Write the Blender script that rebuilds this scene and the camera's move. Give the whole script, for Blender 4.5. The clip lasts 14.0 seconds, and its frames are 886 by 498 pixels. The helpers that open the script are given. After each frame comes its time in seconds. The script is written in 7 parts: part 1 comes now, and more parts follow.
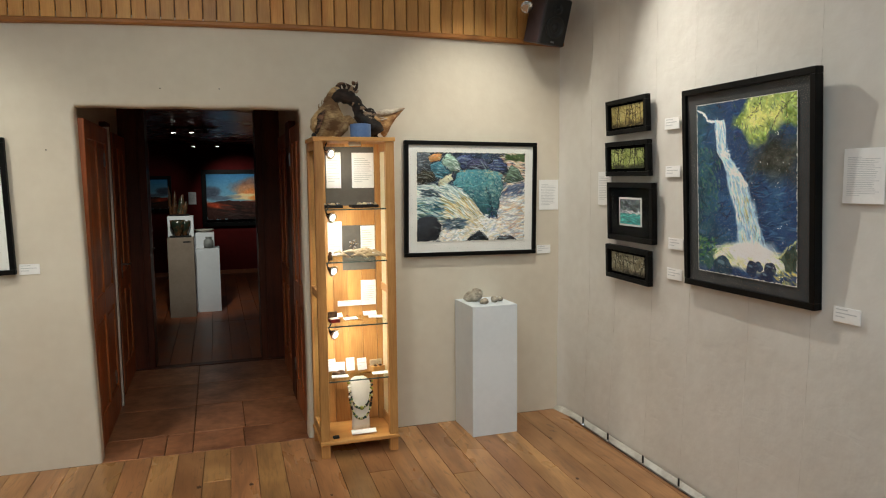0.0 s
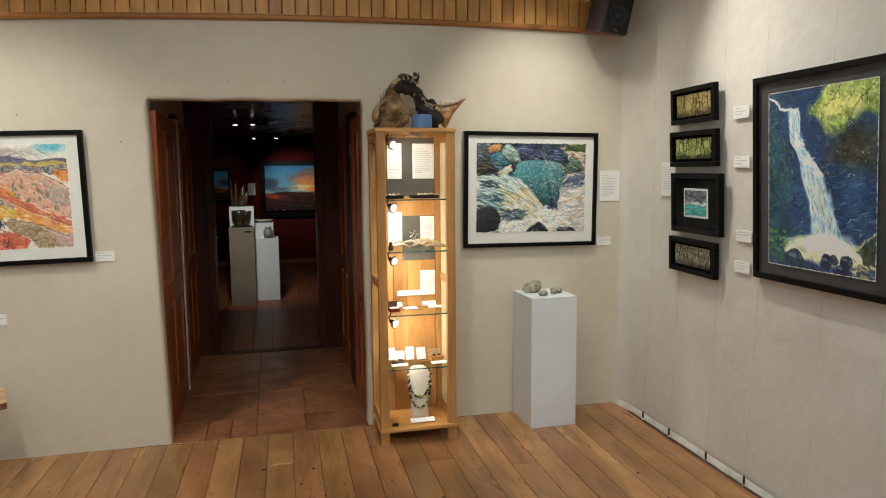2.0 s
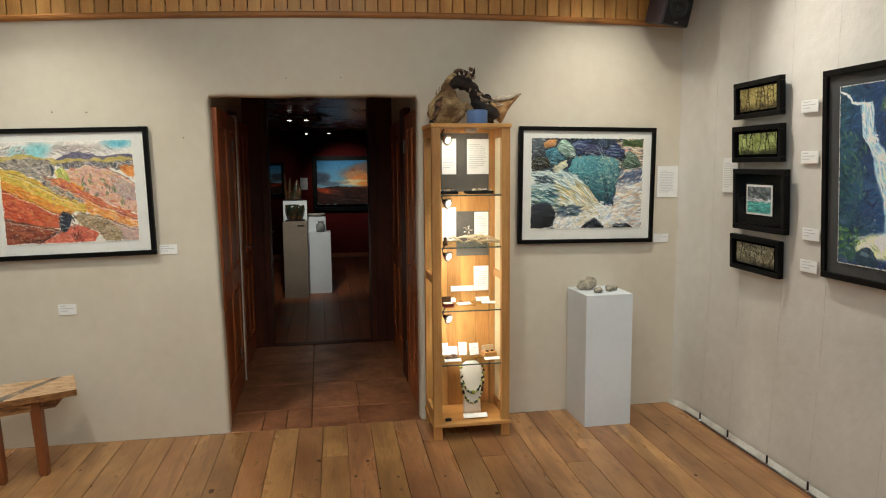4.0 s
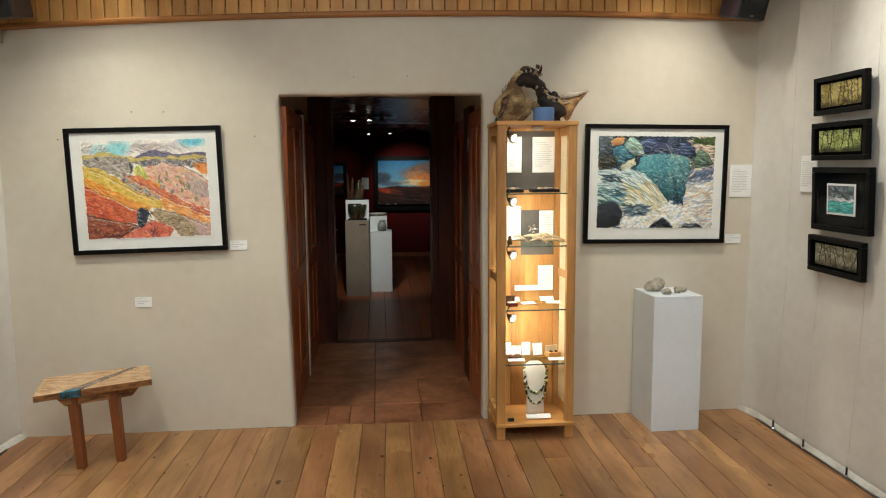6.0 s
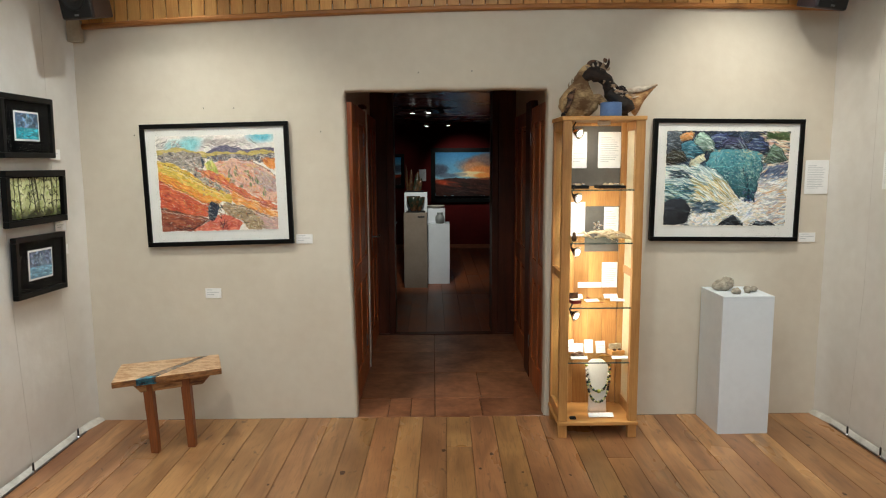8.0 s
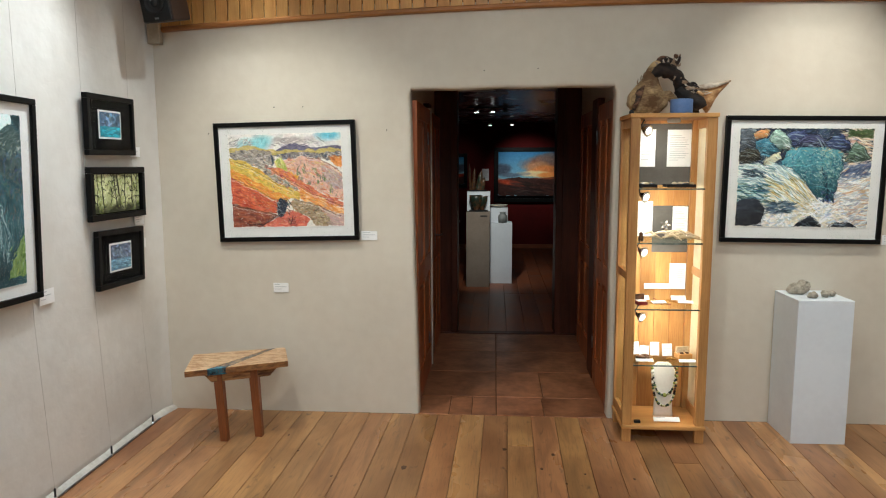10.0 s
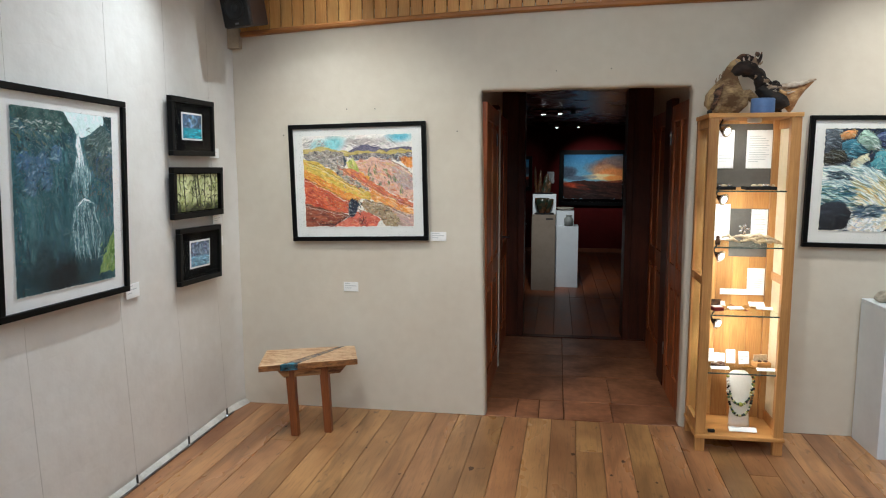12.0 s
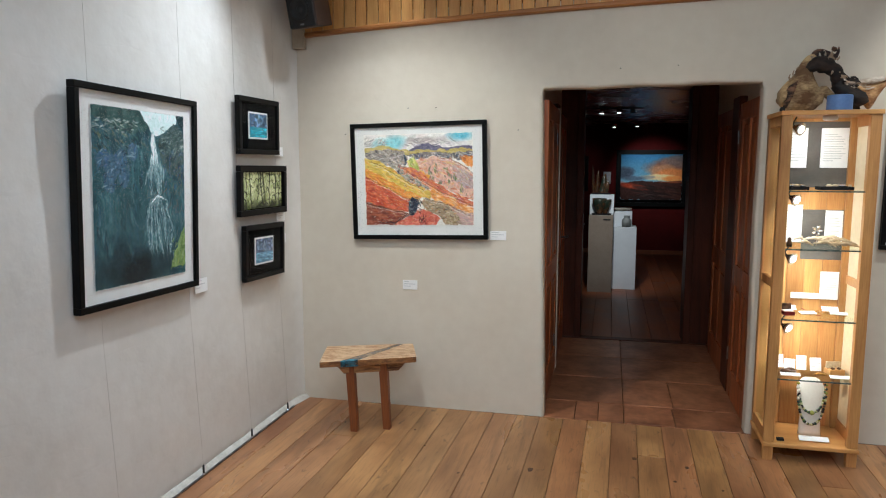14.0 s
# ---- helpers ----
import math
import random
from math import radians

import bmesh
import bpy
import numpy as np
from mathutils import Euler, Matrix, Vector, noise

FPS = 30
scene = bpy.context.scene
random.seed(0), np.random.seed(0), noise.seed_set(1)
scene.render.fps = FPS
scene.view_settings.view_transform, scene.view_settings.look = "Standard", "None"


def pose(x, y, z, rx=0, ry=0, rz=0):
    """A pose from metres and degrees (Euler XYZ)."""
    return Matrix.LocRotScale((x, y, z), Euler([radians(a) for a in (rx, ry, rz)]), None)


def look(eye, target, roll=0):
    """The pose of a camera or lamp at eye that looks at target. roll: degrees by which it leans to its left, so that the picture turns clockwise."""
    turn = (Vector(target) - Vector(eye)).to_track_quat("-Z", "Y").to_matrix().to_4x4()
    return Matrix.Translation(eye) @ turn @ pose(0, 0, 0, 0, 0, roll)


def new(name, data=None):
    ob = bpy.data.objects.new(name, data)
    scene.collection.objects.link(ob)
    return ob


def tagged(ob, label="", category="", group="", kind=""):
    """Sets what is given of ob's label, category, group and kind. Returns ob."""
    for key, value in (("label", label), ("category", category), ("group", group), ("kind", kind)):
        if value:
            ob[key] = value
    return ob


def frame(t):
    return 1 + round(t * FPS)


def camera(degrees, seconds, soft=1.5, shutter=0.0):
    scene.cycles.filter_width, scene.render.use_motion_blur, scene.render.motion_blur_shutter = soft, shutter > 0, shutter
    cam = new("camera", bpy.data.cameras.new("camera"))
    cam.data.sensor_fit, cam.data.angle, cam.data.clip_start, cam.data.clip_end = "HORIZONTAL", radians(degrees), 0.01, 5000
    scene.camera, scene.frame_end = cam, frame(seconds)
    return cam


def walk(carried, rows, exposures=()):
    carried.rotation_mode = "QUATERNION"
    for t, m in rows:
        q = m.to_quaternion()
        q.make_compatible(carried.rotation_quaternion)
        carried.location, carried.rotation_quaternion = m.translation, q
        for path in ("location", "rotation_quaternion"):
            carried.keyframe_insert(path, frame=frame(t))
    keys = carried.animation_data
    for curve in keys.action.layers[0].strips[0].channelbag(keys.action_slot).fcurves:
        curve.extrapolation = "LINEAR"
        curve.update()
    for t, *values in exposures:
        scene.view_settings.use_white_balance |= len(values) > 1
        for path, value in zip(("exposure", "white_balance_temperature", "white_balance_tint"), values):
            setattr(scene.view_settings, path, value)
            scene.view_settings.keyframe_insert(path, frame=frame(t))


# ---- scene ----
cam = camera(65.0, 14.0, soft=1.1)
PATH = [
    (0, (0.686, -4.34, 1.631), (1.303, -2.448, 1.432), -0.5),
    (0.5, (0.672, -4.338, 1.634), (1.256, -2.437, 1.428), -0.5),
    (1, (0.655, -4.34, 1.635), (1.201, -2.428, 1.422), -0.5),
    (1.5, (0.646, -4.337, 1.633), (1.156, -2.415, 1.415), -0.5),
    (2, (0.632, -4.333, 1.625), (1.108, -2.403, 1.404), -0.5),
    (2.5, (0.622, -4.329, 1.631), (1.067, -2.392, 1.404), -0.5),
    (3, (0.606, -4.323, 1.635), (1.02, -2.38, 1.403), -0.5),
    (5.5, (0.567, -4.315, 1.618), (0.79, -2.342, 1.386), -0.4),
    (6, (0.547, -4.304, 1.614), (0.729, -2.326, 1.383), -0.4),
    (6.5, (0.536, -4.293, 1.621), (0.678, -2.312, 1.385), -0.4),
    (7, (0.522, -4.29, 1.624), (0.624, -2.307, 1.383), -0.4),
    (7.5, (0.513, -4.291, 1.63), (0.577, -2.308, 1.382), -0.3),
    (8, (0.49, -4.296, 1.646), (0.519, -2.313, 1.388), -0.3),
    (8.2, (0.51, -4.283, 1.653), (0.518, -2.3, 1.389), -0.3),
    (10.5, (0.468, -4.302, 1.628), (0.276, -2.327, 1.375), -0.2),
    (11, (0.461, -4.301, 1.625), (0.22, -2.331, 1.376), -0.2),
    (11.5, (0.443, -4.305, 1.622), (0.164, -2.34, 1.375), -0.1),
    (12, (0.427, -4.307, 1.62), (0.107, -2.348, 1.373), -0.1),
    (12.5, (0.411, -4.314, 1.625), (0.055, -2.362, 1.377), -0.1),
    (13, (0.401, -4.316, 1.626), (0.005, -2.372, 1.376), -0.1),
    (13.5, (0.397, -4.313, 1.62), (-0.036, -2.376, 1.372), -0.1),
    (14, (0.372, -4.311, 1.611), (-0.091, -2.381, 1.365), -0.0),
]
walk(cam, [(t, look(eye, target, roll)) for t, eye, target, roll in PATH], exposures=[(0.0, -0.02, 6330, 3), (3.0, -0.06, 6400, 3), (5.4, -0.01, 6370, 3), (6.2, 0.09, 6320, 3), (10.5, 0.15, 5860, 4), (14.0, 0.10, 5540, 5)])

# ---- world and lights ----
world = bpy.data.worlds.new("world")
scene.world = world
world.use_nodes = True
wt = world.node_tree
sky = wt.nodes.new("ShaderNodeTexSky")
sky.sky_type, sky.sun_disc, sky.sun_elevation, sky.sun_rotation = "NISHITA", False, radians(35), radians(200)
wt.links.new(sky.outputs[0], wt.nodes["Background"].inputs[0])
wt.nodes["Background"].inputs[1].default_value = 0.08


def spot(name, eye, target, watts, degrees, colour, size=0.03, blend=1.0):
    d = bpy.data.lights.new(name, "SPOT")
    d.energy, d.spot_size, d.spot_blend, d.shadow_soft_size, d.color = watts, radians(degrees), blend, size, colour
    ob = new(name, d)
    ob.matrix_world = look(eye, target)
    return ob


def area(name, eye, target, watts, sx, sy, colour):
    d = bpy.data.lights.new(name, "AREA")
    d.shape, d.size, d.size_y, d.energy, d.color = "RECTANGLE", sx, sy, watts, colour
    ob = new(name, d)
    ob.matrix_world = look(eye, target)
    return ob


WARM = (1.0, 0.92, 0.80)
NEUTRAL = (1.0, 0.95, 0.90)
ROSE = (1.0, 0.91, 0.82)
PALE = (0.97, 0.965, 0.95)
COOL = (0.84, 0.94, 1.0)
# spots assumed under the unseen ceiling: eye, target, watts, angle, colour
SPOTS = [
    ((1.95, -0.18, 3.16), (2.95, -0.95, 1.00), 34, 74, ROSE),
    ((2.30, -0.75, 3.16), (2.98, -2.20, 0.85), 116, 78, ROSE),
    ((-0.72, -0.16, 3.16), (-1.66, -0.85, 0.65), 52, 72, PALE),
    ((-1.02, -0.70, 3.16), (-1.68, -2.10, 0.40), 124, 76, PALE),
    ((2.20, -1.00, 3.10), (2.33, 0.0, 1.40), 88, 72, WARM),
    ((-1.00, -1.25, 3.10), (-0.70, 0.0, 0.85), 100, 76, WARM),
    # these last two are added fill for the floor, from no known lamp
    ((-0.35, -2.60, 3.20), (-1.10, -1.55, 0.0), 18, 90, NEUTRAL),
    ((0.60, -2.30, 3.20), (0.60, -0.4, 0.2), 64, 105, WARM),
]
for eye, target, watts, deg, colour in SPOTS:
    spot("room_spot_and_fill", eye, target, watts, deg, colour, 0.05 if colour == WARM else 0.02)
# added cool fill behind the camera; no such window is known
area("ceiling_fill", (0.65, -4.6, 3.36), (0.65, -3.2, 0.0), 56, 3.2, 2.2, COOL)
# second room: lamps under its ceiling
# this one has no fitting; it is added to brighten the plinths
spot("far_spot", (0.305, 2.75, 2.22), (0.36, 4.75, 0.72), 80, 46, WARM, 0.03)
spot("far_spot", (0.45, 4.05, 2.20), (0.56, 4.8, 0.75), 12, 60, NEUTRAL, 0.03)
spot("far_spot", (0.75, 7.0, 2.13), (1.06, 8.45, 1.30), 54, 58, NEUTRAL, 0.03)
spot("far_spot", (0.40, 7.0, 2.13), (-0.3, 8.45, 1.40), 8, 50, NEUTRAL, 0.03)
# lamps inside the lit cabinet, one over each shelf
for z, watts in ((1.79, 5.0), (1.40, 6.2), (1.09, 7.5), (0.72, 8.0)):
    spot("cabinet_lamp_light", (1.335, -0.285, z), (1.58, -0.10, z - 0.26), watts, 150, (1.0, 0.91, 0.77), 0.02, 0.9)


# ---- materials ----
def srgb(r, g, b):
    def f(c):
        c /= 255.0
        return c / 12.92 if c <= 0.04045 else ((c + 0.055) / 1.055) ** 2.4
    return (f(r), f(g), f(b), 1.0)


def mat(name, colour, rough=0.6, metal=0.0, other=None, scale=6.0, stretch=(1, 1, 1), fine=60.0, bump=0.0, bump_scale=40.0,
        vary=0.0, contrast=(0.35, 0.65), spec=0.5, coords="Object"):
    """A surface of two colours mixed by two scales of noise, with fine relief and some change from piece to piece."""
    m = bpy.data.materials.new(name)
    m.use_nodes = True
    nt = m.node_tree
    N, L = nt.nodes, nt.links
    bs = N["Principled BSDF"]
    bs.inputs["Roughness"].default_value, bs.inputs["Metallic"].default_value = rough, metal
    bs.inputs["Specular IOR Level"].default_value = spec
    tc = N.new("ShaderNodeTexCoord")
    mp = N.new("ShaderNodeMapping")
    mp.inputs["Scale"].default_value = stretch
    L.new(tc.outputs[coords], mp.inputs["Vector"])
    info = N.new("ShaderNodeObjectInfo")
    shift = N.new("ShaderNodeVectorMath")
    shift.operation = "MULTIPLY_ADD"
    L.new(info.outputs["Random"], shift.inputs[0])
    shift.inputs[1].default_value = (37.0, 53.0, 71.0) if vary else (0, 0, 0)
    L.new(mp.outputs[0], shift.inputs[2])
    n1 = N.new("ShaderNodeTexNoise")
    n1.inputs["Scale"].default_value, n1.inputs["Detail"].default_value = scale, 5
    n2 = N.new("ShaderNodeTexNoise")
    n2.inputs["Scale"].default_value, n2.inputs["Detail"].default_value = fine, 3
    for n in (n1, n2):
        L.new(shift.outputs[0], n.inputs["Vector"])
    add = N.new("ShaderNodeMath")
    add.operation = "MULTIPLY_ADD"
    L.new(n2.outputs[0], add.inputs[0])
    add.inputs[1].default_value = 0.35
    L.new(n1.outputs[0], add.inputs[2])
    rng = N.new("ShaderNodeMapRange")
    rng.inputs[1].default_value, rng.inputs[2].default_value = contrast[0] + 0.175, contrast[1] + 0.175
    L.new(add.outputs[0], rng.inputs[0])
    mix = N.new("ShaderNodeMix")
    mix.data_type = "RGBA"
    mix.inputs[6].default_value, mix.inputs[7].default_value = colour, other or colour
    L.new(rng.outputs[0], mix.inputs[0])
    out = mix.outputs[2]
    if vary:
        hsv = N.new("ShaderNodeHueSaturation")
        v = N.new("ShaderNodeMapRange")
        v.inputs[3].default_value, v.inputs[4].default_value = 1 - vary, 1 + vary
        L.new(info.outputs["Random"], v.inputs[0])
        L.new(v.outputs[0], hsv.inputs["Value"])
        L.new(out, hsv.inputs["Color"])
        out = hsv.outputs[0]
    L.new(out, bs.inputs["Base Color"])
    r = N.new("ShaderNodeMapRange")
    r.inputs[3].default_value, r.inputs[4].default_value = max(0.02, rough - 0.06), min(1, rough + 0.08)
    L.new(n1.outputs[0], r.inputs[0])
    L.new(r.outputs[0], bs.inputs["Roughness"])
    if bump:
        nb = N.new("ShaderNodeTexNoise")
        nb.inputs["Scale"].default_value, nb.inputs["Detail"].default_value = bump_scale, 4
        L.new(shift.outputs[0], nb.inputs["Vector"])
        b = N.new("ShaderNodeBump")
        b.inputs["Strength"].default_value, b.inputs["Distance"].default_value = bump, 0.01
        L.new(nb.outputs[0], b.inputs["Height"])
        L.new(b.outputs[0], bs.inputs["Normal"])
    return m


def wood(name, light, dark, rough=0.45, along="y", vary=0.12, ring=9.0, knots=True, spec=0.5):
    """Planed wood: long grain, soft rings and a few dark knots, along one axis."""
    m = bpy.data.materials.new(name)
    m.use_nodes = True
    nt = m.node_tree
    N, L = nt.nodes, nt.links
    bs = N["Principled BSDF"]
    bs.inputs["Roughness"].default_value = rough
    bs.inputs["Specular IOR Level"].default_value = spec
    tc = N.new("ShaderNodeTexCoord")
    info = N.new("ShaderNodeObjectInfo")
    off = N.new("ShaderNodeVectorMath")
    off.operation = "MULTIPLY_ADD"
    off.inputs[1].default_value = (31.0, 47.0, 29.0)
    L.new(info.outputs["Random"], off.inputs[0])
    L.new(tc.outputs["Object"], off.inputs[2])
    k = {"x": (0.07, 1, 1), "y": (1, 0.07, 1), "z": (1, 1, 0.07)}[along]
    mp = N.new("ShaderNodeMapping")
    mp.inputs["Scale"].default_value = k
    L.new(off.outputs[0], mp.inputs["Vector"])
    g1 = N.new("ShaderNodeTexNoise")
    g1.inputs["Scale"].default_value, g1.inputs["Detail"].default_value, g1.inputs["Distortion"].default_value = ring, 4, 0.6
    g2 = N.new("ShaderNodeTexNoise")
    g2.inputs["Scale"].default_value, g2.inputs["Detail"].default_value = 170.0, 3
    for g in (g1, g2):
        L.new(mp.outputs[0], g.inputs["Vector"])
    add = N.new("ShaderNodeMath")
    add.operation = "MULTIPLY_ADD"
    L.new(g2.outputs[0], add.inputs[0])
    add.inputs[1].default_value = 0.5
    L.new(g1.outputs[0], add.inputs[2])
    ramp = N.new("ShaderNodeMapRange")
    ramp.inputs[1].default_value, ramp.inputs[2].default_value = 0.50, 1.02
    L.new(add.outputs[0], ramp.inputs[0])
    mix = N.new("ShaderNodeMix")
    mix.data_type = "RGBA"
    mix.inputs[6].default_value, mix.inputs[7].default_value = light, dark
    L.new(ramp.outputs[0], mix.inputs[0])
    out = mix.outputs[2]
    # blotches
    bl = N.new("ShaderNodeTexNoise")
    bl.inputs["Scale"].default_value, bl.inputs["Detail"].default_value = 2.6, 3
    L.new(off.outputs[0], bl.inputs["Vector"])
    br = N.new("ShaderNodeMapRange")
    br.inputs[1].default_value, br.inputs[2].default_value, br.inputs[3].default_value, br.inputs[4].default_value = 0.3, 0.7, 0.78, 1.16
    L.new(bl.outputs[0], br.inputs[0])
    v = N.new("ShaderNodeMapRange")
    v.inputs[3].default_value, v.inputs[4].default_value = 1 - vary, 1 + vary
    L.new(info.outputs["Random"], v.inputs[0])
    mul = N.new("ShaderNodeMath")
    mul.operation = "MULTIPLY"
    L.new(br.outputs[0], mul.inputs[0])
    L.new(v.outputs[0], mul.inputs[1])
    hsv = N.new("ShaderNodeHueSaturation")
    L.new(mul.outputs[0], hsv.inputs["Value"])
    L.new(out, hsv.inputs["Color"])
    out = hsv.outputs[0]
    if knots:
        kmap = N.new("ShaderNodeMapping")
        kmap.inputs["Scale"].default_value = tuple(1 if a == 1 else 0.45 for a in k)
        L.new(off.outputs[0], kmap.inputs["Vector"])
        vo = N.new("ShaderNodeTexVoronoi")
        vo.inputs["Scale"].default_value = 3.2
        L.new(kmap.outputs[0], vo.inputs["Vector"])
        kr = N.new("ShaderNodeMapRange")
        kr.inputs[1].default_value, kr.inputs[2].default_value, kr.inputs[3].default_value, kr.inputs[4].default_value = 0.05, 0.12, 0.85, 0.0
        L.new(vo.outputs["Distance"], kr.inputs[0])
        km = N.new("ShaderNodeMix")
        km.data_type = "RGBA"
        km.inputs[7].default_value = (dark[0] * 0.25, dark[1] * 0.2, dark[2] * 0.18, 1)
        L.new(kr.outputs[0], km.inputs[0])
        L.new(out, km.inputs[6])
        out = km.outputs[2]
    L.new(out, bs.inputs["Base Color"])
    rr = N.new("ShaderNodeMapRange")
    rr.inputs[3].default_value, rr.inputs[4].default_value = max(0.05, rough - 0.1), min(1, rough + 0.14)
    L.new(bl.outputs[0], rr.inputs[0])
    L.new(rr.outputs[0], bs.inputs["Roughness"])
    b = N.new("ShaderNodeBump")
    b.inputs["Strength"].default_value, b.inputs["Distance"].default_value = 0.12, 0.003
    L.new(add.outputs[0], b.inputs["Height"])
    L.new(b.outputs[0], bs.inputs["Normal"])
    return m


def oak_boards():
    """Worn oiled oak: mottled honey and brown boards with soft grain, dark flecks and scuffed gloss."""
    m = bpy.data.materials.new("oak_floor")
    m.use_nodes = True
    N, L = m.node_tree.nodes, m.node_tree.links
    bs = N["Principled BSDF"]
    tc, info, off = N.new("ShaderNodeTexCoord"), N.new("ShaderNodeObjectInfo"), N.new("ShaderNodeVectorMath")
    off.operation = "MULTIPLY_ADD"
    off.inputs[1].default_value = (31.0, 47.0, 29.0)
    L.new(info.outputs["Random"], off.inputs[0])
    L.new(tc.outputs["Object"], off.inputs[2])

    def noise_of(scale, stretch, detail=4.0, distortion=0.0):
        mp, n = N.new("ShaderNodeMapping"), N.new("ShaderNodeTexNoise")
        mp.inputs["Scale"].default_value = (1, stretch, 1)
        n.inputs["Scale"].default_value, n.inputs["Detail"].default_value, n.inputs["Distortion"].default_value = scale, detail, distortion
        L.new(off.outputs[0], mp.inputs["Vector"])
        L.new(mp.outputs[0], n.inputs["Vector"])
        return n.outputs[0]

    def ranged(src, a, b, lo, hi):
        r = N.new("ShaderNodeMapRange")
        for k, v in zip((1, 2, 3, 4), (a, b, lo, hi)):
            r.inputs[k].default_value = v
        L.new(src, r.inputs[0])
        return r.outputs[0]

    def mixed(fac, a, b):
        x = N.new("ShaderNodeMix")
        x.data_type = "RGBA"
        L.new(fac, x.inputs[0])
        for k, v in ((6, a), (7, b)):
            if isinstance(v, tuple):
                x.inputs[k].default_value = v
            else:
                L.new(v, x.inputs[k])
        return x.outputs[2]
    patch, grain, fine, fleck = noise_of(3.2, 0.45, 4, 0.4), noise_of(11, 0.10, 4, 1.2), noise_of(120, 0.06, 2), noise_of(26, 0.35, 3, 0.8)
    col = mixed(ranged(patch, 0.32, 0.68, 0.0, 1.0), srgb(200, 149, 98), srgb(148, 103, 66))
    col = mixed(ranged(grain, 0.50, 0.78, 0.0, 0.7), col, srgb(108, 74, 48))
    col = mixed(ranged(fine, 0.52, 0.80, 0.0, 0.45), col, srgb(104, 72, 48))
    col = mixed(ranged(fleck, 0.64, 0.76, 0.0, 0.7), col, srgb(80, 54, 38))
    hsv = N.new("ShaderNodeHueSaturation")
    L.new(ranged(info.outputs["Random"], 0, 1, 0.80, 1.18), hsv.inputs["Value"])
    wob = N.new("ShaderNodeMath")
    wob.operation = "FRACT"
    mul = N.new("ShaderNodeMath")
    mul.operation = "MULTIPLY"
    mul.inputs[1].default_value = 17.3
    L.new(info.outputs["Random"], mul.inputs[0])
    L.new(mul.outputs[0], wob.inputs[0])
    L.new(ranged(wob.outputs[0], 0, 1, 0.492, 0.506), hsv.inputs["Hue"])
    L.new(col, hsv.inputs["Color"])
    L.new(hsv.outputs[0], bs.inputs["Base Color"])
    L.new(ranged(patch, 0.3, 0.7, 0.24, 0.42), bs.inputs["Roughness"])
    b = N.new("ShaderNodeBump")
    b.inputs["Strength"].default_value, b.inputs["Distance"].default_value = 0.10, 0.004
    L.new(grain, b.inputs["Height"])
    L.new(b.outputs[0], bs.inputs["Normal"])
    return m


def plaster(name, colour, other, lumps=0.35, dents=0.0):
    """Hand-trowelled painted plaster: wide trowel waves, dents and faint stains."""
    m = mat(name, colour, 0.82, other=other, scale=1.3, fine=14.0, contrast=(0.3, 0.7), coords="Object", spec=0.25)
    nt = m.node_tree
    N, L = nt.nodes, nt.links
    tc = N.new("ShaderNodeTexCoord")
    w = N.new("ShaderNodeTexNoise")
    w.inputs["Scale"].default_value, w.inputs["Detail"].default_value, w.inputs["Roughness"].default_value = 2.4, 5, 0.5
    f = N.new("ShaderNodeTexNoise")
    f.inputs["Scale"].default_value, f.inputs["Detail"].default_value = 55.0, 4
    for n in (w, f):
        L.new(tc.outputs["Object"], n.inputs["Vector"])
    a = N.new("ShaderNodeMath")
    a.operation = "MULTIPLY_ADD"
    L.new(f.outputs[0], a.inputs[0])
    a.inputs[1].default_value = 0.025
    L.new(w.outputs[0], a.inputs[2])
    b = N.new("ShaderNodeBump")
    b.inputs["Strength"].default_value, b.inputs["Distance"].default_value = lumps, 0.035
    L.new(a.outputs[0], b.inputs["Height"])
    L.new(b.outputs[0], N["Principled BSDF"].inputs["Normal"])
    if dents:
        # trowel scars: short slanting dents, thinly spread
        turn, d, r = N.new("ShaderNodeMapping"), N.new("ShaderNodeTexNoise"), N.new("ShaderNodeMapRange")
        turn.inputs["Rotation"].default_value, turn.inputs["Scale"].default_value = (radians(28), 0, 0), (1, 0.5, 1.3)
        d.inputs["Scale"].default_value, d.inputs["Detail"].default_value, d.inputs["Distortion"].default_value = 8.0, 3, 0.8
        r.inputs[1].default_value, r.inputs[2].default_value = 0.60, 0.70
        L.new(tc.outputs["Object"], turn.inputs["Vector"])
        L.new(turn.outputs[0], d.inputs["Vector"])
        L.new(d.outputs[0], r.inputs[0])
        b2 = N.new("ShaderNodeBump")
        b2.invert = True
        b2.inputs["Strength"].default_value, b2.inputs["Distance"].default_value = dents, 0.006
        L.new(r.outputs[0], b2.inputs["Height"])
        L.new(b.outputs[0], b2.inputs["Normal"])
        L.new(b2.outputs[0], N["Principled BSDF"].inputs["Normal"])
    return m


def glass(name, tint=(1, 1, 1, 1), sheen=0.012):
    """A clear pane: light goes straight through, with a slight mirror sheen."""
    m = bpy.data.materials.new(name)
    m.use_nodes = True
    nt = m.node_tree
    N, L = nt.nodes, nt.links
    N.remove(N["Principled BSDF"])
    tr, gl, mx = N.new("ShaderNodeBsdfTransparent"), N.new("ShaderNodeBsdfGlossy"), N.new("ShaderNodeMixShader")
    tr.inputs[0].default_value = tint
    gl.inputs["Roughness"].default_value = 0.03
    mx.inputs[0].default_value = sheen
    L.new(tr.outputs[0], mx.inputs[1])
    L.new(gl.outputs[0], mx.inputs[2])
    L.new(mx.outputs[0], N["Material Output"].inputs[0])
    return m


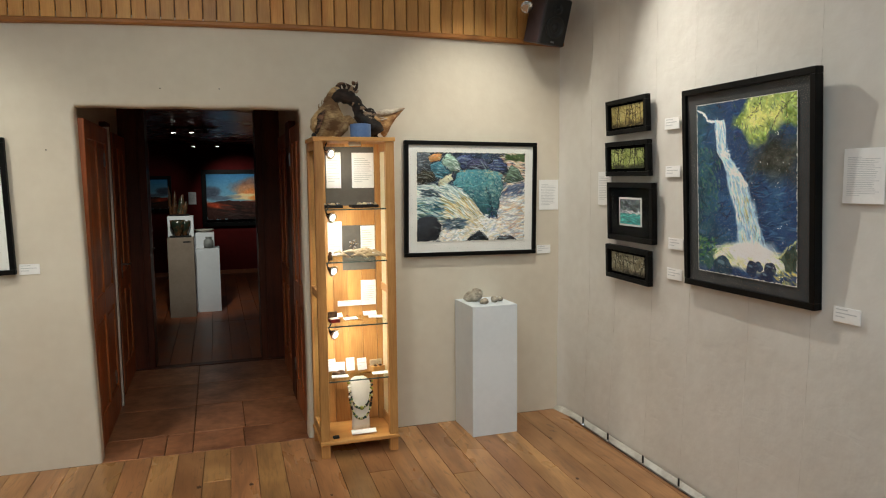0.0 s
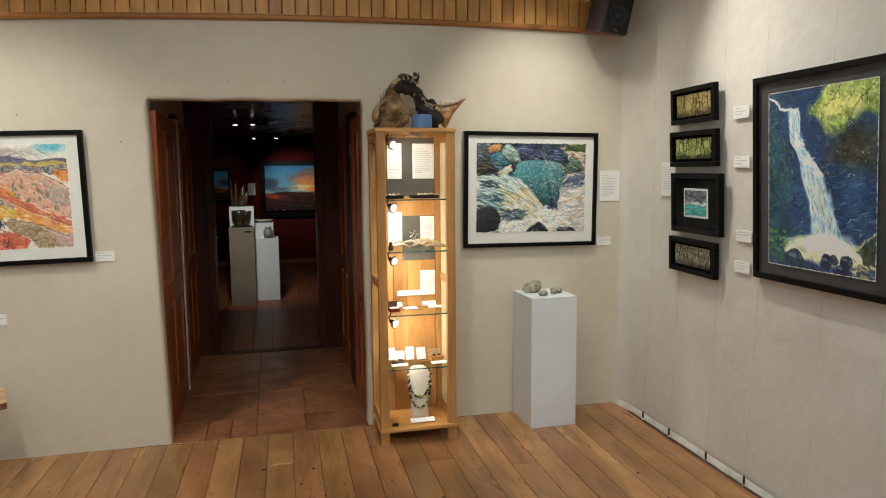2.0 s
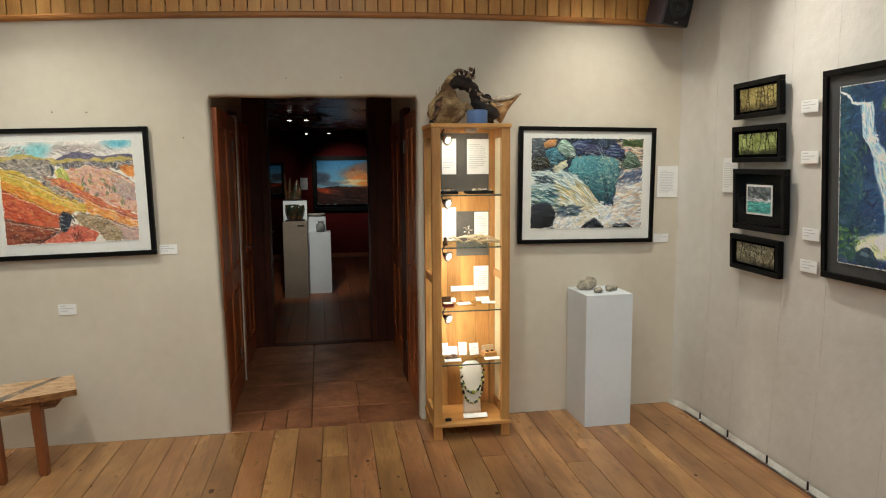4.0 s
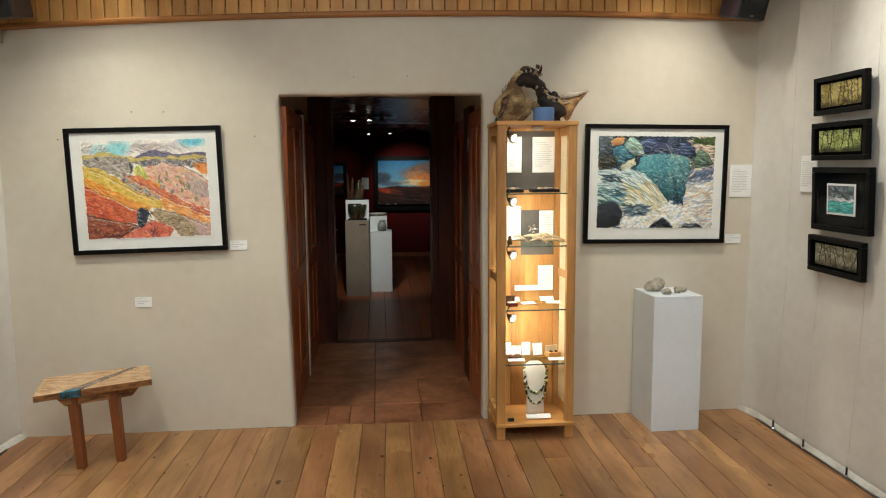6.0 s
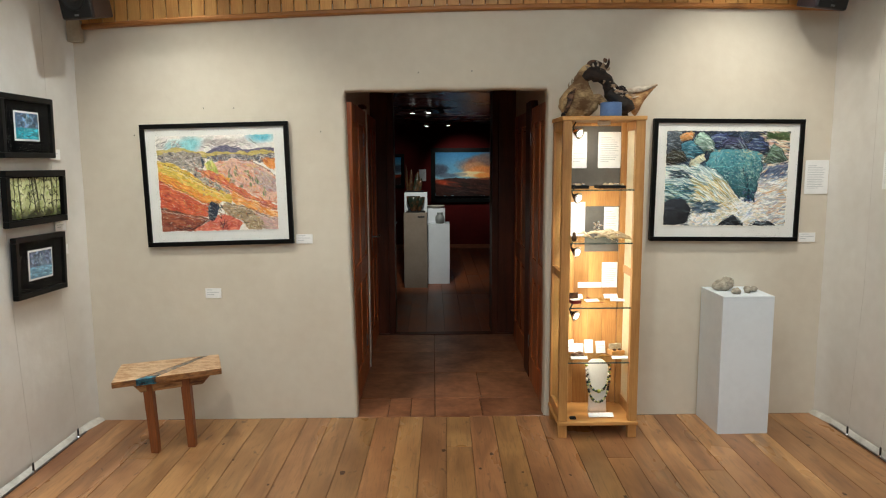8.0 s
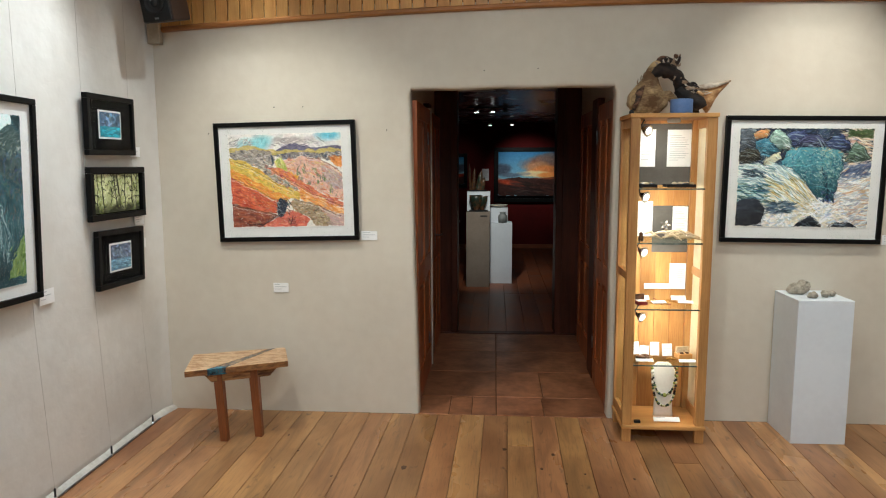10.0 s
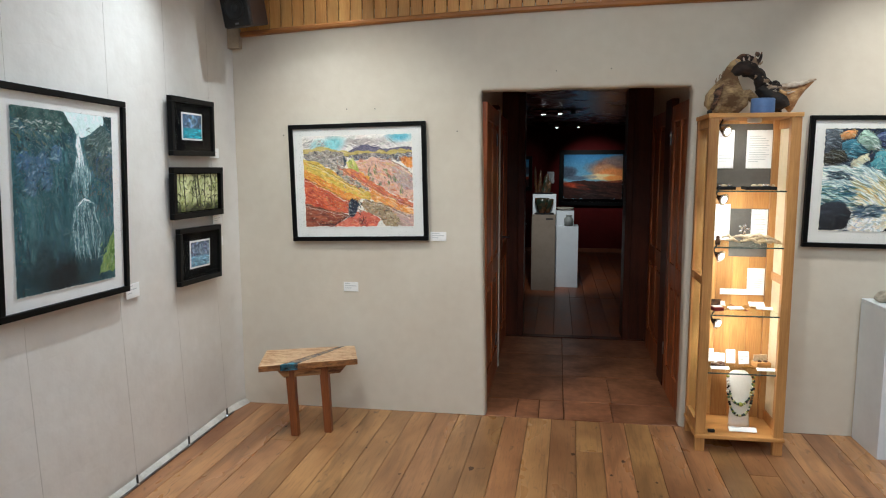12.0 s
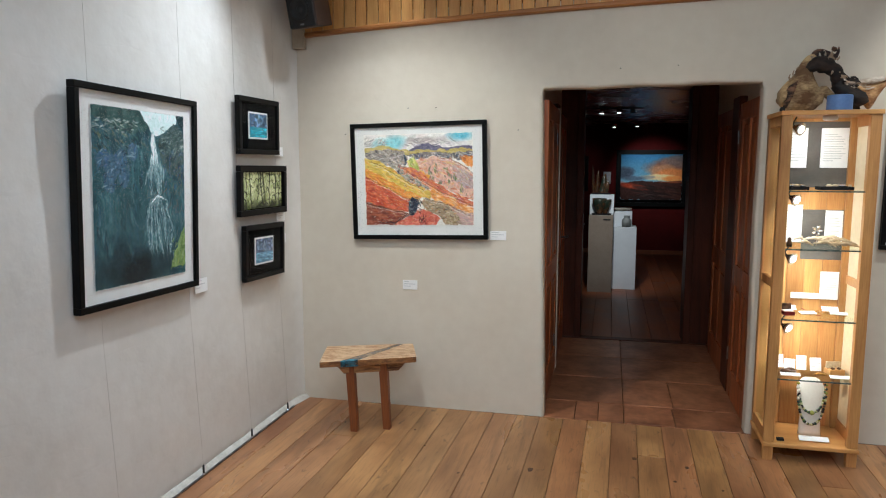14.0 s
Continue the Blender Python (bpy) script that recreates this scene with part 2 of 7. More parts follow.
def glow(name, colour, strength):
    m = bpy.data.materials.new(name)
    m.use_nodes = True
    bs = m.node_tree.nodes["Principled BSDF"]
    bs.inputs["Base Color"].default_value = colour
    bs.inputs["Emission Color"].default_value = colour
    bs.inputs["Emission Strength"].default_value = strength
    return m


M_WALL = plaster("cream_plaster", srgb(223, 214, 198), srgb(212, 201, 184), 0.28, 0.05)
M_SIDE = plaster("side_plaster", srgb(230, 226, 219), srgb(216, 210, 201), 0.5, 0.10)
M_WHITE = mat("white_paint", srgb(236, 242, 248), 0.5, other=srgb(229, 235, 241), scale=3, fine=30, bump=0.05, bump_scale=90)
M_STRIP = mat("white_strip_paint", srgb(218, 213, 204), 0.6, other=srgb(190, 183, 172), scale=9, fine=50, bump=0.2, bump_scale=60)
M_OAK = oak_boards()
M_PINE = wood("pine_cladding", srgb(224, 172, 98), srgb(190, 128, 62), 0.45, "z", 0.09, 10.0)
M_PINE_X = wood("pine_trim", srgb(190, 128, 62), srgb(140, 84, 36), 0.45, "x", 0.08, 10.0)
M_CAB = wood("cabinet_pine", srgb(210, 160, 96), srgb(168, 112, 60), 0.42, "z", 0.08, 9.0)
M_CABX = wood("cabinet_pine_flat", srgb(220, 168, 100), srgb(190, 130, 66), 0.42, "x", 0.08, 9.0)
M_DOOR = wood("dark_door_wood", srgb(190, 108, 58), srgb(116, 58, 30), 0.32, "z", 0.12, 12.0, knots=False)
M_DOOR_DARK = wood("dark_frame_wood", srgb(98, 50, 32), srgb(58, 28, 18), 0.4, "z", 0.12, 12.0, knots=False, spec=0.2)
M_TILE = mat("stone_tile", srgb(184, 126, 88), 0.34, other=srgb(124, 76, 51), scale=5.0, fine=20, bump=0.10, bump_scale=22, vary=0.16, contrast=(0.28, 0.72))
M_GROUT = mat("grout", srgb(134, 94, 68), 0.85, other=srgb(104, 72, 53), scale=20)
M_FARFLOOR = wood("far_floor_wood", srgb(166, 96, 58), srgb(128, 70, 42), 0.4, "y", 0.15, 7.0, knots=False)
M_RED = plaster("deep_red_wall", srgb(96, 14, 12), srgb(78, 11, 10), 0.15)
M_FARCEIL = wood("reddish_ceiling_boards", srgb(128, 66, 50), srgb(96, 46, 36), 0.24, "y", 0.06, 6.0, knots=False, spec=0.3)
M_BLACK = mat("black_frame_lacquer", srgb(9, 8, 8), 0.5, other=srgb(5, 5, 5), scale=8, fine=90, bump=0.03, bump_scale=120, spec=0.16)
M_BLACKMAT = mat("black_mount_board", srgb(8, 8, 9), 0.95, other=srgb(6, 6, 7), scale=10, fine=120, spec=0.05)
M_GREYMAT = mat("grey_mount_board", srgb(70, 72, 73), 0.85, other=srgb(62, 64, 65), scale=10, fine=120)
M_WHITEMAT = mat("white_mount_board", srgb(242, 241, 237), 0.85, other=srgb(237, 236, 231), scale=10, fine=120)
M_PAPER = mat("white_card", srgb(250, 249, 247), 0.75, other=srgb(244, 243, 241), scale=12, fine=90)
M_INK = mat("grey_ink", srgb(200, 200, 202), 0.8, other=srgb(216, 216, 216), scale=300, fine=600)
M_STEEL = mat("steel", srgb(150, 150, 152), 0.3, 1.0, other=srgb(120, 120, 122), scale=12)
M_CHROME = mat("chrome", srgb(225, 225, 228), 0.12, 1.0, other=srgb(205, 205, 210), scale=9)
M_WIRE = mat("wire", srgb(220, 214, 205), 0.5, 0.0, other=srgb(172, 164, 152), scale=12)
M_CLIP = mat("black_clip", srgb(30, 30, 30), 0.4, other=srgb(20, 20, 20), scale=12)
M_GLASS = glass("picture_glass")
M_SHELF = glass("shelf_glass", (0.93, 0.97, 0.95, 1))
M_EDGE = mat("glass_edge", srgb(92, 104, 100), 0.15, other=srgb(60, 72, 70), scale=30)


# ---- building helpers ----
def bm_box(bm, x0, y0, z0, x1, y1, z1, bevel=0.0, segments=2):
    v = [bm.verts.new(p) for p in ((x0, y0, z0), (x1, y0, z0), (x1, y1, z0), (x0, y1, z0), (x0, y0, z1), (x1, y0, z1), (x1, y1, z1), (x0, y1, z1))]
    f = [bm.faces.new([v[i] for i in q]) for q in ((3, 2, 1, 0), (4, 5, 6, 7), (0, 1, 5, 4), (1, 2, 6, 5), (2, 3, 7, 6), (3, 0, 4, 7))]
    if bevel:
        edges = list({e for q in f for e in q.edges})
        bmesh.ops.bevel(bm, geom=edges, offset=bevel, segments=segments, profile=0.5, affect="EDGES")
    return bm


def box(x0, y0, z0, x1, y1, z1, bevel=0.0, segments=2):
    return bm_box(bmesh.new(), x0, y0, z0, x1, y1, z1, bevel, segments)


def bm_lathe(bm, profile, n=24, at=(0, 0, 0)):
    """Turns a profile of (radius, height) round the z axis."""
    rings = []
    for r, z in profile:
        rings.append([bm.verts.new((at[0] + r * math.cos(2 * math.pi * i / n), at[1] + r * math.sin(2 * math.pi * i / n), at[2] + z)) for i in range(n)])
    for a, b in zip(rings, rings[1:]):
        for i in range(n):
            bm.faces.new((a[i], a[(i + 1) % n], b[(i + 1) % n], b[i]))
    bm.faces.new(rings[0][::-1])
    bm.faces.new(rings[-1])
    return bm


def lathe(profile, n=24, at=(0, 0, 0)):
    return bm_lathe(bmesh.new(), profile, n, at)


def bm_tube(bm, path, radii, n=8):
    """A round bar along a path."""
    path = [Vector(p) for p in path]
    rings = []
    for i, p in enumerate(path):
        d = (path[min(i + 1, len(path) - 1)] - path[max(i - 1, 0)]).normalized()
        side = d.cross(Vector((0.31, 0.17, 0.93))).normalized()
        up = side.cross(d)
        r = radii[i] if isinstance(radii, (list, tuple)) else radii
        rings.append([bm.verts.new(p + r * (math.cos(2 * math.pi * k / n) * side + math.sin(2 * math.pi * k / n) * up)) for k in range(n)])
    for a, b in zip(rings, rings[1:]):
        for k in range(n):
            bm.faces.new((a[k], a[(k + 1) % n], b[(k + 1) % n], b[k]))
    bm.faces.new(rings[0][::-1])
    bm.faces.new(rings[-1])
    return bm


def tube(path, radii, n=8):
    return bm_tube(bmesh.new(), path, radii, n)


def mesh_of(name, bm, material, smooth=False):
    bmesh.ops.recalc_face_normals(bm, faces=bm.faces)
    me = bpy.data.meshes.new(name)
    bm.to_mesh(me)
    bm.free()
    me.materials.append(material)
    if smooth:
        for p in me.polygons:
            p.use_smooth = True
    return me


def part(name, bm, material, parent, label="", smooth=False):
    ob = new(name, mesh_of(name, bm, material, smooth))
    ob.parent = parent
    return tagged(ob, label)


def thing(name, label, category, m=None, group=""):
    """An Empty at a thing's base, to hold its parts."""
    ob = new(name)
    ob.empty_display_size = 0.05
    if m is not None:
        ob.matrix_world = m
    return tagged(ob, label, category, group)


def solid(name, bm, material, label, category, m=None, group="", kind="", smooth=False):
    """A thing that is one mesh."""
    ob = new(name, mesh_of(name, bm, material, smooth))
    if m is not None:
        ob.matrix_world = m
    return tagged(ob, label, category, group, kind)


def structure(name, bm, material, label, smooth=False):
    return solid(name, bm, material, label, "structure", kind="structure", smooth=smooth)


XL, XR, YB, ZC = -1.68, 2.985, -7.2, 3.42      # main room: left wall, right wall, rear wall, ceiling
TH = 0.10                                      # thickness of the wall with the doorway


def trim_z(x):
    """Lower edge of the boarding over the back wall, which sags a little."""
    return 2.54 - 0.0105 * (x - 1.75) ** 2


# ---- main room shell ----
def back_wall():
    """Plastered wall with one doorway; worn, rounded edges at the opening."""
    bm = bmesh.new()
    r = 0.020
    left = [(0.0 - 0.042 * z / 2.05, z) for z in np.linspace(0, 2.02, 12)]
    top = [(-0.035 + 1.225 * k / 14, 2.052 + 0.0025 * math.sin(k * 1.3) + 0.012 * k / 14) for k in range(15)]
    right = [(1.195 + 0.004 * math.sin(z * 4), z) for z in np.linspace(2.03, 0, 12)]
    inner = left + top + right
    outer = [(XL - 0.3, z) for z in np.linspace(0, 2.02, 12)] + [(XL - 0.3 + (XR - XL + 0.6) * k / 14, 3.5) for k in range(15)] + [(XR + 0.3, z) for z in np.linspace(2.03, 0, 12)]
    rows = []

    def grown(d):
        res = []
        for x, z in inner:
            side = -1 if x < 0.2 and z < 2.03 else (1 if x > 1.1 and z < 2.045 else 0)
            if side:
                res.append((x + side * d, z))
            else:
                res.append((x, z + d))
        return res
    wob = [0.006 * noise.noise(Vector((x * 5, z * 5, 2.0))) for x, z in inner]
    rows.append([(p[0], 0.0, p[1]) for p in outer])
    rows.append([(p[0], 0.0, p[1]) for p in grown(r + 0.12)])
    for a in (0, 30, 60, 90):
        s, c = math.sin(radians(a)), math.cos(radians(a))
        rows.append([(p[0] + w, r * (1 - c), p[1]) for p, w in zip(grown(r * (1 - s)), wob)])
    rows.append([(p[0], TH, p[1]) for p in inner])
    rows.append([(p[0], TH, p[1]) for p in outer])
    vs = [[bm.verts.new(p) for p in row] for row in rows]
    for a, b in zip(vs, vs[1:]):
        for i in range(len(a) - 1):
            f = bm.faces.new((a[i], a[i + 1], b[i + 1], b[i]))
            f.smooth = a in vs[2:5]
    return structure("wall_north", bm, M_WALL, "cream trowelled plaster wall with a doorway")


back_wall()


def side_wall(name, x, out, label):
    """Uneven old plaster wall; a gentle swell and a flare at the foot."""
    bm = bmesh.new()
    ny, nz = 90, 46
    grid = []
    for j in range(nz + 1):
        z = -0.02 + (ZC + 0.05) * j / nz
        row = []
        for i in range(ny + 1):
            y = 0.05 + (YB - 0.25) * (i / ny) ** 1.3
            d = 0.008 * noise.noise(Vector((y * 1.3, z * 1.1, x))) + 0.003 * noise.noise(Vector((y * 5, z * 5, x)))
            corner = 0.035 * math.exp(min(0.0, y) / 0.05)
            row.append(bm.verts.new((x - out * (0.004 + d + corner), y, z)))
        grid.append(row)
    for a, b in zip(grid, grid[1:]):
        for i in range(ny):
            bm.faces.new((a[i], a[i + 1], b[i + 1], b[i]))
    ext = bmesh.ops.extrude_face_region(bm, geom=bm.faces[:])
    for v in ext["geom"]:
        if isinstance(v, bmesh.types.BMVert):
            v.co.x = x + out * 0.25
    return structure(name, bm, M_SIDE, label, smooth=True)


side_wall("wall_east", XR, 1, "pale uneven plaster side wall behind hanging wires")
side_wall("wall_west", XL, -1, "pale uneven plaster side wall behind hanging wires")
structure("wall_south", box(XL - 0.25, YB - 0.25, 0, XR + 0.25, YB, ZC + 0.05), M_SIDE, "plain plaster wall closing the room")
floor = structure("floor", box(XL - 0.2, YB - 0.2, -0.12, XR + 0.2, 0.0, -0.022), M_GROUT, "oak plank floor, dark joints between boards")


def ceiling():
    """Unseen boarded ceiling; its opening over the rear half is made up for fill."""
    bm = bmesh.new()
    w0, w1, v0, v1 = -1.0, 2.3, -5.75, -3.45
    bm_box(bm, XL - 0.2, v1, ZC, XR + 0.2, TH, ZC + 0.1)
    bm_box(bm, XL - 0.2, YB - 0.2, ZC, XR + 0.2, v0, ZC + 0.1)
    bm_box(bm, XL - 0.2, v0, ZC, w0, v1, ZC + 0.1)
    bm_box(bm, w1, v0, ZC, XR + 0.2, v1, ZC + 0.1)
    return structure("ceiling", bm, M_WHITE, "unseen white boarded ceiling with an added opening for fill light")


ceiling()


# ---- boarding over the back wall ----
cladding = thing("wall_cladding", "vertical knotty pine boards above the plaster", "cladding")
cladding["kind"] = "structure"
# added dark sheet: its colour gives the joints their shade
part("backing", box(XL + 0.003, -0.0035, 2.56, XR - 0.003, -0.001, ZC - 0.004), M_DOOR_DARK, cladding, "dark sheet for the shade in the joints")
bw = 0.0755
bx = XL + 0.002
while bx < XR - 0.01:
    x1 = min(bx + bw - 0.0055, XR - 0.002)
    zb = trim_z(bx + bw / 2) + 0.012
    bm = box(bx - bx - bw / 2, -0.022, 0, x1 - bx - bw / 2, -0.004, ZC - zb - 0.002, 0.0035, 1)
    ob = part("board", bm, M_PINE, cladding)
    ob.location = (bx + bw / 2, 0, zb)
    bx += bw


def trim():
    bm = bmesh.new()
    rows = []
    for k in range(41):
        x = XL + 0.004 + (XR - XL - 0.008) * k / 40
        z = trim_z(x)
        rows.append([bm.verts.new(p) for p in ((x, -0.002, z - 0.012), (x, -0.026, z - 0.010), (x, -0.034, z - 0.002), (x, -0.034, z + 0.012), (x, -0.026, z + 0.020), (x, -0.002, z + 0.022))])
    for a, b in zip(rows, rows[1:]):
        for i in range(6):
            bm.faces.new((a[i], a[(i + 1) % 6], b[(i + 1) % 6], b[i]))
    bm.faces.new(rows[0])
    bm.faces.new(rows[-1][::-1])
    return structure("trim", bm, M_PINE_X, "stained pine batten under the boarding")


trim()


# ---- foot of the side walls: white strip and steel hanging rail ----
def wall_foot(name, x, out):
    bm = bmesh.new()
    prof = [(0.0, 0.026), (0.010, 0.023), (0.028, 0.008), (0.036, 0.002), (0.036, -0.02), (0.0, -0.02)]
    rows = []
    for k in range(40):
        y = -0.0 - (abs(YB)) * k / 39
        flare = 0.035 * math.exp(-abs(y) / 0.12)
        rows.append([bm.verts.new((x - out * (d * (1 + 0.12 * noise.noise(Vector((y * 4, d * 9, 1)))) + (flare if 0.0 < d else -0.004)), y, z + 0.004 * noise.noise(Vector((y * 6, z, x))) * (z > 0))) for d, z in prof])
    for a, b in zip(rows, rows[1:]):
        for i in range(5):
            bm.faces.new((a[i], a[i + 1], b[i + 1], b[i]))
    structure(name, bm, M_STRIP, "white painted strip at the foot of the wall")
    rail = box(-0.006, YB + 0.3, 0.0, 0.006, -0.20, 0.010, 0.002, 1)
    ob = solid("hanging_rail", rail, M_STEEL, "thin steel hanging rail at the floor edge", "rail", pose(x - out * 0.046, 0, 0.0))


wall_foot("baseboard_east", XR, 1)
wall_foot("baseboard_west", XL, -1)


def hanging_wire(x, y, out):
    """A taut wire from the ceiling to a clip in the rail at the floor."""
    t = thing("hanging_wire", "taut steel picture wire with a black clip at the floor", "hanging wire", pose(x, y, 0), "picture wires")
    part("wire", tube([(0, 0, 0.05), (0.5 * out * 0.036, 0, 0.45), (out * 0.036, 0, 0.88), (out * 0.036, 0, 1.6), (out * 0.036, 0, ZC - 0.002)], 0.0006, 6), M_WIRE, t)
    part("clip", lathe([(0.004, 0.008), (0.0055, 0.014), (0.0055, 0.055), (0.003, 0.062)], 8), M_CLIP, t, "black clip")
    part("nut", lathe([(0.008, 0.004), (0.010, 0.010), (0.006, 0.018)], 8), M_CHROME, t, "small bright nut")


for y in (-0.384, -0.69, -1.062, -1.385, -1.80, -2.148, -2.9):
    hanging_wire(XR - 0.046, y, 1)
for y in (-0.29, -0.76, -1.262, -1.885, -2.6):
    hanging_wire(XL + 0.046, y, -1)


# ---- floor boards of the main room ----
def planks():
    """Boards laid a degree off square to the wall; four end joints show near the wall."""
    rnd = random.Random(4)
    w, slant = 0.148, 0.018
    ends = {0: 0.474, 6: 0.643, 9: 0.81, -12: 0.585}
    shapes = {}
    for k in range(-16, 18):
        y = 0.0
        while y > YB + 0.05:
            ln = ends.get(k, rnd.uniform(1.6, 3.0)) if y == 0.0 else rnd.choice((1.8, 2.2, 2.6, 3.0))
            y0 = max(y - ln, YB)
            key = round(y - y0, 2)
            if key not in shapes:
                hw, hl = w / 2 - 0.0011, key / 2 - 0.0009
                shapes[key] = mesh_of("plank", box(-hw, -hl, -0.022, hw, hl, 0.0, 0.0016, 1), M_OAK)
            yc = (y + y0) / 2
            ob = new("plank", shapes[key])
            ob.location = (0.55 + w * (k + 0.5) + slant * (yc + 1.05), yc, 0.0006 * rnd.uniform(-1, 1))
            ob.rotation_euler = (0, 0, -math.atan(slant))
            ob.parent = floor
            y = y0


# ---- hallway and the room beyond ----
hall_floor = structure("hall_floor", box(-0.06, 0.0, -0.12, 1.25, 2.14, -0.014), M_GROUT, "brown stone tiles in the hallway")


def hall_tiles():
    rnd = random.Random(9)
    rows = [(0.004, 0.355), (0.355, 0.93), (0.93, 1.51), (1.51, 2.10)]
    for j, (y0, y1) in enumerate(rows):
        cuts = [-0.05, 0.19, 0.337, 0.497, 0.805, 1.24] if j == 0 else [-0.05, 0.497, 0.82, 1.24] if j == 1 else [-0.05, 0.497, 1.24]
        for x0, x1 in zip(cuts, cuts[1:]):
            hw, hl = (x1 - x0) / 2 - 0.003, (y1 - y0) / 2 - 0.003
            ob = part("tile", box(-hw, -hl, -0.014, hw, hl, 0.0, 0.002, 1), M_TILE, hall_floor)
            ob.location = ((x0 + x1) / 2, (y0 + y1) / 2, rnd.uniform(-0.0008, 0.0008))


structure("threshold", box(-0.05, 2.10, -0.02, 1.24, 2.20, 0.006, 0.004), M_DOOR_DARK, "dark wooden threshold between hallway and far room")
HC = 2.27                                        # ceiling of hallway and far room
structure("wall_hall_west", box(-0.30, TH, 0, -0.075, 2.14, HC), M_WALL, "plaster wall of the hallway")
structure("wall_hall_east", box(1.255, TH, 0, 1.50, 2.14, HC), M_WALL, "plaster wall of the hallway")
structure("ceiling_hall", box(-0.30, TH, HC, 1.50, 2.14, HC + 0.1), M_FARCEIL, "dark reddish boarded hallway ceiling")
structure("wall_beyond_west", box(-3.0, 2.14, 0, 0.075, 2.34, HC), M_DOOR_DARK, "dark timber partition beside the inner opening")
structure("wall_beyond_east", box(1.10, 2.14, 0, 4.2, 2.34, HC), M_DOOR_DARK, "dark timber partition beside the inner opening")
structure("wall_far", box(-3.0, 8.5, 0, 4.2, 8.7, HC), M_RED, "deep red far wall")
structure("wall_far_west", box(-3.2, 2.34, 0, -3.0, 8.7, HC), M_RED, "deep red side wall of the far room")
structure("wall_far_east", box(4.2, 2.34, 0, 4.4, 8.7, HC), M_RED, "deep red side wall of the far room")
structure("ceiling_far", box(-3.2, 2.14, HC, 4.4, 8.7, HC + 0.1), M_FARCEIL, "dark reddish boarded ceiling of the far room")
far_floor = structure("far_floor", box(-3.2, 2.14, -0.12, 4.4, 8.7, -0.02), M_GROUT, "brown wooden floor of the far room")
structure("baseboard_far", box(-3.0, 8.482, 0, 4.2, 8.498, 0.07, 0.003), M_FARFLOOR, "wooden skirting under the red wall")


def far_boards():
    rnd = random.Random(12)
    x = -3.0
    while x < 4.15:
        y = 2.20
        while y < 8.45:
            ln = rnd.choice((1.4, 1.9, 2.4))
            y1 = min(y + ln, 8.48)
            ob = part("board", box(-0.088, -(y1 - y) / 2 + 0.002, -0.02, 0.088, (y1 - y) / 2 - 0.002, 0.0, 0.002, 1), M_FARFLOOR, far_floor)
            ob.location = (x + 0.09, (y + y1) / 2, 0)
            y = y1
        x += 0.18


def door_leaf(name, length, height, m, label, handle=None):
    """A panelled leaf, x along its width, y out of its face; two tall panels over two lower ones."""
    d = thing(name, label, "door", m)
    d["kind"] = "structure"
    t, st, mid = 0.04, 0.095, 0.86
    for x0, x1 in ((0, st), (length - st, length), (length / 2 - 0.04, length / 2 + 0.04)):
        z0, z1 = (0.01, height) if x1 - x0 > 0.085 else (0.2, height - 0.11)
        part("stile", box(x0, -t, z0, x1, 0, z1, 0.003, 1), M_DOOR, d)
    for z0, z1 in ((0.01, 0.2), (mid - 0.07, mid + 0.07), (height - 0.11, height)):
        for x0, x1 in ((st, length / 2 - 0.04), (length / 2 + 0.04, length - st)) if z0 == mid - 0.07 else ((st, length - st),):
            part("rail", box(x0, -t + 0.001, z0, x1, -0.001, z1, 0.002, 1), M_DOOR, d)
    for x0, x1 in ((st, length / 2 - 0.04), (length / 2 + 0.04, length - st)):
        for z0, z1 in ((0.2, mid - 0.07), (mid + 0.07, height - 0.11)):
            bm = box(x0 - 0.003, -t + 0.014, z0 - 0.003, x1 + 0.003, -0.014, z1 + 0.003)
            bm_box(bm, x0 + 0.03, -t + 0.005, z0 + 0.03, x1 - 0.03, -0.005, z1 - 0.03, 0.008, 1)
            part("panel", bm, M_DOOR, d)
    if handle:
        hx, hz = handle
        h = part("handle_plate", box(hx - 0.017, 0, hz - 0.09, hx + 0.017, 0.006, hz + 0.07, 0.003), M_STEEL, d, "steel handle plate")
        part("lever", tube([(hx, 0.005, hz + 0.02), (hx, 0.05, hz + 0.02), (hx - 0.02, 0.058, hz + 0.02), (hx - 0.10, 0.055, hz + 0.018)], 0.008, 10), M_STEEL, h, "steel lever handle", True)
    return d


def hinge(x, y, z):
    solid("hinge", lathe([(0.006, -0.045), (0.007, -0.04), (0.007, 0.04), (0.006, 0.045)], 10), M_STEEL, "small steel door hinge", "hinge", pose(x, y, z))


# open leaf, pale post and closed door along the left; the same along the right
door_leaf("door_1", 0.92, 2.0, pose(-0.012, 1.045, 0, 0, 0, -90), "dark-stained panelled door standing open against the hallway wall")
door_leaf("door_2", 0.74, 2.0, pose(-0.022, 2.10, 0, 0, 0, -90), "dark-stained panelled door, closed, in the hallway", (0.60, 0.98))
structure("trim_hall", box(-0.075, 1.098, 0, -0.006, 1.122, 2.02, 0.003), M_STRIP, "narrow white-painted post between two doors")
structure("trim_hall_west", box(-0.075, 1.13, 0, -0.03, 1.345, 2.06, 0.004), M_DOOR_DARK, "dark timber door lining")
door_leaf("door_3", 0.64, 2.0, pose(1.205, 0.115, 0, 0, 0, 90), "dark-stained panelled door standing open against the hallway wall")
door_leaf("door_4", 0.80, 2.0, pose(1.222, 1.10, 0, 0, 0, 90), "dark-stained panelled door, closed, in the hallway")
structure("trim_hall_east", box(1.205, 0.80, 0, 1.255, 1.06, 2.06, 0.004), M_DOOR_DARK, "dark timber door lining")
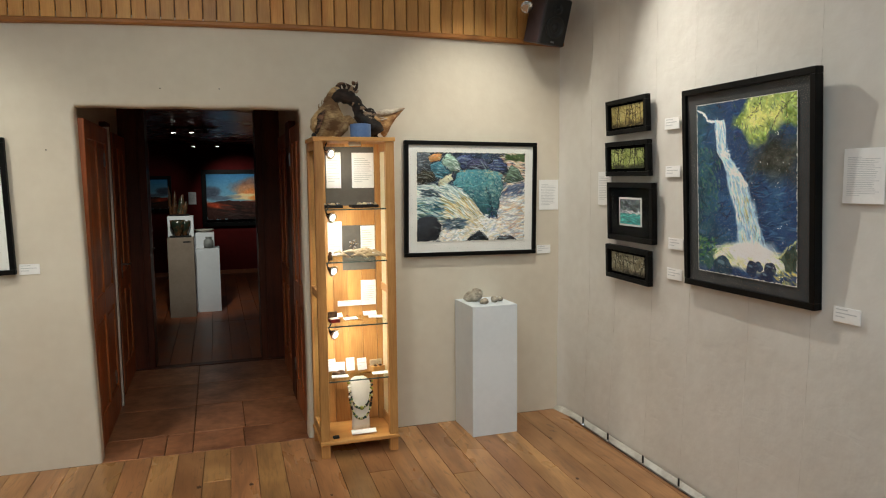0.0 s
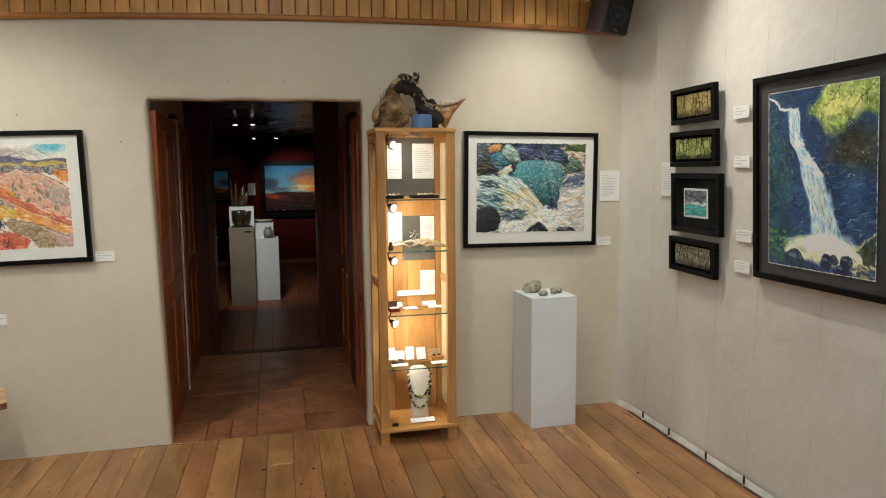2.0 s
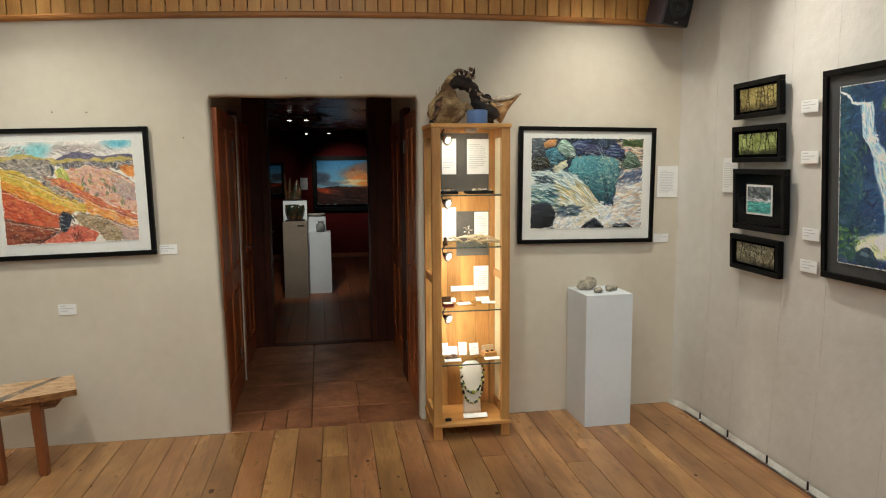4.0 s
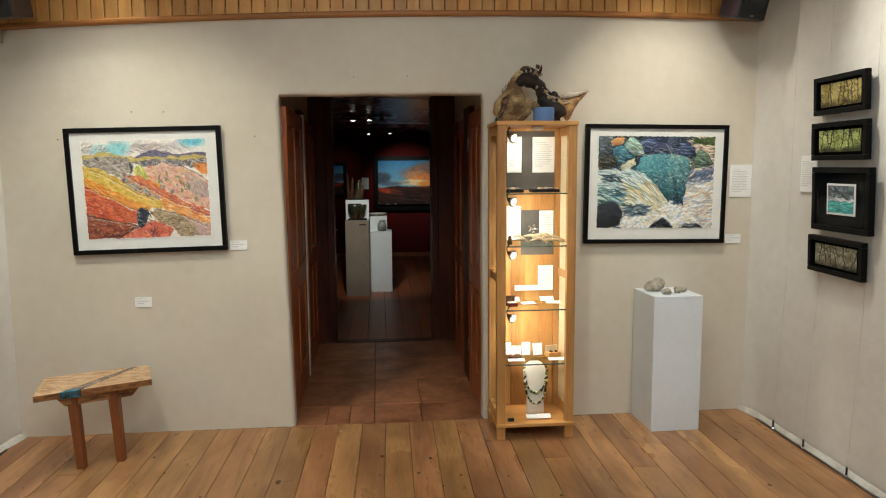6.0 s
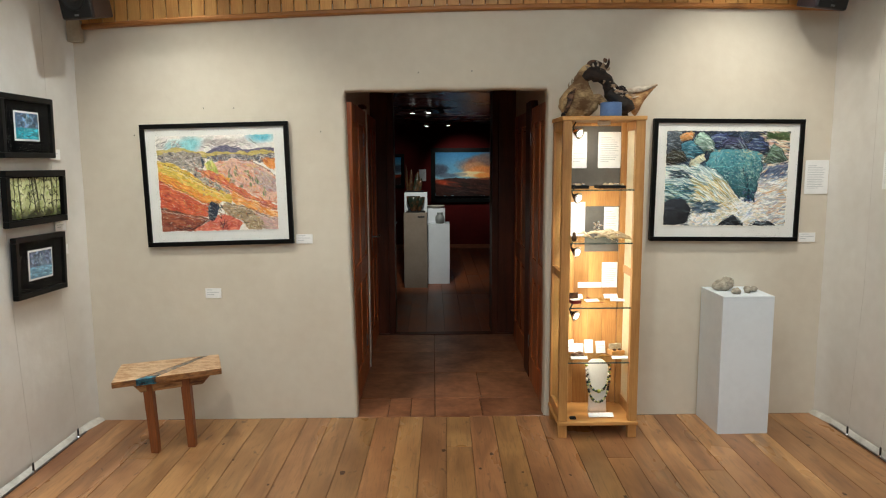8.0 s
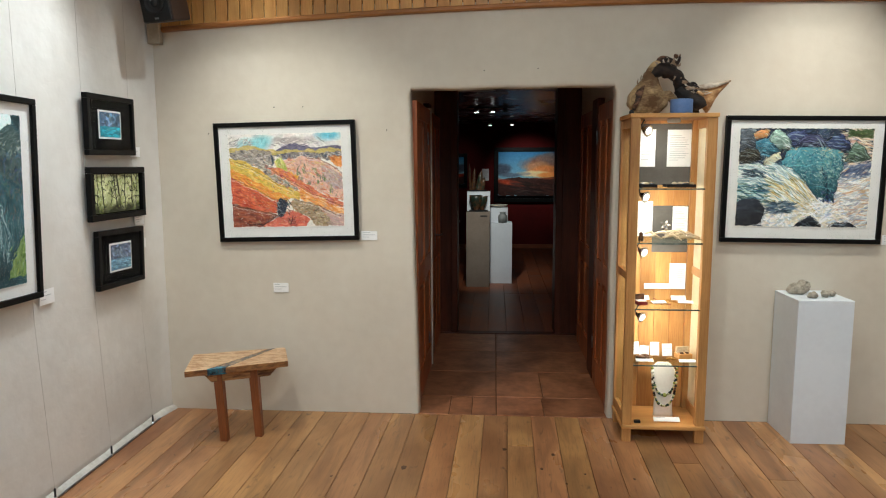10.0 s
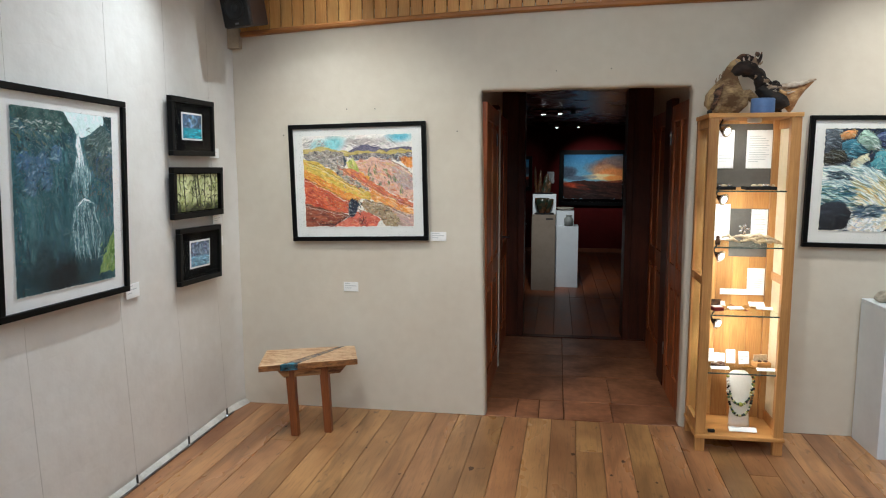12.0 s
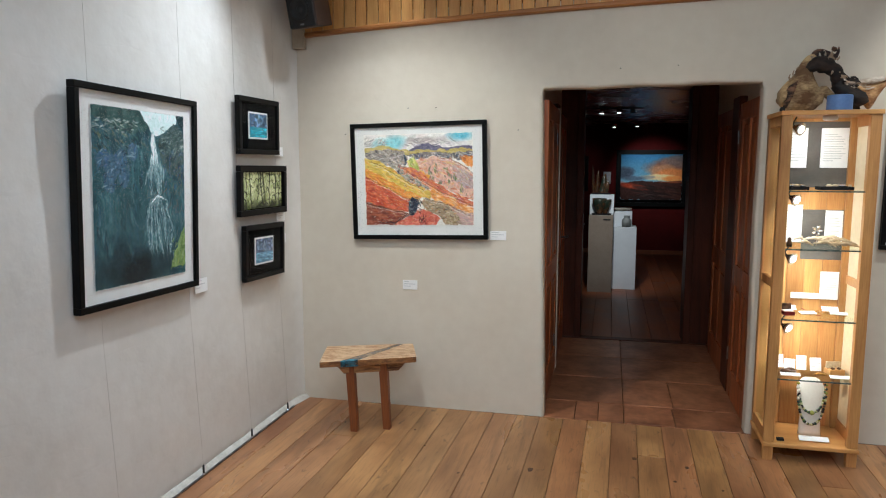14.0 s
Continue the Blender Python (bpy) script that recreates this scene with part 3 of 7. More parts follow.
for z in (1.78, 0.30):
    hinge(-0.006, 0.80, z)
    hinge(1.198, 0.74, z)
# inner opening: jambs, and a leaf folded back on the far side
structure("trim_inner_west", box(0.075, 2.12, 0, 0.135, 2.40, HC - 0.002, 0.006), M_DOOR_DARK, "dark timber jamb of the inner opening")
structure("trim_inner_east", box(1.04, 2.12, 0, 1.10, 2.40, HC - 0.002, 0.006), M_DOOR_DARK, "dark timber jamb of the inner opening")
door_leaf("door_5", 0.76, 2.0, pose(0.075, 3.18, 0, 0, 0, -90), "dark wooden door folded back in the far room", (0.66, 1.0))


# ---- pictures and cards ----
def plain(name, colour):
    return mat(name, srgb(*colour), 0.7)


def painted_sheet(name, parent, w, h, img, dy, label):
    """A flat sheet carrying its paint as colour on a fine grid; img is rows x columns x 3."""
    rows, cols = img.shape[:2]
    xs, zs = np.linspace(-w / 2, w / 2, cols), np.linspace(h / 2, -h / 2, rows)
    co = np.zeros((rows, cols, 3))
    co[..., 0], co[..., 2] = xs[None, :], zs[:, None]
    lum = img.mean(axis=2) / 255.0
    co[..., 1] = dy - 0.0012 * (lum - 0.5)
    idx = np.arange(rows * cols).reshape(rows, cols)
    quads = np.stack([idx[:-1, :-1], idx[1:, :-1], idx[1:, 1:], idx[:-1, 1:]], -1).reshape(-1, 4)
    me = bpy.data.meshes.new(name)
    me.from_pydata(co.reshape(-1, 3).tolist(), [], quads.tolist())
    att = me.color_attributes.new("paint", "FLOAT_COLOR", "POINT")
    c = np.clip(img * 1.06 + 3.0, 0, 255) / 255.0
    lin = np.where(c <= 0.04045, c / 12.92, ((c + 0.055) / 1.055) ** 2.4).reshape(-1, 3)
    att.data.foreach_set("color", np.concatenate([lin, np.ones((len(lin), 1))], 1).astype(np.float32).ravel())
    me.materials.append(M_PAINT)
    me.polygons.foreach_set("use_smooth", np.ones(len(me.polygons), bool))
    ob = new(name, me)
    ob.parent = parent
    return tagged(ob, label)


def paint_material():
    m = bpy.data.materials.new("artist_paint")
    m.use_nodes = True
    N, L = m.node_tree.nodes, m.node_tree.links
    bs = N["Principled BSDF"]
    bs.inputs["Roughness"].default_value = 0.6
    bs.inputs["Specular IOR Level"].default_value = 0.3
    a = N.new("ShaderNodeVertexColor")
    a.layer_name = "paint"
    tc = N.new("ShaderNodeTexCoord")
    n = N.new("ShaderNodeTexNoise")
    n.inputs["Scale"].default_value, n.inputs["Detail"].default_value = 160, 3
    L.new(tc.outputs["Object"], n.inputs["Vector"])
    v = N.new("ShaderNodeMapRange")
    v.inputs[3].default_value, v.inputs[4].default_value = 0.82, 1.18
    L.new(n.outputs[0], v.inputs[0])
    hsv = N.new("ShaderNodeHueSaturation")
    L.new(v.outputs[0], hsv.inputs["Value"])
    L.new(a.outputs["Color"], hsv.inputs["Color"])
    L.new(hsv.outputs[0], bs.inputs["Base Color"])
    b = N.new("ShaderNodeBump")
    b.inputs["Strength"].default_value, b.inputs["Distance"].default_value = 0.25, 0.002
    L.new(n.outputs[0], b.inputs["Height"])
    L.new(b.outputs[0], bs.inputs["Normal"])
    return m


M_PAINT = paint_material()


def framed_picture(m, w, h, bar, depth, mount, iw, ih, img, label, art_label, off=(0, 0), group="framed pictures", border=0.0, pane=True):
    """A box frame: x across, z up, its front towards -y and its back at y = 0."""
    t = thing("framed_picture", label, "picture", m, group)
    for n, (x0, z0, x1, z1) in (("frame_top", (-w / 2, h / 2 - bar, w / 2, h / 2)), ("frame_bottom", (-w / 2, -h / 2, w / 2, -h / 2 + bar)),
                                ("frame_side", (-w / 2, -h / 2 + bar + 0.0004, -w / 2 + bar, h / 2 - bar - 0.0004)), ("frame_side", (w / 2 - bar, -h / 2 + bar + 0.0004, w / 2, h / 2 - bar - 0.0004))):
        part(n, box(x0, -depth, z0, x1, 0, z1, 0.0025, 2), M_BLACK, t)
    part("mount", box(-w / 2 + bar - 0.004, -depth + 0.016, -h / 2 + bar - 0.004, w / 2 - bar + 0.004, -0.006, h / 2 - bar + 0.004), mount, t)
    if border:
        part("paper_border", box(off[0] - iw / 2 - border, -depth + 0.0145, off[1] - ih / 2 - border, off[0] + iw / 2 + border, -depth + 0.0158, off[1] + ih / 2 + border), M_PAPER, t, "white paper edge")
    art = painted_sheet("painting", t, iw, ih, img, -depth + 0.0125, art_label)
    art.location = (off[0], 0, off[1])
    if pane:
        g = part("glass", box(-w / 2 + bar - 0.003, -depth + 0.006, -h / 2 + bar - 0.003, w / 2 - bar + 0.003, -depth + 0.0078, h / 2 - bar + 0.003), M_GLASS, t, "clear picture glass")
        g.visible_shadow = False
    return t


def card(m, w, h, lines, name="wall_label", label="small white printed label on the wall", seed=1, group="wall labels"):
    """A white card with lines of unreadable print as bars."""
    t = thing(name, label, "label", m, group)
    part("card", box(-w / 2, -0.004, -h / 2, w / 2, 0, h / 2, 0.0008, 1), M_PAPER, t)
    rnd = random.Random(seed)
    bm = bmesh.new()
    z = h / 2 - h * 0.16
    step = h * 0.72 / max(lines, 1)
    for k in range(lines):
        ln = w * (rnd.uniform(0.3, 0.5) if k == 0 or k == lines - 1 else rnd.uniform(0.62, 0.80))
        x = -w * 0.40
        bm_box(bm, x, -0.0046, z - min(step * 0.15, 0.0022), x + ln, -0.0041, z + min(step * 0.15, 0.0022))
        z -= step
    part("print", bm, M_INK, t, "lines of small grey print")
    return t


def north(x, z, y=-0.003, roll=0.0):
    return pose(x, y, z, 0, roll, 0)


def east(y, z, x=XR - 0.012, lean=0.0, roll=0.0):
    return pose(x, y, z, 0, 0, -90) @ pose(0, 0, 0, lean, roll, 0)


def west(y, z, x=XL + 0.012, lean=0.0, roll=0.0):
    return pose(x, y, z, 0, 0, 90) @ pose(0, 0, 0, lean, roll, 0)


# ---- the painters: pictures made of washes and dabs ----
class Canvas:
    """A sheet to paint on, u to the right and v down, both 0 to 1; colours 0 to 255."""

    def __init__(self, cols, rows, colour, seed):
        self.r = np.random.RandomState(seed)
        self.cols, self.rows = cols, rows
        self.u, self.v = np.meshgrid(np.linspace(0, 1, cols), np.linspace(0, 1, rows))
        self.a = cols / rows
        self.img = np.zeros((rows, cols, 3)) + np.array(colour, float)

    def cloud(self, n, m=None):
        """Smooth noise about -1 to 1 with n cells across."""
        m = m or max(2, int(n / self.a))
        g = self.r.uniform(-1, 1, (m + 2, n + 2))
        x, y = self.u * n, self.v * m
        i, j = x.astype(int), y.astype(int)
        fx, fy = x - i, y - j
        fx, fy = fx * fx * (3 - 2 * fx), fy * fy * (3 - 2 * fy)
        return (g[j, i] * (1 - fx) + g[j, i + 1] * fx) * (1 - fy) + (g[j + 1, i] * (1 - fx) + g[j + 1, i + 1] * fx) * fy

    def wash(self, mask, colour, alpha=1.0, vary=18):
        k = (np.clip(mask, 0, 1) * alpha)[..., None]
        tone = self.cloud(24)[..., None] * vary + self.cloud(60)[..., None] * vary * 0.7
        self.img = self.img * (1 - k) + (np.array(colour, float) + tone) * k

    def poly(self, pts, colour, alpha=1.0, rough=0.012, vary=18):
        """A filled outline with a ragged edge."""
        uu = self.u + rough * self.cloud(30)
        vv = self.v + rough * self.cloud(30)
        inside = np.zeros(self.u.shape, bool)
        for (x0, y0), (x1, y1) in zip(pts, pts[1:] + pts[:1]):
            if y0 == y1:
                continue
            hit = (y0 > vv) != (y1 > vv)
            inside ^= hit & (uu < (x1 - x0) * (vv - y0) / (y1 - y0) + x0)
        self.wash(inside * 1.0, colour, alpha, vary)
        return inside

    def dab(self, x, y, length, width, angle, colour, alpha=0.9, bend=0.0):
        """One brush mark; length and width as parts of the sheet's width."""
        reach = (length + width) * 0.75
        i0, i1 = int(max(0, (x - reach) * self.cols)), int(min(self.cols, (x + reach) * self.cols + 2))
        j0, j1 = int(max(0, (y - reach * self.a) * self.rows)), int(min(self.rows, (y + reach * self.a) * self.rows + 2))
        if i1 <= i0 or j1 <= j0:
            return
        dx = self.u[j0:j1, i0:i1] - x
        dy = (self.v[j0:j1, i0:i1] - y) / self.a
        c, s = math.cos(angle), math.sin(angle)
        p, q = dx * c + dy * s, -dx * s + dy * c
        q = q - bend * p * p / max(length, 1e-6)
        k = np.clip(1.6 - 1.6 * ((2 * p / length) ** 2 + (2 * q / width) ** 2), 0, 1)[..., None] * alpha
        w = self.img[j0:j1, i0:i1]
        self.img[j0:j1, i0:i1] = w * (1 - k) + np.array(colour, float) * k

    def dabs(self, n, region, colours, length, width, angle, spread=0.3, alpha=0.8, jitter=22, bend=0.0):
        """Many marks over a region (u0, v0, u1, v1) or a mask."""
        cols = np.array(colours, float)
        box_only = isinstance(region, tuple)
        if not box_only:
            jj, ii = np.nonzero(region)
            if not len(jj):
                return
        for _ in range(n):
            if box_only:
                x, y = self.r.uniform(region[0], region[2]), self.r.uniform(region[1], region[3])
            else:
                k = self.r.randint(len(jj))
                x, y = ii[k] / self.cols, jj[k] / self.rows
            ang = angle(x, y) if callable(angle) else angle
            self.dab(x, y, length * self.r.uniform(0.5, 1.5), width * self.r.uniform(0.5, 1.5), ang + self.r.normal(0, spread),
                     np.clip(cols[self.r.randint(len(cols))] + self.r.normal(0, jitter, 1) + self.r.normal(0, jitter * 0.4, 3), 0, 255), alpha, bend)

    def line(self, pts, width, colour, alpha=0.9, wobble=0.0):
        for (x0, y0), (x1, y1) in zip(pts, pts[1:]):
            n = max(2, int(math.hypot(x1 - x0, (y1 - y0) / self.a) / (width * 0.8)) + 1)
            for k in range(n):
                f = k / n
                self.dab(x0 + (x1 - x0) * f + self.r.normal(0, wobble), y0 + (y1 - y0) * f + self.r.normal(0, wobble), width * 2.2, width, math.atan2((y1 - y0) / self.a, x1 - x0), colour, alpha)

    def stream(self, mid, half, n, colours, length, width, alpha=0.8, jitter=14):
        """Marks that follow a falling stream: mid and half are lists of (v, u) and (v, half width)."""
        mv, mu = zip(*mid)
        hv, hu = zip(*half)
        for _ in range(n):
            v = self.r.uniform(mv[0], mv[-1])
            u = np.interp(v, mv, mu)
            s = self.r.uniform(-1, 1)
            x = u + s * np.interp(v, hv, hu)
            d = 0.02
            ang = math.atan2((2 * d) / self.a, np.interp(v + d, mv, mu) - np.interp(v - d, mv, mu) + 1e-6)
            c = np.array(colours[self.r.randint(len(colours))], float) + self.r.normal(0, jitter)
            self.dab(x, v, length * self.r.uniform(0.5, 1.6), width * self.r.uniform(0.5, 1.5), ang, np.clip(c, 0, 255), alpha)

    def smear(self, far=0.008, near=0.003, contrast=1.12):
        """Drags the wet paint about a little, so that marks break up, and deepens it."""
        uu = np.clip(self.u + far * self.cloud(14) + near * self.cloud(44), 0, 1)
        vv = np.clip(self.v + (far * self.cloud(14) + near * self.cloud(44)) * self.a, 0, 1)
        i, j = (uu * (self.cols - 1)).round().astype(int), (vv * (self.rows - 1)).round().astype(int)
        self.img = self.img[j, i]
        self.img = self.img + self.cloud(60)[..., None] * 6 + self.cloud(120)[..., None] * 8
        mean = self.img.mean()
        self.img = np.clip(mean + (self.img - mean) * contrast, 4, 250)
        return self.img

    def rock(self, pts, colour, lit=1.25, dark=0.36, streaks=40):
        """A boulder: light on its upper left, dark below, with a few streaks along its form."""
        before = self.img.copy()
        m = self.poly(pts, colour, 1.0, 0.010, 8)
        us, vs = [q[0] for q in pts], [q[1] for q in pts]
        f = ((self.v - min(vs)) / (max(vs) - min(vs)) * 0.75 + (self.u - min(us)) / (max(us) - min(us)) * 0.25 + 0.10 * self.cloud(14))
        k = lit + (dark - lit) * np.clip(f, 0, 1)
        shaded = np.clip(np.array(colour, float) * k[..., None] + 6 * self.cloud(40)[..., None], 0, 255)
        self.img = np.where(m[..., None], shaded, before)
        cu = sum(us) / len(us)
        wide = max(us) - min(us)
        self.dabs(streaks, m, [tuple(min(255, q * 1.7 + 24) for q in colour), tuple(q * 0.4 for q in colour), (170, 190, 196)], wide * 0.35, 0.007, lambda x, y: 0.2 + 1.3 * (x - cu) / wide, 0.25, 0.45, 8)
        self.line(pts + pts[:1], 0.006, (26, 30, 38), 0.45, 0.004)
        return m

    def deckle(self, edge=0.012, colour=(232, 228, 216), contrast=1.12):
        """A torn pale paper edge."""
        self.smear(0.008, 0.003, contrast)
        d = np.minimum(np.minimum(self.u, 1 - self.u), np.minimum(self.v, 1 - self.v) / self.a)
        k = (d < edge * (0.45 + 0.45 * self.cloud(60)))
        self.img[k] = np.array(colour, float)
        return self.img


def art_hillside():
    c = Canvas(400, 324, (228, 224, 216), 3)
    paper = (238, 232, 222)

    def area_of(pts, col, strokes, n, ang, ln=0.05, wd=0.012, spread=0.25, alpha=0.55, rough=0.012):
        m = c.poly(pts, col, 0.92, rough, 12)
        c.dabs(n, m, strokes, ln, wd, ang, spread, alpha, 10)
        return m
    # sky: broken grey cloud with two turquoise openings
    c.dabs(90, (0, 0, 1, 0.15), [(236, 232, 226), (214, 210, 208), (196, 190, 188)], 0.12, 0.04, -0.1, 0.3, 0.5, 8)
    c.wash(np.clip(1.5 - np.hypot((c.u - 0.27) / 0.13, (c.v - 0.085) / 0.065) + 0.5 * c.cloud(10), 0, 1), (124, 198, 204), 0.85, 14)
    c.wash(np.clip(1.5 - np.hypot((c.u - 0.91) / 0.10, (c.v - 0.02) / 0.05) + 0.4 * c.cloud(10), 0, 1), (96, 184, 204), 0.9, 12)
    c.wash(np.clip(1.3 - np.hypot((c.u - 0.58) / 0.20, (c.v - 0.075) / 0.035) + 0.6 * c.cloud(12), 0, 1), (162, 150, 146), 0.8, 14)
    c.dabs(40, (0.0, 0.04, 0.22, 0.13), [(110, 106, 104), (160, 156, 150), (232, 228, 220)], 0.07, 0.008, -0.5, 0.3, 0.6, 10)
    c.dabs(30, (0.40, 0.05, 0.85, 0.13), [(120, 112, 112), (238, 234, 228)], 0.07, 0.008, 0.3, 0.4, 0.55, 10)
    # far hill, straw field and the stony rim
    c.poly([(0.42, 0.17), (0.50, 0.135), (0.55, 0.112), (0.60, 0.105), (0.66, 0.13), (0.73, 0.15), (0.86, 0.145), (1, 0.14), (1, 0.19), (0.42, 0.19)], (102, 98, 120), 1, 0.004, 10)
    c.dabs(16, (0.48, 0.12, 0.70, 0.16), [(78, 74, 98), (140, 134, 150)], 0.05, 0.008, 0.2, 0.3, 0.6, 6)
    area_of([(0, 0.15), (0.20, 0.11), (0.30, 0.15), (0.45, 0.17), (1, 0.17), (1, 0.22), (0, 0.22)], (188, 168, 92), [(206, 186, 100), (160, 146, 90), (216, 200, 150)], 60, 0.05, 0.05, 0.01)
    stony = [(96, 90, 92), (150, 142, 136), (206, 198, 188), (120, 108, 96), (64, 62, 68), (226, 220, 212)]
    area_of([(0, 0.20), (0.22, 0.145), (0.37, 0.19), (0.40, 0.25), (0.38, 0.34), (0.24, 0.34), (0.02, 0.25)], (152, 142, 134), stony, 190, 0.2, 0.035, 0.009, 0.5, 0.65)
    area_of([(0.40, 0.22), (0.56, 0.19), (0.70, 0.20), (0.84, 0.22), (1, 0.20), (1, 0.29), (0.82, 0.28), (0.66, 0.24), (0.48, 0.27)], (118, 110, 110), stony + [(70, 78, 96), (84, 100, 124)], 200, 0.1, 0.03, 0.009, 0.6, 0.7)
    # pink and lilac hill on the far side of the glen
    pink = [(220, 168, 150), (206, 140, 120), (216, 190, 160), (196, 160, 160), (226, 196, 130), (204, 120, 92), (180, 150, 140)]
    far_hill = area_of([(0.40, 0.30), (0.52, 0.26), (0.66, 0.245), (0.80, 0.275), (0.91, 0.36), (1, 0.44), (1, 0.74), (0.78, 0.62), (0.56, 0.46), (0.42, 0.36)], (210, 168, 146), pink, 330, 0.6, 0.04, 0.012, 0.6, 0.6)
    area_of([(0.66, 0.25), (0.80, 0.275), (0.90, 0.36), (0.80, 0.36), (0.70, 0.30)], (196, 150, 140), pink + [(190, 176, 110)], 60, 0.5, 0.04, 0.012)
    area_of([(0.80, 0.34), (0.92, 0.40), (1, 0.46), (1, 0.62), (0.90, 0.58), (0.82, 0.50)], (182, 160, 152), [(160, 146, 150), (206, 186, 180), (190, 140, 130)], 80, 0.8, 0.04, 0.012)
    area_of([(0.40, 0.30), (0.47, 0.26), (0.51, 0.30), (0.50, 0.41), (0.43, 0.38)], (186, 190, 92), [(206, 206, 110), (150, 166, 76), (222, 214, 140)], 60, 1.3, 0.05, 0.014)
    area_of([(0.90, 0.27), (1, 0.24), (1, 0.38), (0.93, 0.36)], (212, 128, 58), [(226, 150, 70), (186, 100, 46)], 30, 0.6, 0.04, 0.014)
    area_of([(0.52, 0.40), (0.60, 0.46), (0.58, 0.52), (0.52, 0.48)], (224, 172, 62), [(236, 190, 80), (216, 150, 60)], 24, 0.6, 0.04, 0.014)
    for x, y, h in ((0.605, 0.40, 0.06), (0.665, 0.37, 0.08), (0.755, 0.42, 0.10), (0.79, 0.48, 0.09), (0.835, 0.46, 0.09), (0.62, 0.50, 0.06), (0.70, 0.55, 0.05), (0.89, 0.60, 0.08)):
        c.dabs(9, (x - 0.016, y - h / 2, x + 0.016, y + h / 2), [(92, 116, 74), (130, 142, 84), (104, 92, 92)], 0.035, 0.014, 1.5, 0.3, 0.6, 10)
    # the near slope in long falling bands
    fall = 0.47
    area_of([(0, 0.25), (0.14, 0.29), (0.30, 0.40), (0.62, 0.64), (0.60, 0.72), (0.44, 0.66), (0.20, 0.52), (0, 0.42)], (208, 174, 66), [(222, 192, 76), (190, 168, 74), (232, 206, 120), (214, 150, 60)], 180, fall, 0.06, 0.014, 0.2)
    area_of([(0.24, 0.34), (0.38, 0.34), (0.50, 0.46), (0.64, 0.58), (0.58, 0.62), (0.40, 0.50)], (166, 156, 142), stony + [(196, 96, 72), (110, 130, 122)], 150, 0.5, 0.035, 0.010, 0.5, 0.6)
    area_of([(0.34, 0.38), (0.44, 0.36), (0.62, 0.50), (0.80, 0.64), (1, 0.76), (1, 0.84), (0.72, 0.70), (0.50, 0.50)], (204, 108, 78), [(216, 120, 76), (190, 84, 66), (232, 170, 120), (224, 140, 64), (170, 76, 70)], 170, fall, 0.06, 0.013, 0.25)
    area_of([(0.62, 0.58), (0.80, 0.70), (1, 0.82), (1, 0.88), (0.80, 0.80), (0.62, 0.70)], (222, 146, 66), [(232, 166, 84), (206, 110, 58), (236, 214, 180)], 90, fall, 0.06, 0.012, 0.2)
    area_of([(0, 0.37), (0.16, 0.46), (0.40, 0.62), (0.54, 0.70), (0.44, 0.74), (0.24, 0.62), (0, 0.48)], (220, 140, 54), [(228, 150, 62), (206, 104, 48), (236, 180, 90), (214, 166, 60)], 150, fall, 0.07, 0.013, 0.2)
    area_of([(0, 0.46), (0.22, 0.60), (0.42, 0.73), (0.40, 0.86), (0.22, 0.82), (0, 0.74)], (196, 82, 54), [(206, 92, 58), (176, 60, 44), (222, 128, 84), (214, 106, 60), (160, 62, 46)], 170, fall - 0.1, 0.08, 0.013, 0.2)
    area_of([(0, 0.74), (0.20, 0.80), (0.40, 0.88), (0.30, 1), (0, 1)], (128, 62, 44), [(110, 48, 36), (150, 74, 50), (170, 96, 66), (92, 44, 38)], 110, 0.15, 0.09, 0.018, 0.2)
    area_of([(0.28, 1), (0.40, 0.90), (0.52, 0.82), (0.60, 0.84), (0.70, 0.92), (0.66, 1)], (200, 92, 72), [(214, 110, 84), (180, 70, 56), (226, 150, 120)], 80, -0.4, 0.05, 0.014, 0.4)
    area_of([(0.52, 0.74), (0.60, 0.71), (0.74, 0.76), (0.84, 0.86), (0.92, 1), (0.74, 1), (0.68, 0.90), (0.56, 0.82)], (158, 136, 104), [(186, 166, 134), (120, 100, 76), (206, 192, 166), (140, 120, 80), (96, 80, 66)], 170, 0.3, 0.04, 0.010, 0.7, 0.65)
    area_of([(0.80, 0.80), (1, 0.88), (1, 1), (0.90, 1)], (184, 146, 138), [(196, 160, 160), (160, 140, 130), (206, 180, 160)], 60, 0.1, 0.07, 0.014)
    # the dark gully and its scrub
    c.poly([(0.41, 0.72), (0.44, 0.69), (0.50, 0.71), (0.49, 0.80), (0.46, 0.88), (0.41, 0.86)], (46, 54, 70), 1, 0.012, 10)
    c.dabs(40, (0.40, 0.70, 0.52, 0.86), [(34, 38, 50), (90, 110, 124), (24, 26, 32), (150, 160, 160)], 0.045, 0.007, 0.2, 0.6, 0.75, 8)
    c.dabs(26, (0.49, 0.90, 0.57, 0.99), [(74, 34, 36), (100, 44, 40)], 0.05, 0.006, -1.3, 0.4, 0.75, 6)
    c.line([(0.14, 0.97), (0.28, 0.97), (0.38, 0.90), (0.46, 0.86)], 0.012, (60, 34, 34), 0.55, 0.004)
    # drawn contours and bare paper
    for pts in ([(0.0, 0.46), (0.2, 0.57), (0.40, 0.71)], [(0.06, 0.29), (0.2, 0.37), (0.36, 0.49), (0.56, 0.63)], [(0.36, 0.37), (0.52, 0.50), (0.72, 0.64), (1, 0.80)], [(0.66, 0.245), (0.80, 0.275), (0.91, 0.36), (1, 0.44)], [(0.0, 0.75), (0.2, 0.80), (0.4, 0.88)], [(0.56, 0.70), (0.74, 0.76), (0.98, 0.90)]):
        c.line(pts, 0.0042, (70, 50, 46), 0.6, 0.003)
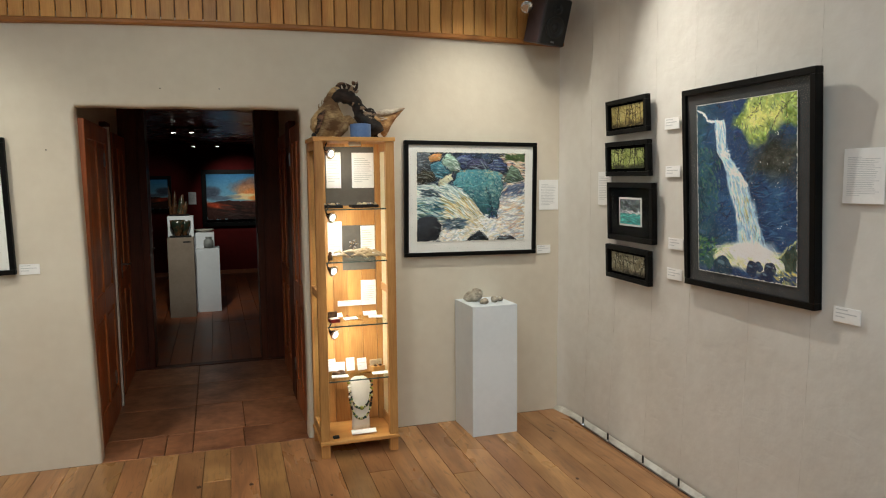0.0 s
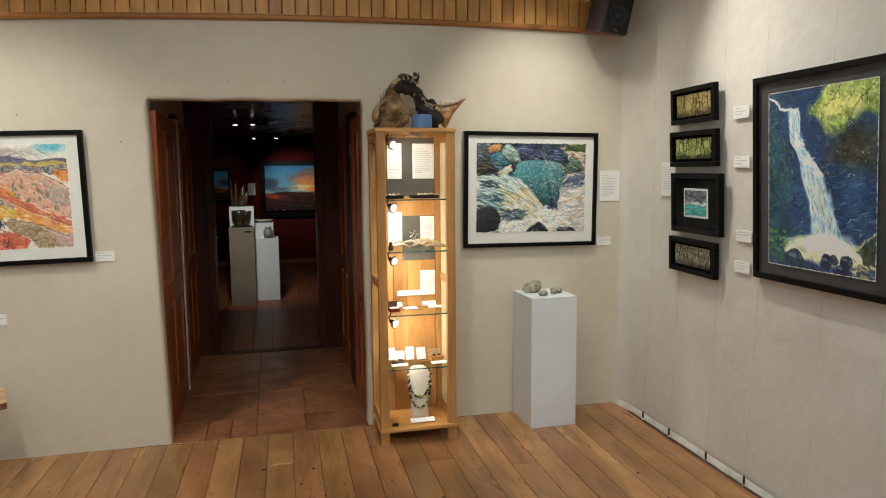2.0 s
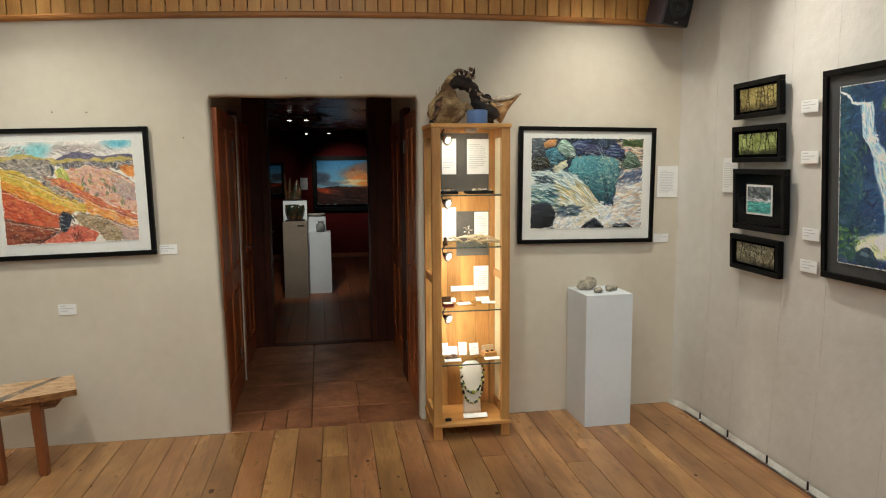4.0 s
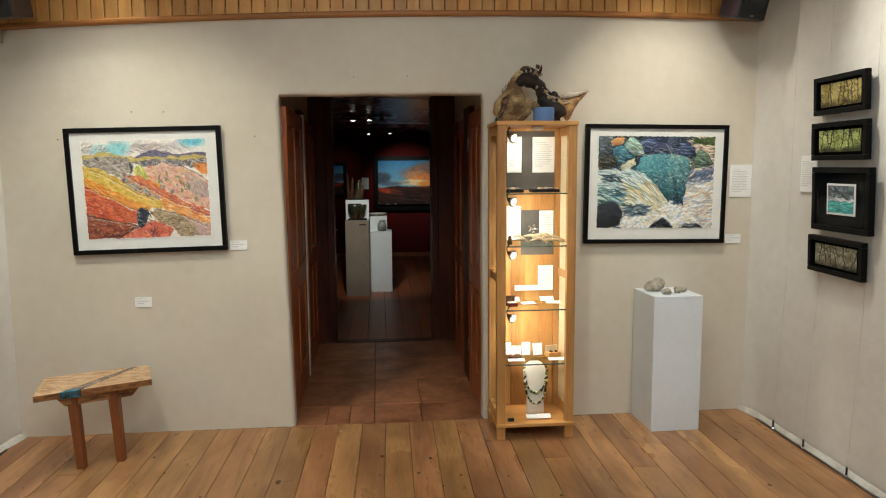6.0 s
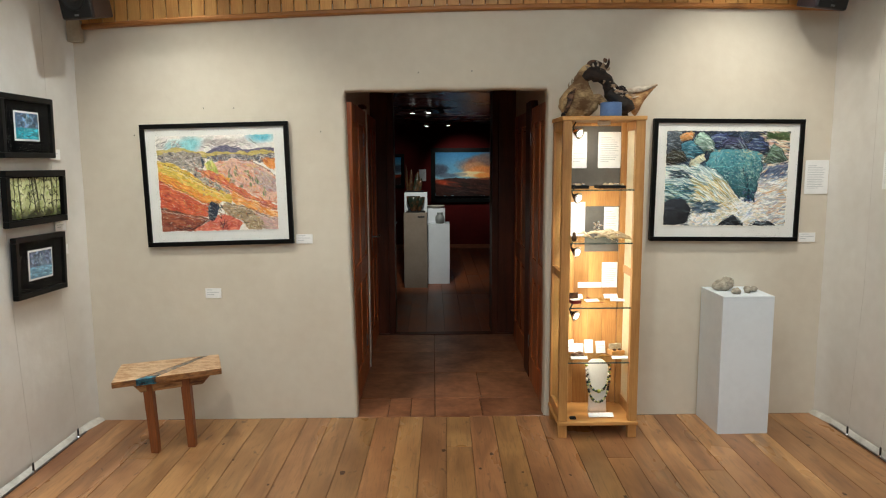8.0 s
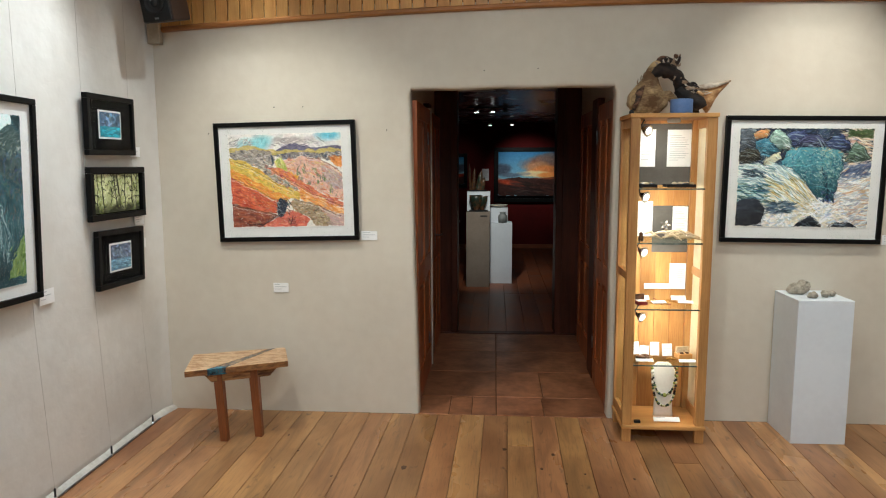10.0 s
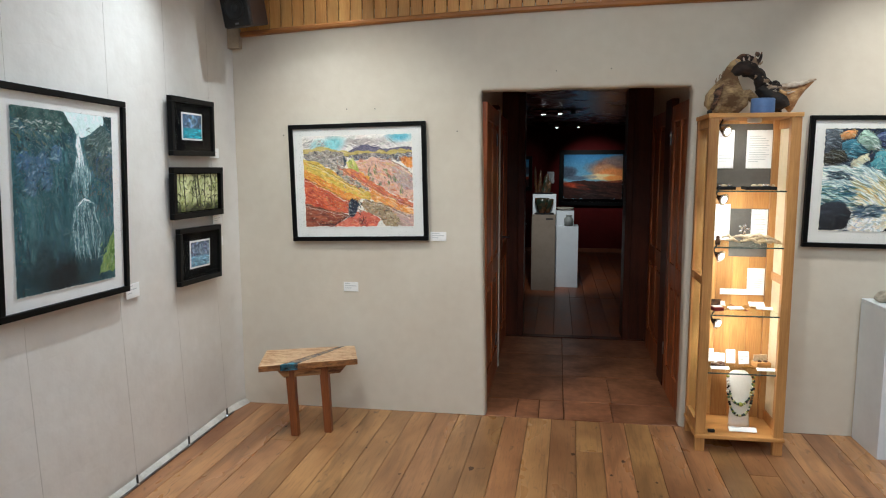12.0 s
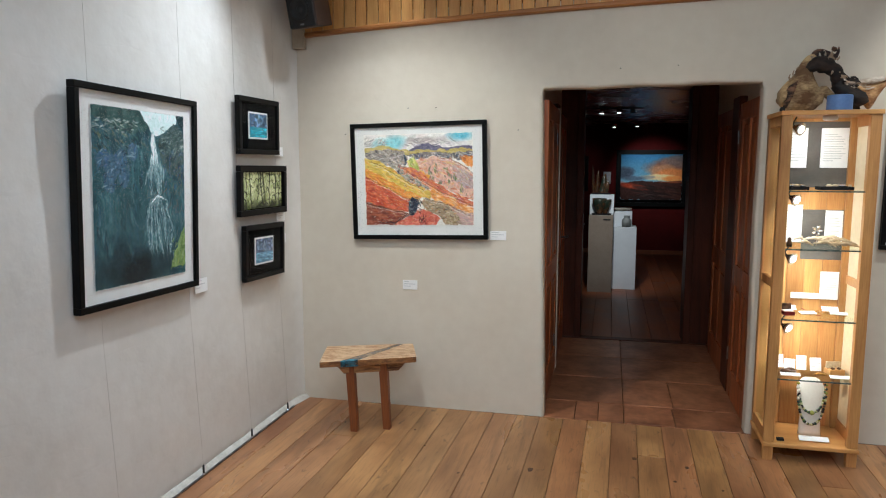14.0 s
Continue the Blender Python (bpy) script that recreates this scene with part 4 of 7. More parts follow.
        c.line([(x, y + 0.018) for x, y in pts], 0.004, paper, 0.6, 0.004)
    c.line([(0.38, 0.23), (0.395, 0.28), (0.39, 0.33)], 0.016, (54, 66, 80), 0.8, 0.003)
    c.dabs(330, (0.02, 0.24, 0.98, 0.97), [paper, (230, 214, 190), (232, 190, 150), (226, 200, 120)], 0.026, 0.006, fall, 0.5, 0.6, 8)
    c.dabs(200, (0.20, 0.28, 0.98, 0.92), [(190, 110, 80), (150, 120, 96), (196, 176, 120), (130, 120, 110), (214, 130, 70)], 0.024, 0.008, fall, 0.7, 0.6, 10)
    c.dabs(70, (0.02, 0.20, 0.98, 0.97), [(80, 62, 54), (96, 70, 60)], 0.020, 0.004, fall, 0.8, 0.6, 6)
    return c.deckle(0.008, (236, 232, 224), 0.97)


def art_boulders():
    c = Canvas(320, 248, (52, 62, 78), 5)
    c.dabs(300, (0, 0, 1, 0.42), [(44, 54, 72), (70, 88, 108), (28, 32, 40), (60, 80, 84)], 0.09, 0.02, -0.4, 0.6, 0.7, 10)
    c.dabs(200, (0.78, 0.0, 1, 0.34), [(214, 200, 180), (226, 220, 210), (170, 156, 130), (196, 160, 140)], 0.12, 0.010, 0.15, 0.2, 0.8, 10)
    c.dabs(40, (0.82, 0.0, 0.98, 0.08), [(60, 76, 50), (84, 100, 66)], 0.07, 0.02, 0.1, 0.3, 0.8, 8)
    c.rock([(0.0, 0.0), (0.12, 0.0), (0.15, 0.10), (0.12, 0.24), (0.0, 0.30)], (92, 100, 108))
    c.rock([(0.34, 0.07), (0.40, 0.02), (0.48, 0.02), (0.52, 0.10), (0.50, 0.19), (0.36, 0.19)], (70, 80, 116))
    c.rock([(0.46, 0.12), (0.52, 0.06), (0.60, 0.07), (0.66, 0.14), (0.64, 0.20), (0.46, 0.20)], (74, 78, 104))
    c.rock([(0.65, 0.14), (0.70, 0.07), (0.77, 0.06), (0.82, 0.12), (0.84, 0.25), (0.68, 0.24)], (66, 78, 112))
    c.rock([(0.10, 0.05), (0.16, 0.01), (0.23, 0.02), (0.20, 0.10), (0.12, 0.12)], (206, 150, 96), 1.2, 0.6, 14)
    c.rock([(0.12, 0.14), (0.20, 0.09), (0.28, 0.12), (0.33, 0.24), (0.24, 0.30), (0.12, 0.27)], (70, 120, 140))
    c.rock([(0.22, 0.11), (0.27, 0.02), (0.31, 0.02), (0.36, 0.09), (0.41, 0.20), (0.30, 0.23)], (146, 172, 158), 1.25, 0.6)
    c.rock([(0.81, 0.27), (0.84, 0.18), (0.87, 0.14), (0.92, 0.19), (0.99, 0.29), (0.90, 0.35), (0.80, 0.34)], (88, 106, 92), 1.4, 0.5)
    c.rock([(0.0, 0.25), (0.07, 0.19), (0.14, 0.22), (0.17, 0.32), (0.08, 0.37), (0.0, 0.36)], (66, 64, 54), 1.3, 0.4)
    c.rock([(0.18, 0.34), (0.24, 0.28), (0.31, 0.25), (0.33, 0.31), (0.27, 0.38), (0.19, 0.37)], (206, 204, 176), 1.15, 0.75, 12)
    # water
    c.poly([(0, 0.36), (0.2, 0.37), (0.34, 0.38), (0.44, 0.46), (0.56, 0.60), (0.62, 0.72), (0.80, 0.36), (1, 0.33), (1, 1), (0, 1)], (196, 200, 198), rough=0.012)
    c.dabs(520, (0.70, 0.34, 1.0, 0.98), [(232, 228, 218), (206, 186, 160), (160, 164, 176), (240, 238, 232), (190, 150, 112), (130, 138, 152)], 0.09, 0.009, -0.22, 0.3, 0.7, 8)
    c.dabs(70, (0.76, 0.34, 0.98, 0.50), [(76, 88, 116), (110, 124, 146)], 0.09, 0.014, -0.4, 0.3, 0.7, 8)
    c.dabs(900, (0.0, 0.37, 0.48, 0.74), [(228, 234, 230), (186, 206, 208), (110, 148, 160), (240, 240, 232), (84, 116, 122), (206, 214, 200)], 0.13, 0.007, lambda x, y: 0.15 + 1.4 * max(0.0, x - 0.06), 0.10, 0.7, 8)
    c.dabs(360, (0.22, 0.50, 0.58, 0.86), [(206, 182, 110), (226, 214, 172), (166, 136, 66), (238, 236, 224), (110, 112, 76), (214, 222, 218)], 0.12, 0.007, lambda x, y: 0.45 + 1.1 * max(0, x - 0.2), 0.10, 0.7, 8)
    c.dabs(170, (0.0, 0.56, 0.24, 0.76), [(36, 70, 90), (84, 132, 146), (52, 78, 66), (200, 214, 210)], 0.10, 0.010, 0.1, 0.2, 0.75, 8)
    c.dabs(60, (0.06, 0.42, 0.20, 0.50), [(40, 50, 60), (80, 100, 110)], 0.07, 0.009, 0.2, 0.3, 0.7, 8)
    c.dabs(520, (0.22, 0.76, 0.84, 1.0), [(238, 238, 234), (220, 212, 196), (166, 180, 194), (246, 246, 244), (200, 190, 166)], 0.07, 0.010, -0.1, 0.6, 0.7, 8)
    c.dabs(110, (0.24, 0.74, 0.44, 0.86), [(60, 84, 100), (110, 130, 144), (44, 60, 74)], 0.08, 0.012, -0.15, 0.3, 0.6, 8)
    # the great blue-green boulder
    pts = [(0.32, 0.36), (0.35, 0.27), (0.39, 0.20), (0.56, 0.185), (0.74, 0.20), (0.78, 0.25), (0.785, 0.42), (0.76, 0.52), (0.73, 0.72), (0.66, 0.74), (0.58, 0.66), (0.50, 0.52), (0.42, 0.41)]
    m = c.rock(pts, (80, 130, 140), 1.25, 0.55, 20)
    c.dabs(420, m, [(60, 116, 134), (104, 152, 152), (44, 84, 104), (130, 168, 162), (40, 64, 84)], 0.020, 0.010, 0.6, 1.2, 0.5, 8)
    c.dabs(190, m & (c.v < 0.55), [(196, 216, 206), (170, 202, 196), (220, 228, 218)], 0.014, 0.004, 0.4, 1.4, 0.7, 8)
    c.dabs(80, m & (c.u > 0.60) & (c.v < 0.5), [(150, 176, 160), (176, 196, 180)], 0.03, 0.012, 0.8, 0.8, 0.5, 8)
    c.dabs(26, (0.33, 0.19, 0.78, 0.24), [(206, 176, 130), (170, 150, 120)], 0.03, 0.006, 0.0, 0.3, 0.6, 8)
    c.line([(0.62, 0.40), (0.66, 0.50), (0.68, 0.62), (0.70, 0.72)], 0.009, (34, 50, 66), 0.6, 0.004)
    c.dabs(40, (0.64, 0.62, 0.74, 0.74), [(36, 48, 70), (60, 84, 110)], 0.03, 0.012, 0.8, 0.6, 0.8)
    c.dabs(40, (0.52, 0.70, 0.72, 0.82), [(240, 242, 240)], 0.04, 0.010, -0.3, 0.6, 0.6, 6)
    for q in ([(0, 0.76), (0.08, 0.70), (0.18, 0.73), (0.22, 0.82), (0.20, 0.96), (0.14, 1), (0, 1)], [(0.44, 1), (0.50, 0.93), (0.55, 0.89), (0.62, 0.93), (0.66, 1)], [(0.70, 1), (0.76, 0.95), (0.86, 0.95), (0.92, 1)]):
        c.rock(q, (50, 54, 62), 1.3, 0.4, 12)
    return c.deckle(0.008)


def art_waterfall_blue():
    c = Canvas(300, 390, (40, 62, 96), 7)
    c.wash(np.clip(c.cloud(5), 0, 1), (24, 36, 62), 0.85, 10)
    c.wash(np.clip(c.cloud(6), 0, 1), (58, 92, 128), 0.7, 10)
    c.wash(np.clip(1.2 - c.u / 0.30 + 0.4 * c.cloud(7), 0, 1), (46, 80, 84), 0.7, 16)
    c.dabs(420, (0, 0, 1, 0.86), [(30, 46, 80), (46, 82, 116), (20, 28, 48), (64, 98, 140), (34, 60, 70)], 0.09, 0.014, -0.25, 0.4, 0.5, 10)
    c.dabs(200, (0.45, 0.28, 1, 0.78), [(84, 116, 150), (24, 34, 58), (110, 140, 164), (40, 60, 96)], 0.09, 0.007, -0.25, 0.25, 0.5, 10)
    c.wash(np.clip(1.5 - np.hypot((c.u - 0.86) / 0.22, (c.v - 0.34) / 0.12) + 0.5 * c.cloud(9), 0, 1), (66, 62, 44), 0.75, 14)
    c.dabs(60, (0.02, 0.24, 0.26, 0.62), [(70, 110, 84), (40, 70, 66), (96, 130, 96)], 0.06, 0.018, 0.9, 0.5, 0.5, 10)
    # sunlit leaves hanging over the gorge
    leaf = np.clip((0.22 - c.v + 0.10 * c.cloud(7) + 0.05 * c.cloud(17)) * 12, 0, 1) * np.clip((c.u - 0.40 - 0.4 * c.v + 0.14 * c.cloud(6) + 0.05 * c.cloud(20)) * 9, 0, 1)
    c.wash(leaf, (142, 160, 82), 0.9, 30)
    c.dabs(230, leaf > 0.5, [(186, 194, 104), (206, 208, 130), (110, 138, 70), (150, 170, 96), (84, 112, 70)], 0.035, 0.018, 0.5, 1.0, 0.55, 14)
    c.wash(np.clip(1.3 - np.hypot((c.u - 0.70) / 0.17, (c.v - 0.11) / 0.07) + 0.5 * c.cloud(12), 0, 1), (214, 212, 134), 0.75, 16)
    c.dabs(70, (0.40, 0.0, 1.0, 0.26), [(40, 62, 62), (60, 84, 60)], 0.05, 0.008, 0.9, 0.7, 0.6, 10)
    for pts in ([(0.98, 0.02), (0.84, 0.10), (0.76, 0.20)], [(0.90, 0.06), (0.92, 0.16), (0.84, 0.26)], [(0.70, 0.0), (0.64, 0.07), (0.55, 0.11)]):
        c.line(pts, 0.006, (50, 48, 36), 0.7, 0.004)
    # the fall: a lip, a straight drop, then two widening steps
    mid = [(0.105, 0.255), (0.28, 0.285), (0.36, 0.36), (0.45, 0.425), (0.66, 0.535), (0.86, 0.615)]
    half = [(0.105, 0.070), (0.27, 0.062), (0.36, 0.070), (0.45, 0.105), (0.66, 0.125), (0.86, 0.165)]
    sv = np.interp(c.v, [q[0] for q in mid], [q[1] for q in mid])
    sh = np.interp(c.v, [q[0] for q in half], [q[1] for q in half])
    body = np.clip((1 - np.abs(c.u - sv) / sh) * 3.5 + 0.9 * c.cloud(34, 7), 0, 1) * (c.v > 0.105) * (c.v < 0.87)
    c.wash(body, (164, 192, 208), 0.9, 16)
    c.line([(0.02, 0.035), (0.08, 0.06), (0.13, 0.10), (0.20, 0.115), (0.30, 0.115)], 0.020, (214, 228, 232), 0.8, 0.003)
    c.stream(mid, [(v, h * 0.85) for v, h in half], 260, [(232, 240, 242), (206, 222, 230), (130, 166, 190), (226, 226, 206), (180, 206, 220)], 0.08, 0.012, 0.6)
    c.stream(mid[3:], [(v, h * 0.6) for v, h in half], 50, [(206, 190, 110), (160, 150, 90), (84, 120, 150)], 0.09, 0.009, 0.5)
    c.dabs(40, body > 0.6, [(70, 104, 140), (48, 74, 106)], 0.05, 0.007, 1.35, 0.2, 0.5, 8)
    for x, y in ((0.31, 0.30), (0.40, 0.40), (0.50, 0.47)):
        c.dabs(14, (x - 0.03, y - 0.02, x + 0.06, y + 0.02), [(240, 244, 244), (214, 228, 234)], 0.05, 0.016, 0.4, 0.4, 0.7, 6)
    # pool, mossy bank and wet stones
    c.wash(np.clip((1 - np.hypot((c.u - 0.56) / 0.48, (c.v - 0.885) / 0.085)) * 3 + 0.5 * c.cloud(9), 0, 1), (214, 212, 176), 0.92, 16)
    c.dabs(120, (0.18, 0.83, 0.90, 0.94), [(240, 240, 224), (226, 216, 150), (176, 190, 170), (130, 150, 110), (232, 234, 222)], 0.09, 0.014, 0.15, 0.35, 0.55, 10)
    c.wash(np.clip(1.4 - np.hypot((c.u - 0.60) / 0.20, (c.v - 0.84) / 0.05) + 0.3 * c.cloud(14), 0, 1), (236, 240, 238), 0.8, 8)
    c.dabs(90, (0.0, 0.79, 0.22, 0.95), [(56, 96, 62), (84, 124, 70), (30, 54, 60), (110, 140, 84)], 0.05, 0.018, -0.6, 0.5, 0.65, 12)
    c.poly([(0.84, 0.86), (1, 0.76), (1, 0.92), (0.92, 0.93)], (58, 70, 60), 0.95, 0.012, 16)
    c.line([(0.84, 0.86), (0.92, 0.80), (1, 0.755)], 0.010, (190, 190, 130), 0.7, 0.004)
    c.wash(np.clip((c.v - 0.945 + 0.02 * c.cloud(8)) * 40, 0, 1), (44, 60, 92), 0.85, 18)
    for x, y, r, col in ((0.58, 0.945, 0.055, (36, 46, 70)), (0.66, 0.93, 0.04, (40, 52, 76)), (0.76, 0.935, 0.055, (36, 44, 64)), (0.12, 0.93, 0.06, (50, 80, 76)), (0.28, 0.965, 0.10, (44, 64, 80)), (0.72, 0.985, 0.06, (30, 40, 66))):
        m = (c.u - x) ** 2 + ((c.v - y) / c.a) ** 2 < r * r * (1 + 0.3 * c.cloud(16))
        c.wash(m * 1.0, col, 0.95, 10)
        c.dab(x - r * 0.2, y - r * 0.35, r, r * 0.35, 0.2, (120, 146, 160), 0.6)
    c.dabs(40, (0.80, 0.93, 1.0, 1.0), [(206, 196, 120), (150, 150, 100), (90, 100, 90)], 0.06, 0.016, 0.4, 0.4, 0.6, 10)
    c.dabs(30, (0.3, 0.3, 0.95, 0.95), [(240, 244, 246)], 0.010, 0.006, 0.2, 1.0, 0.8, 4)
    c.img = c.img * 1.12 + 5.0
    return c.deckle(0.010, (226, 226, 220), 1.12)


def art_waterfall_dark():
    c = Canvas(300, 366, (54, 80, 84), 11)
    c.wash(0.5 + 0.5 * c.cloud(5), (48, 70, 76), 0.8, 10)
    c.wash(np.clip(c.cloud(7), 0, 1), (82, 114, 118), 0.6, 10)
    c.dabs(500, (0, 0.10, 1, 1), [(52, 78, 82), (70, 102, 106), (34, 50, 56), (92, 124, 126), (62, 88, 108)], 0.10, 0.022, 1.5, 0.15, 0.35, 8)
    # top of the cliff, with pale ledges
    c.poly([(0, 0), (0.52, 0), (0.58, 0.10), (0.4, 0.14), (0.0, 0.06)], (58, 78, 74), 1, 0.010, 14)
    c.dabs(90, (0.0, 0.065, 0.46, 0.13), [(150, 154, 146), (110, 116, 110), (186, 186, 176), (50, 60, 58)], 0.045, 0.010, -0.1, 0.35, 0.65, 10)
    c.dabs(60, (0.02, 0.13, 0.55, 0.24), [(70, 90, 90), (30, 44, 46), (96, 112, 108), (110, 104, 84)], 0.06, 0.016, 0.7, 0.4, 0.6, 8)
    # blue rocks
    for x, y, r in ((0.20, 0.33, 0.085), (0.10, 0.28, 0.06), (0.28, 0.28, 0.06), (0.30, 0.39, 0.06), (0.16, 0.42, 0.06), (0.40, 0.24, 0.05)):
        m = (c.u - x) ** 2 + ((c.v - y) / c.a) ** 2 < r * r * (1 + 0.5 * c.cloud(16))
        c.wash(m * 1.0, (76, 96, 122), 0.6, 12)
        c.dabs(12, m, [(120, 140, 166), (70, 96, 140), (26, 34, 50), (160, 172, 180)], 0.05, 0.010, -0.5, 0.5, 0.6, 10)
    c.dabs(70, (0.02, 0.24, 0.42, 0.46), [(26, 36, 44), (90, 110, 124)], 0.05, 0.008, -0.6, 0.6, 0.55, 8)
    # sky and the shoulder on the other side
    c.poly([(0.48, 0.0), (0.92, 0.0), (0.90, 0.05), (0.80, 0.085), (0.70, 0.14), (0.63, 0.138), (0.56, 0.075)], (202, 214, 210), 1, 0.007, 8)
    c.poly([(0.90, 0.0), (1, 0.0), (1, 0.10), (0.94, 0.06)], (34, 48, 50), 1, 0.006, 6)
    c.poly([(0.68, 0.16), (0.80, 0.09), (0.92, 0.05), (1, 0.12), (1, 0.42), (0.80, 0.36), (0.70, 0.26)], (62, 74, 72), 1, 0.012, 14)
    c.dabs(90, (0.70, 0.09, 1.0, 0.24), [(130, 138, 130), (90, 100, 96), (40, 52, 54), (160, 164, 156)], 0.05, 0.009, 2.6, 0.4, 0.6, 10)
    c.dabs(60, (0.72, 0.22, 1.0, 0.46), [(50, 70, 110), (70, 90, 120), (34, 48, 56), (96, 100, 84)], 0.06, 0.016, 1.9, 0.4, 0.5, 8)
    c.dabs(30, (0.74, 0.44, 0.98, 0.62), [(130, 84, 66), (110, 70, 60), (70, 80, 90)], 0.05, 0.008, 2.2, 0.3, 0.6, 8)
    c.dabs(60, (0.78, 0.46, 1.0, 0.80), [(150, 158, 154), (100, 112, 112), (40, 52, 58)], 0.035, 0.006, 2.0, 0.3, 0.5, 10)
    c.wash(np.clip(1.4 - np.hypot((c.u - 0.42) / 0.34, (c.v - 0.96) / 0.18) + 0.3 * c.cloud(8), 0, 1), (14, 20, 24), 0.92, 4)
    c.poly([(0.80, 0.96), (0.86, 0.84), (0.94, 0.76), (1, 0.70), (1, 0.95)], (112, 130, 72), 0.95, 0.014, 18)
    c.dabs(30, (0.84, 0.76, 1.0, 0.95), [(150, 160, 90), (80, 100, 60), (130, 150, 96)], 0.07, 0.012, 2.2, 0.3, 0.6, 10)
    # the fall
    white = [(226, 232, 230), (200, 212, 212), (238, 240, 236)]
    veil = [(120, 142, 144), (90, 116, 120), (150, 168, 170)]
    c.stream([(0.14, 0.62), (0.24, 0.635), (0.30, 0.65), (0.40, 0.66)], [(0.14, 0.010), (0.24, 0.045), (0.30, 0.075), (0.40, 0.10)], 150, veil, 0.08, 0.012, 0.45)
    c.stream([(0.14, 0.615), (0.24, 0.63), (0.30, 0.645)], [(0.14, 0.010), (0.24, 0.030), (0.30, 0.055)], 120, white, 0.06, 0.007, 0.7)
    for pts, w in (([(0.60, 0.29), (0.55, 0.36), (0.53, 0.43)], 0.010), ([(0.62, 0.30), (0.60, 0.40), (0.61, 0.50)], 0.007), ([(0.66, 0.30), (0.67, 0.42), (0.69, 0.50)], 0.011), ([(0.69, 0.31), (0.72, 0.40), (0.71, 0.49)], 0.009),
                   ([(0.69, 0.50), (0.60, 0.53), (0.55, 0.58), (0.54, 0.68), (0.57, 0.82)], 0.010), ([(0.67, 0.51), (0.60, 0.56), (0.585, 0.66), (0.61, 0.84)], 0.008), ([(0.68, 0.50), (0.66, 0.62), (0.68, 0.74), (0.72, 0.86)], 0.013),
                   ([(0.70, 0.50), (0.76, 0.53), (0.79, 0.62), (0.84, 0.70), (0.81, 0.86)], 0.010), ([(0.70, 0.52), (0.73, 0.62), (0.77, 0.72)], 0.008), ([(0.64, 0.57), (0.63, 0.70), (0.65, 0.82)], 0.006), ([(0.73, 0.56), (0.76, 0.66), (0.75, 0.78)], 0.006)):
        c.line(pts, w * 2.6, (120, 142, 144), 0.22, 0.006)
        c.line(pts, w * 0.8, (214, 222, 221), 0.36, 0.006)
    c.line([(0.61, 0.535), (0.67, 0.495), (0.74, 0.51)], 0.012, (226, 232, 230), 0.75, 0.003)
    c.dabs(170, (0.55, 0.54, 0.82, 0.84), veil + white, 0.08, 0.006, 1.5, 0.10, 0.35, 10)
    c.dabs(70, (0.55, 0.30, 0.72, 0.50), veil + white, 0.07, 0.006, 1.5, 0.10, 0.4, 10)
    c.dabs(360, (0.0, 0.10, 1.0, 0.92), [(110, 136, 136), (34, 46, 52), (140, 158, 154), (90, 110, 130)], 0.04, 0.006, 1.6, 0.6, 0.5, 10)
    c.img = c.img * 1.0 + np.array((0.0, 6.0, 7.0))
    return c.deckle(0.006, (206, 210, 206), 1.15)


def art_trees(seed, ground, leaf, trunk, n):
    """A strip of woodland: pale gaps of light, crooked mossy trunks and looping twigs."""
    c = Canvas(230, 100, ground, seed)
    c.wash(0.5 + 0.5 * c.cloud(9), leaf[2], 0.5, 12)
    c.dabs(240, (0, 0, 1, 1), leaf, 0.05, 0.022, 0.4, 1.2, 0.5, 12)
    c.wash(np.clip((c.v - 0.72 + 0.12 * c.cloud(8)) * 5, 0, 1), tuple(q * 0.7 + 14 for q in trunk), 0.85, 14)
    c.dabs(60, (0, 0.76, 1, 1), [leaf[0], leaf[2], trunk], 0.06, 0.016, 0.1, 0.4, 0.6, 12)
    moss = tuple(0.55 * a + 0.45 * b for a, b in zip(trunk, leaf[0]))
    for k in range(n):
        x, y, w = (k + 0.5 + c.r.uniform(-0.35, 0.35)) / n, c.r.uniform(0.78, 0.95), c.r.uniform(0.016, 0.032)
        pts, lean = [(x, y)], c.r.uniform(-0.02, 0.02)
        for s in range(5):
            pts.append((pts[-1][0] + lean + c.r.uniform(-0.022, 0.022), pts[-1][1] - 0.19))
        c.line(pts, w, trunk, 0.9, 0.002)
        c.line([(p[0] - w * 0.25, p[1]) for p in pts], w * 0.4, moss, 0.6, 0.003)
        for s in range(8):
            p, d = pts[c.r.randint(1, 5)], c.r.choice([-1, 1])
            a, b = c.r.uniform(0.03, 0.07), c.r.uniform(-0.10, 0.20)
            limb = [p, (p[0] + d * a, p[1] - 0.06), (p[0] + d * a * 1.6, p[1] - b), (p[0] + d * a * 2.3, p[1] - b - c.r.uniform(-0.1, 0.14))]
            c.line(limb, c.r.uniform(0.006, 0.011), trunk, 0.9, 0.002)
    c.dabs(60, (0, 0, 1, 0.75), [leaf[1], leaf[0], leaf[-1]], 0.018, 0.010, 0.4, 1.2, 0.5, 12)
    return c.smear(0.014, 0.006, 1.12)


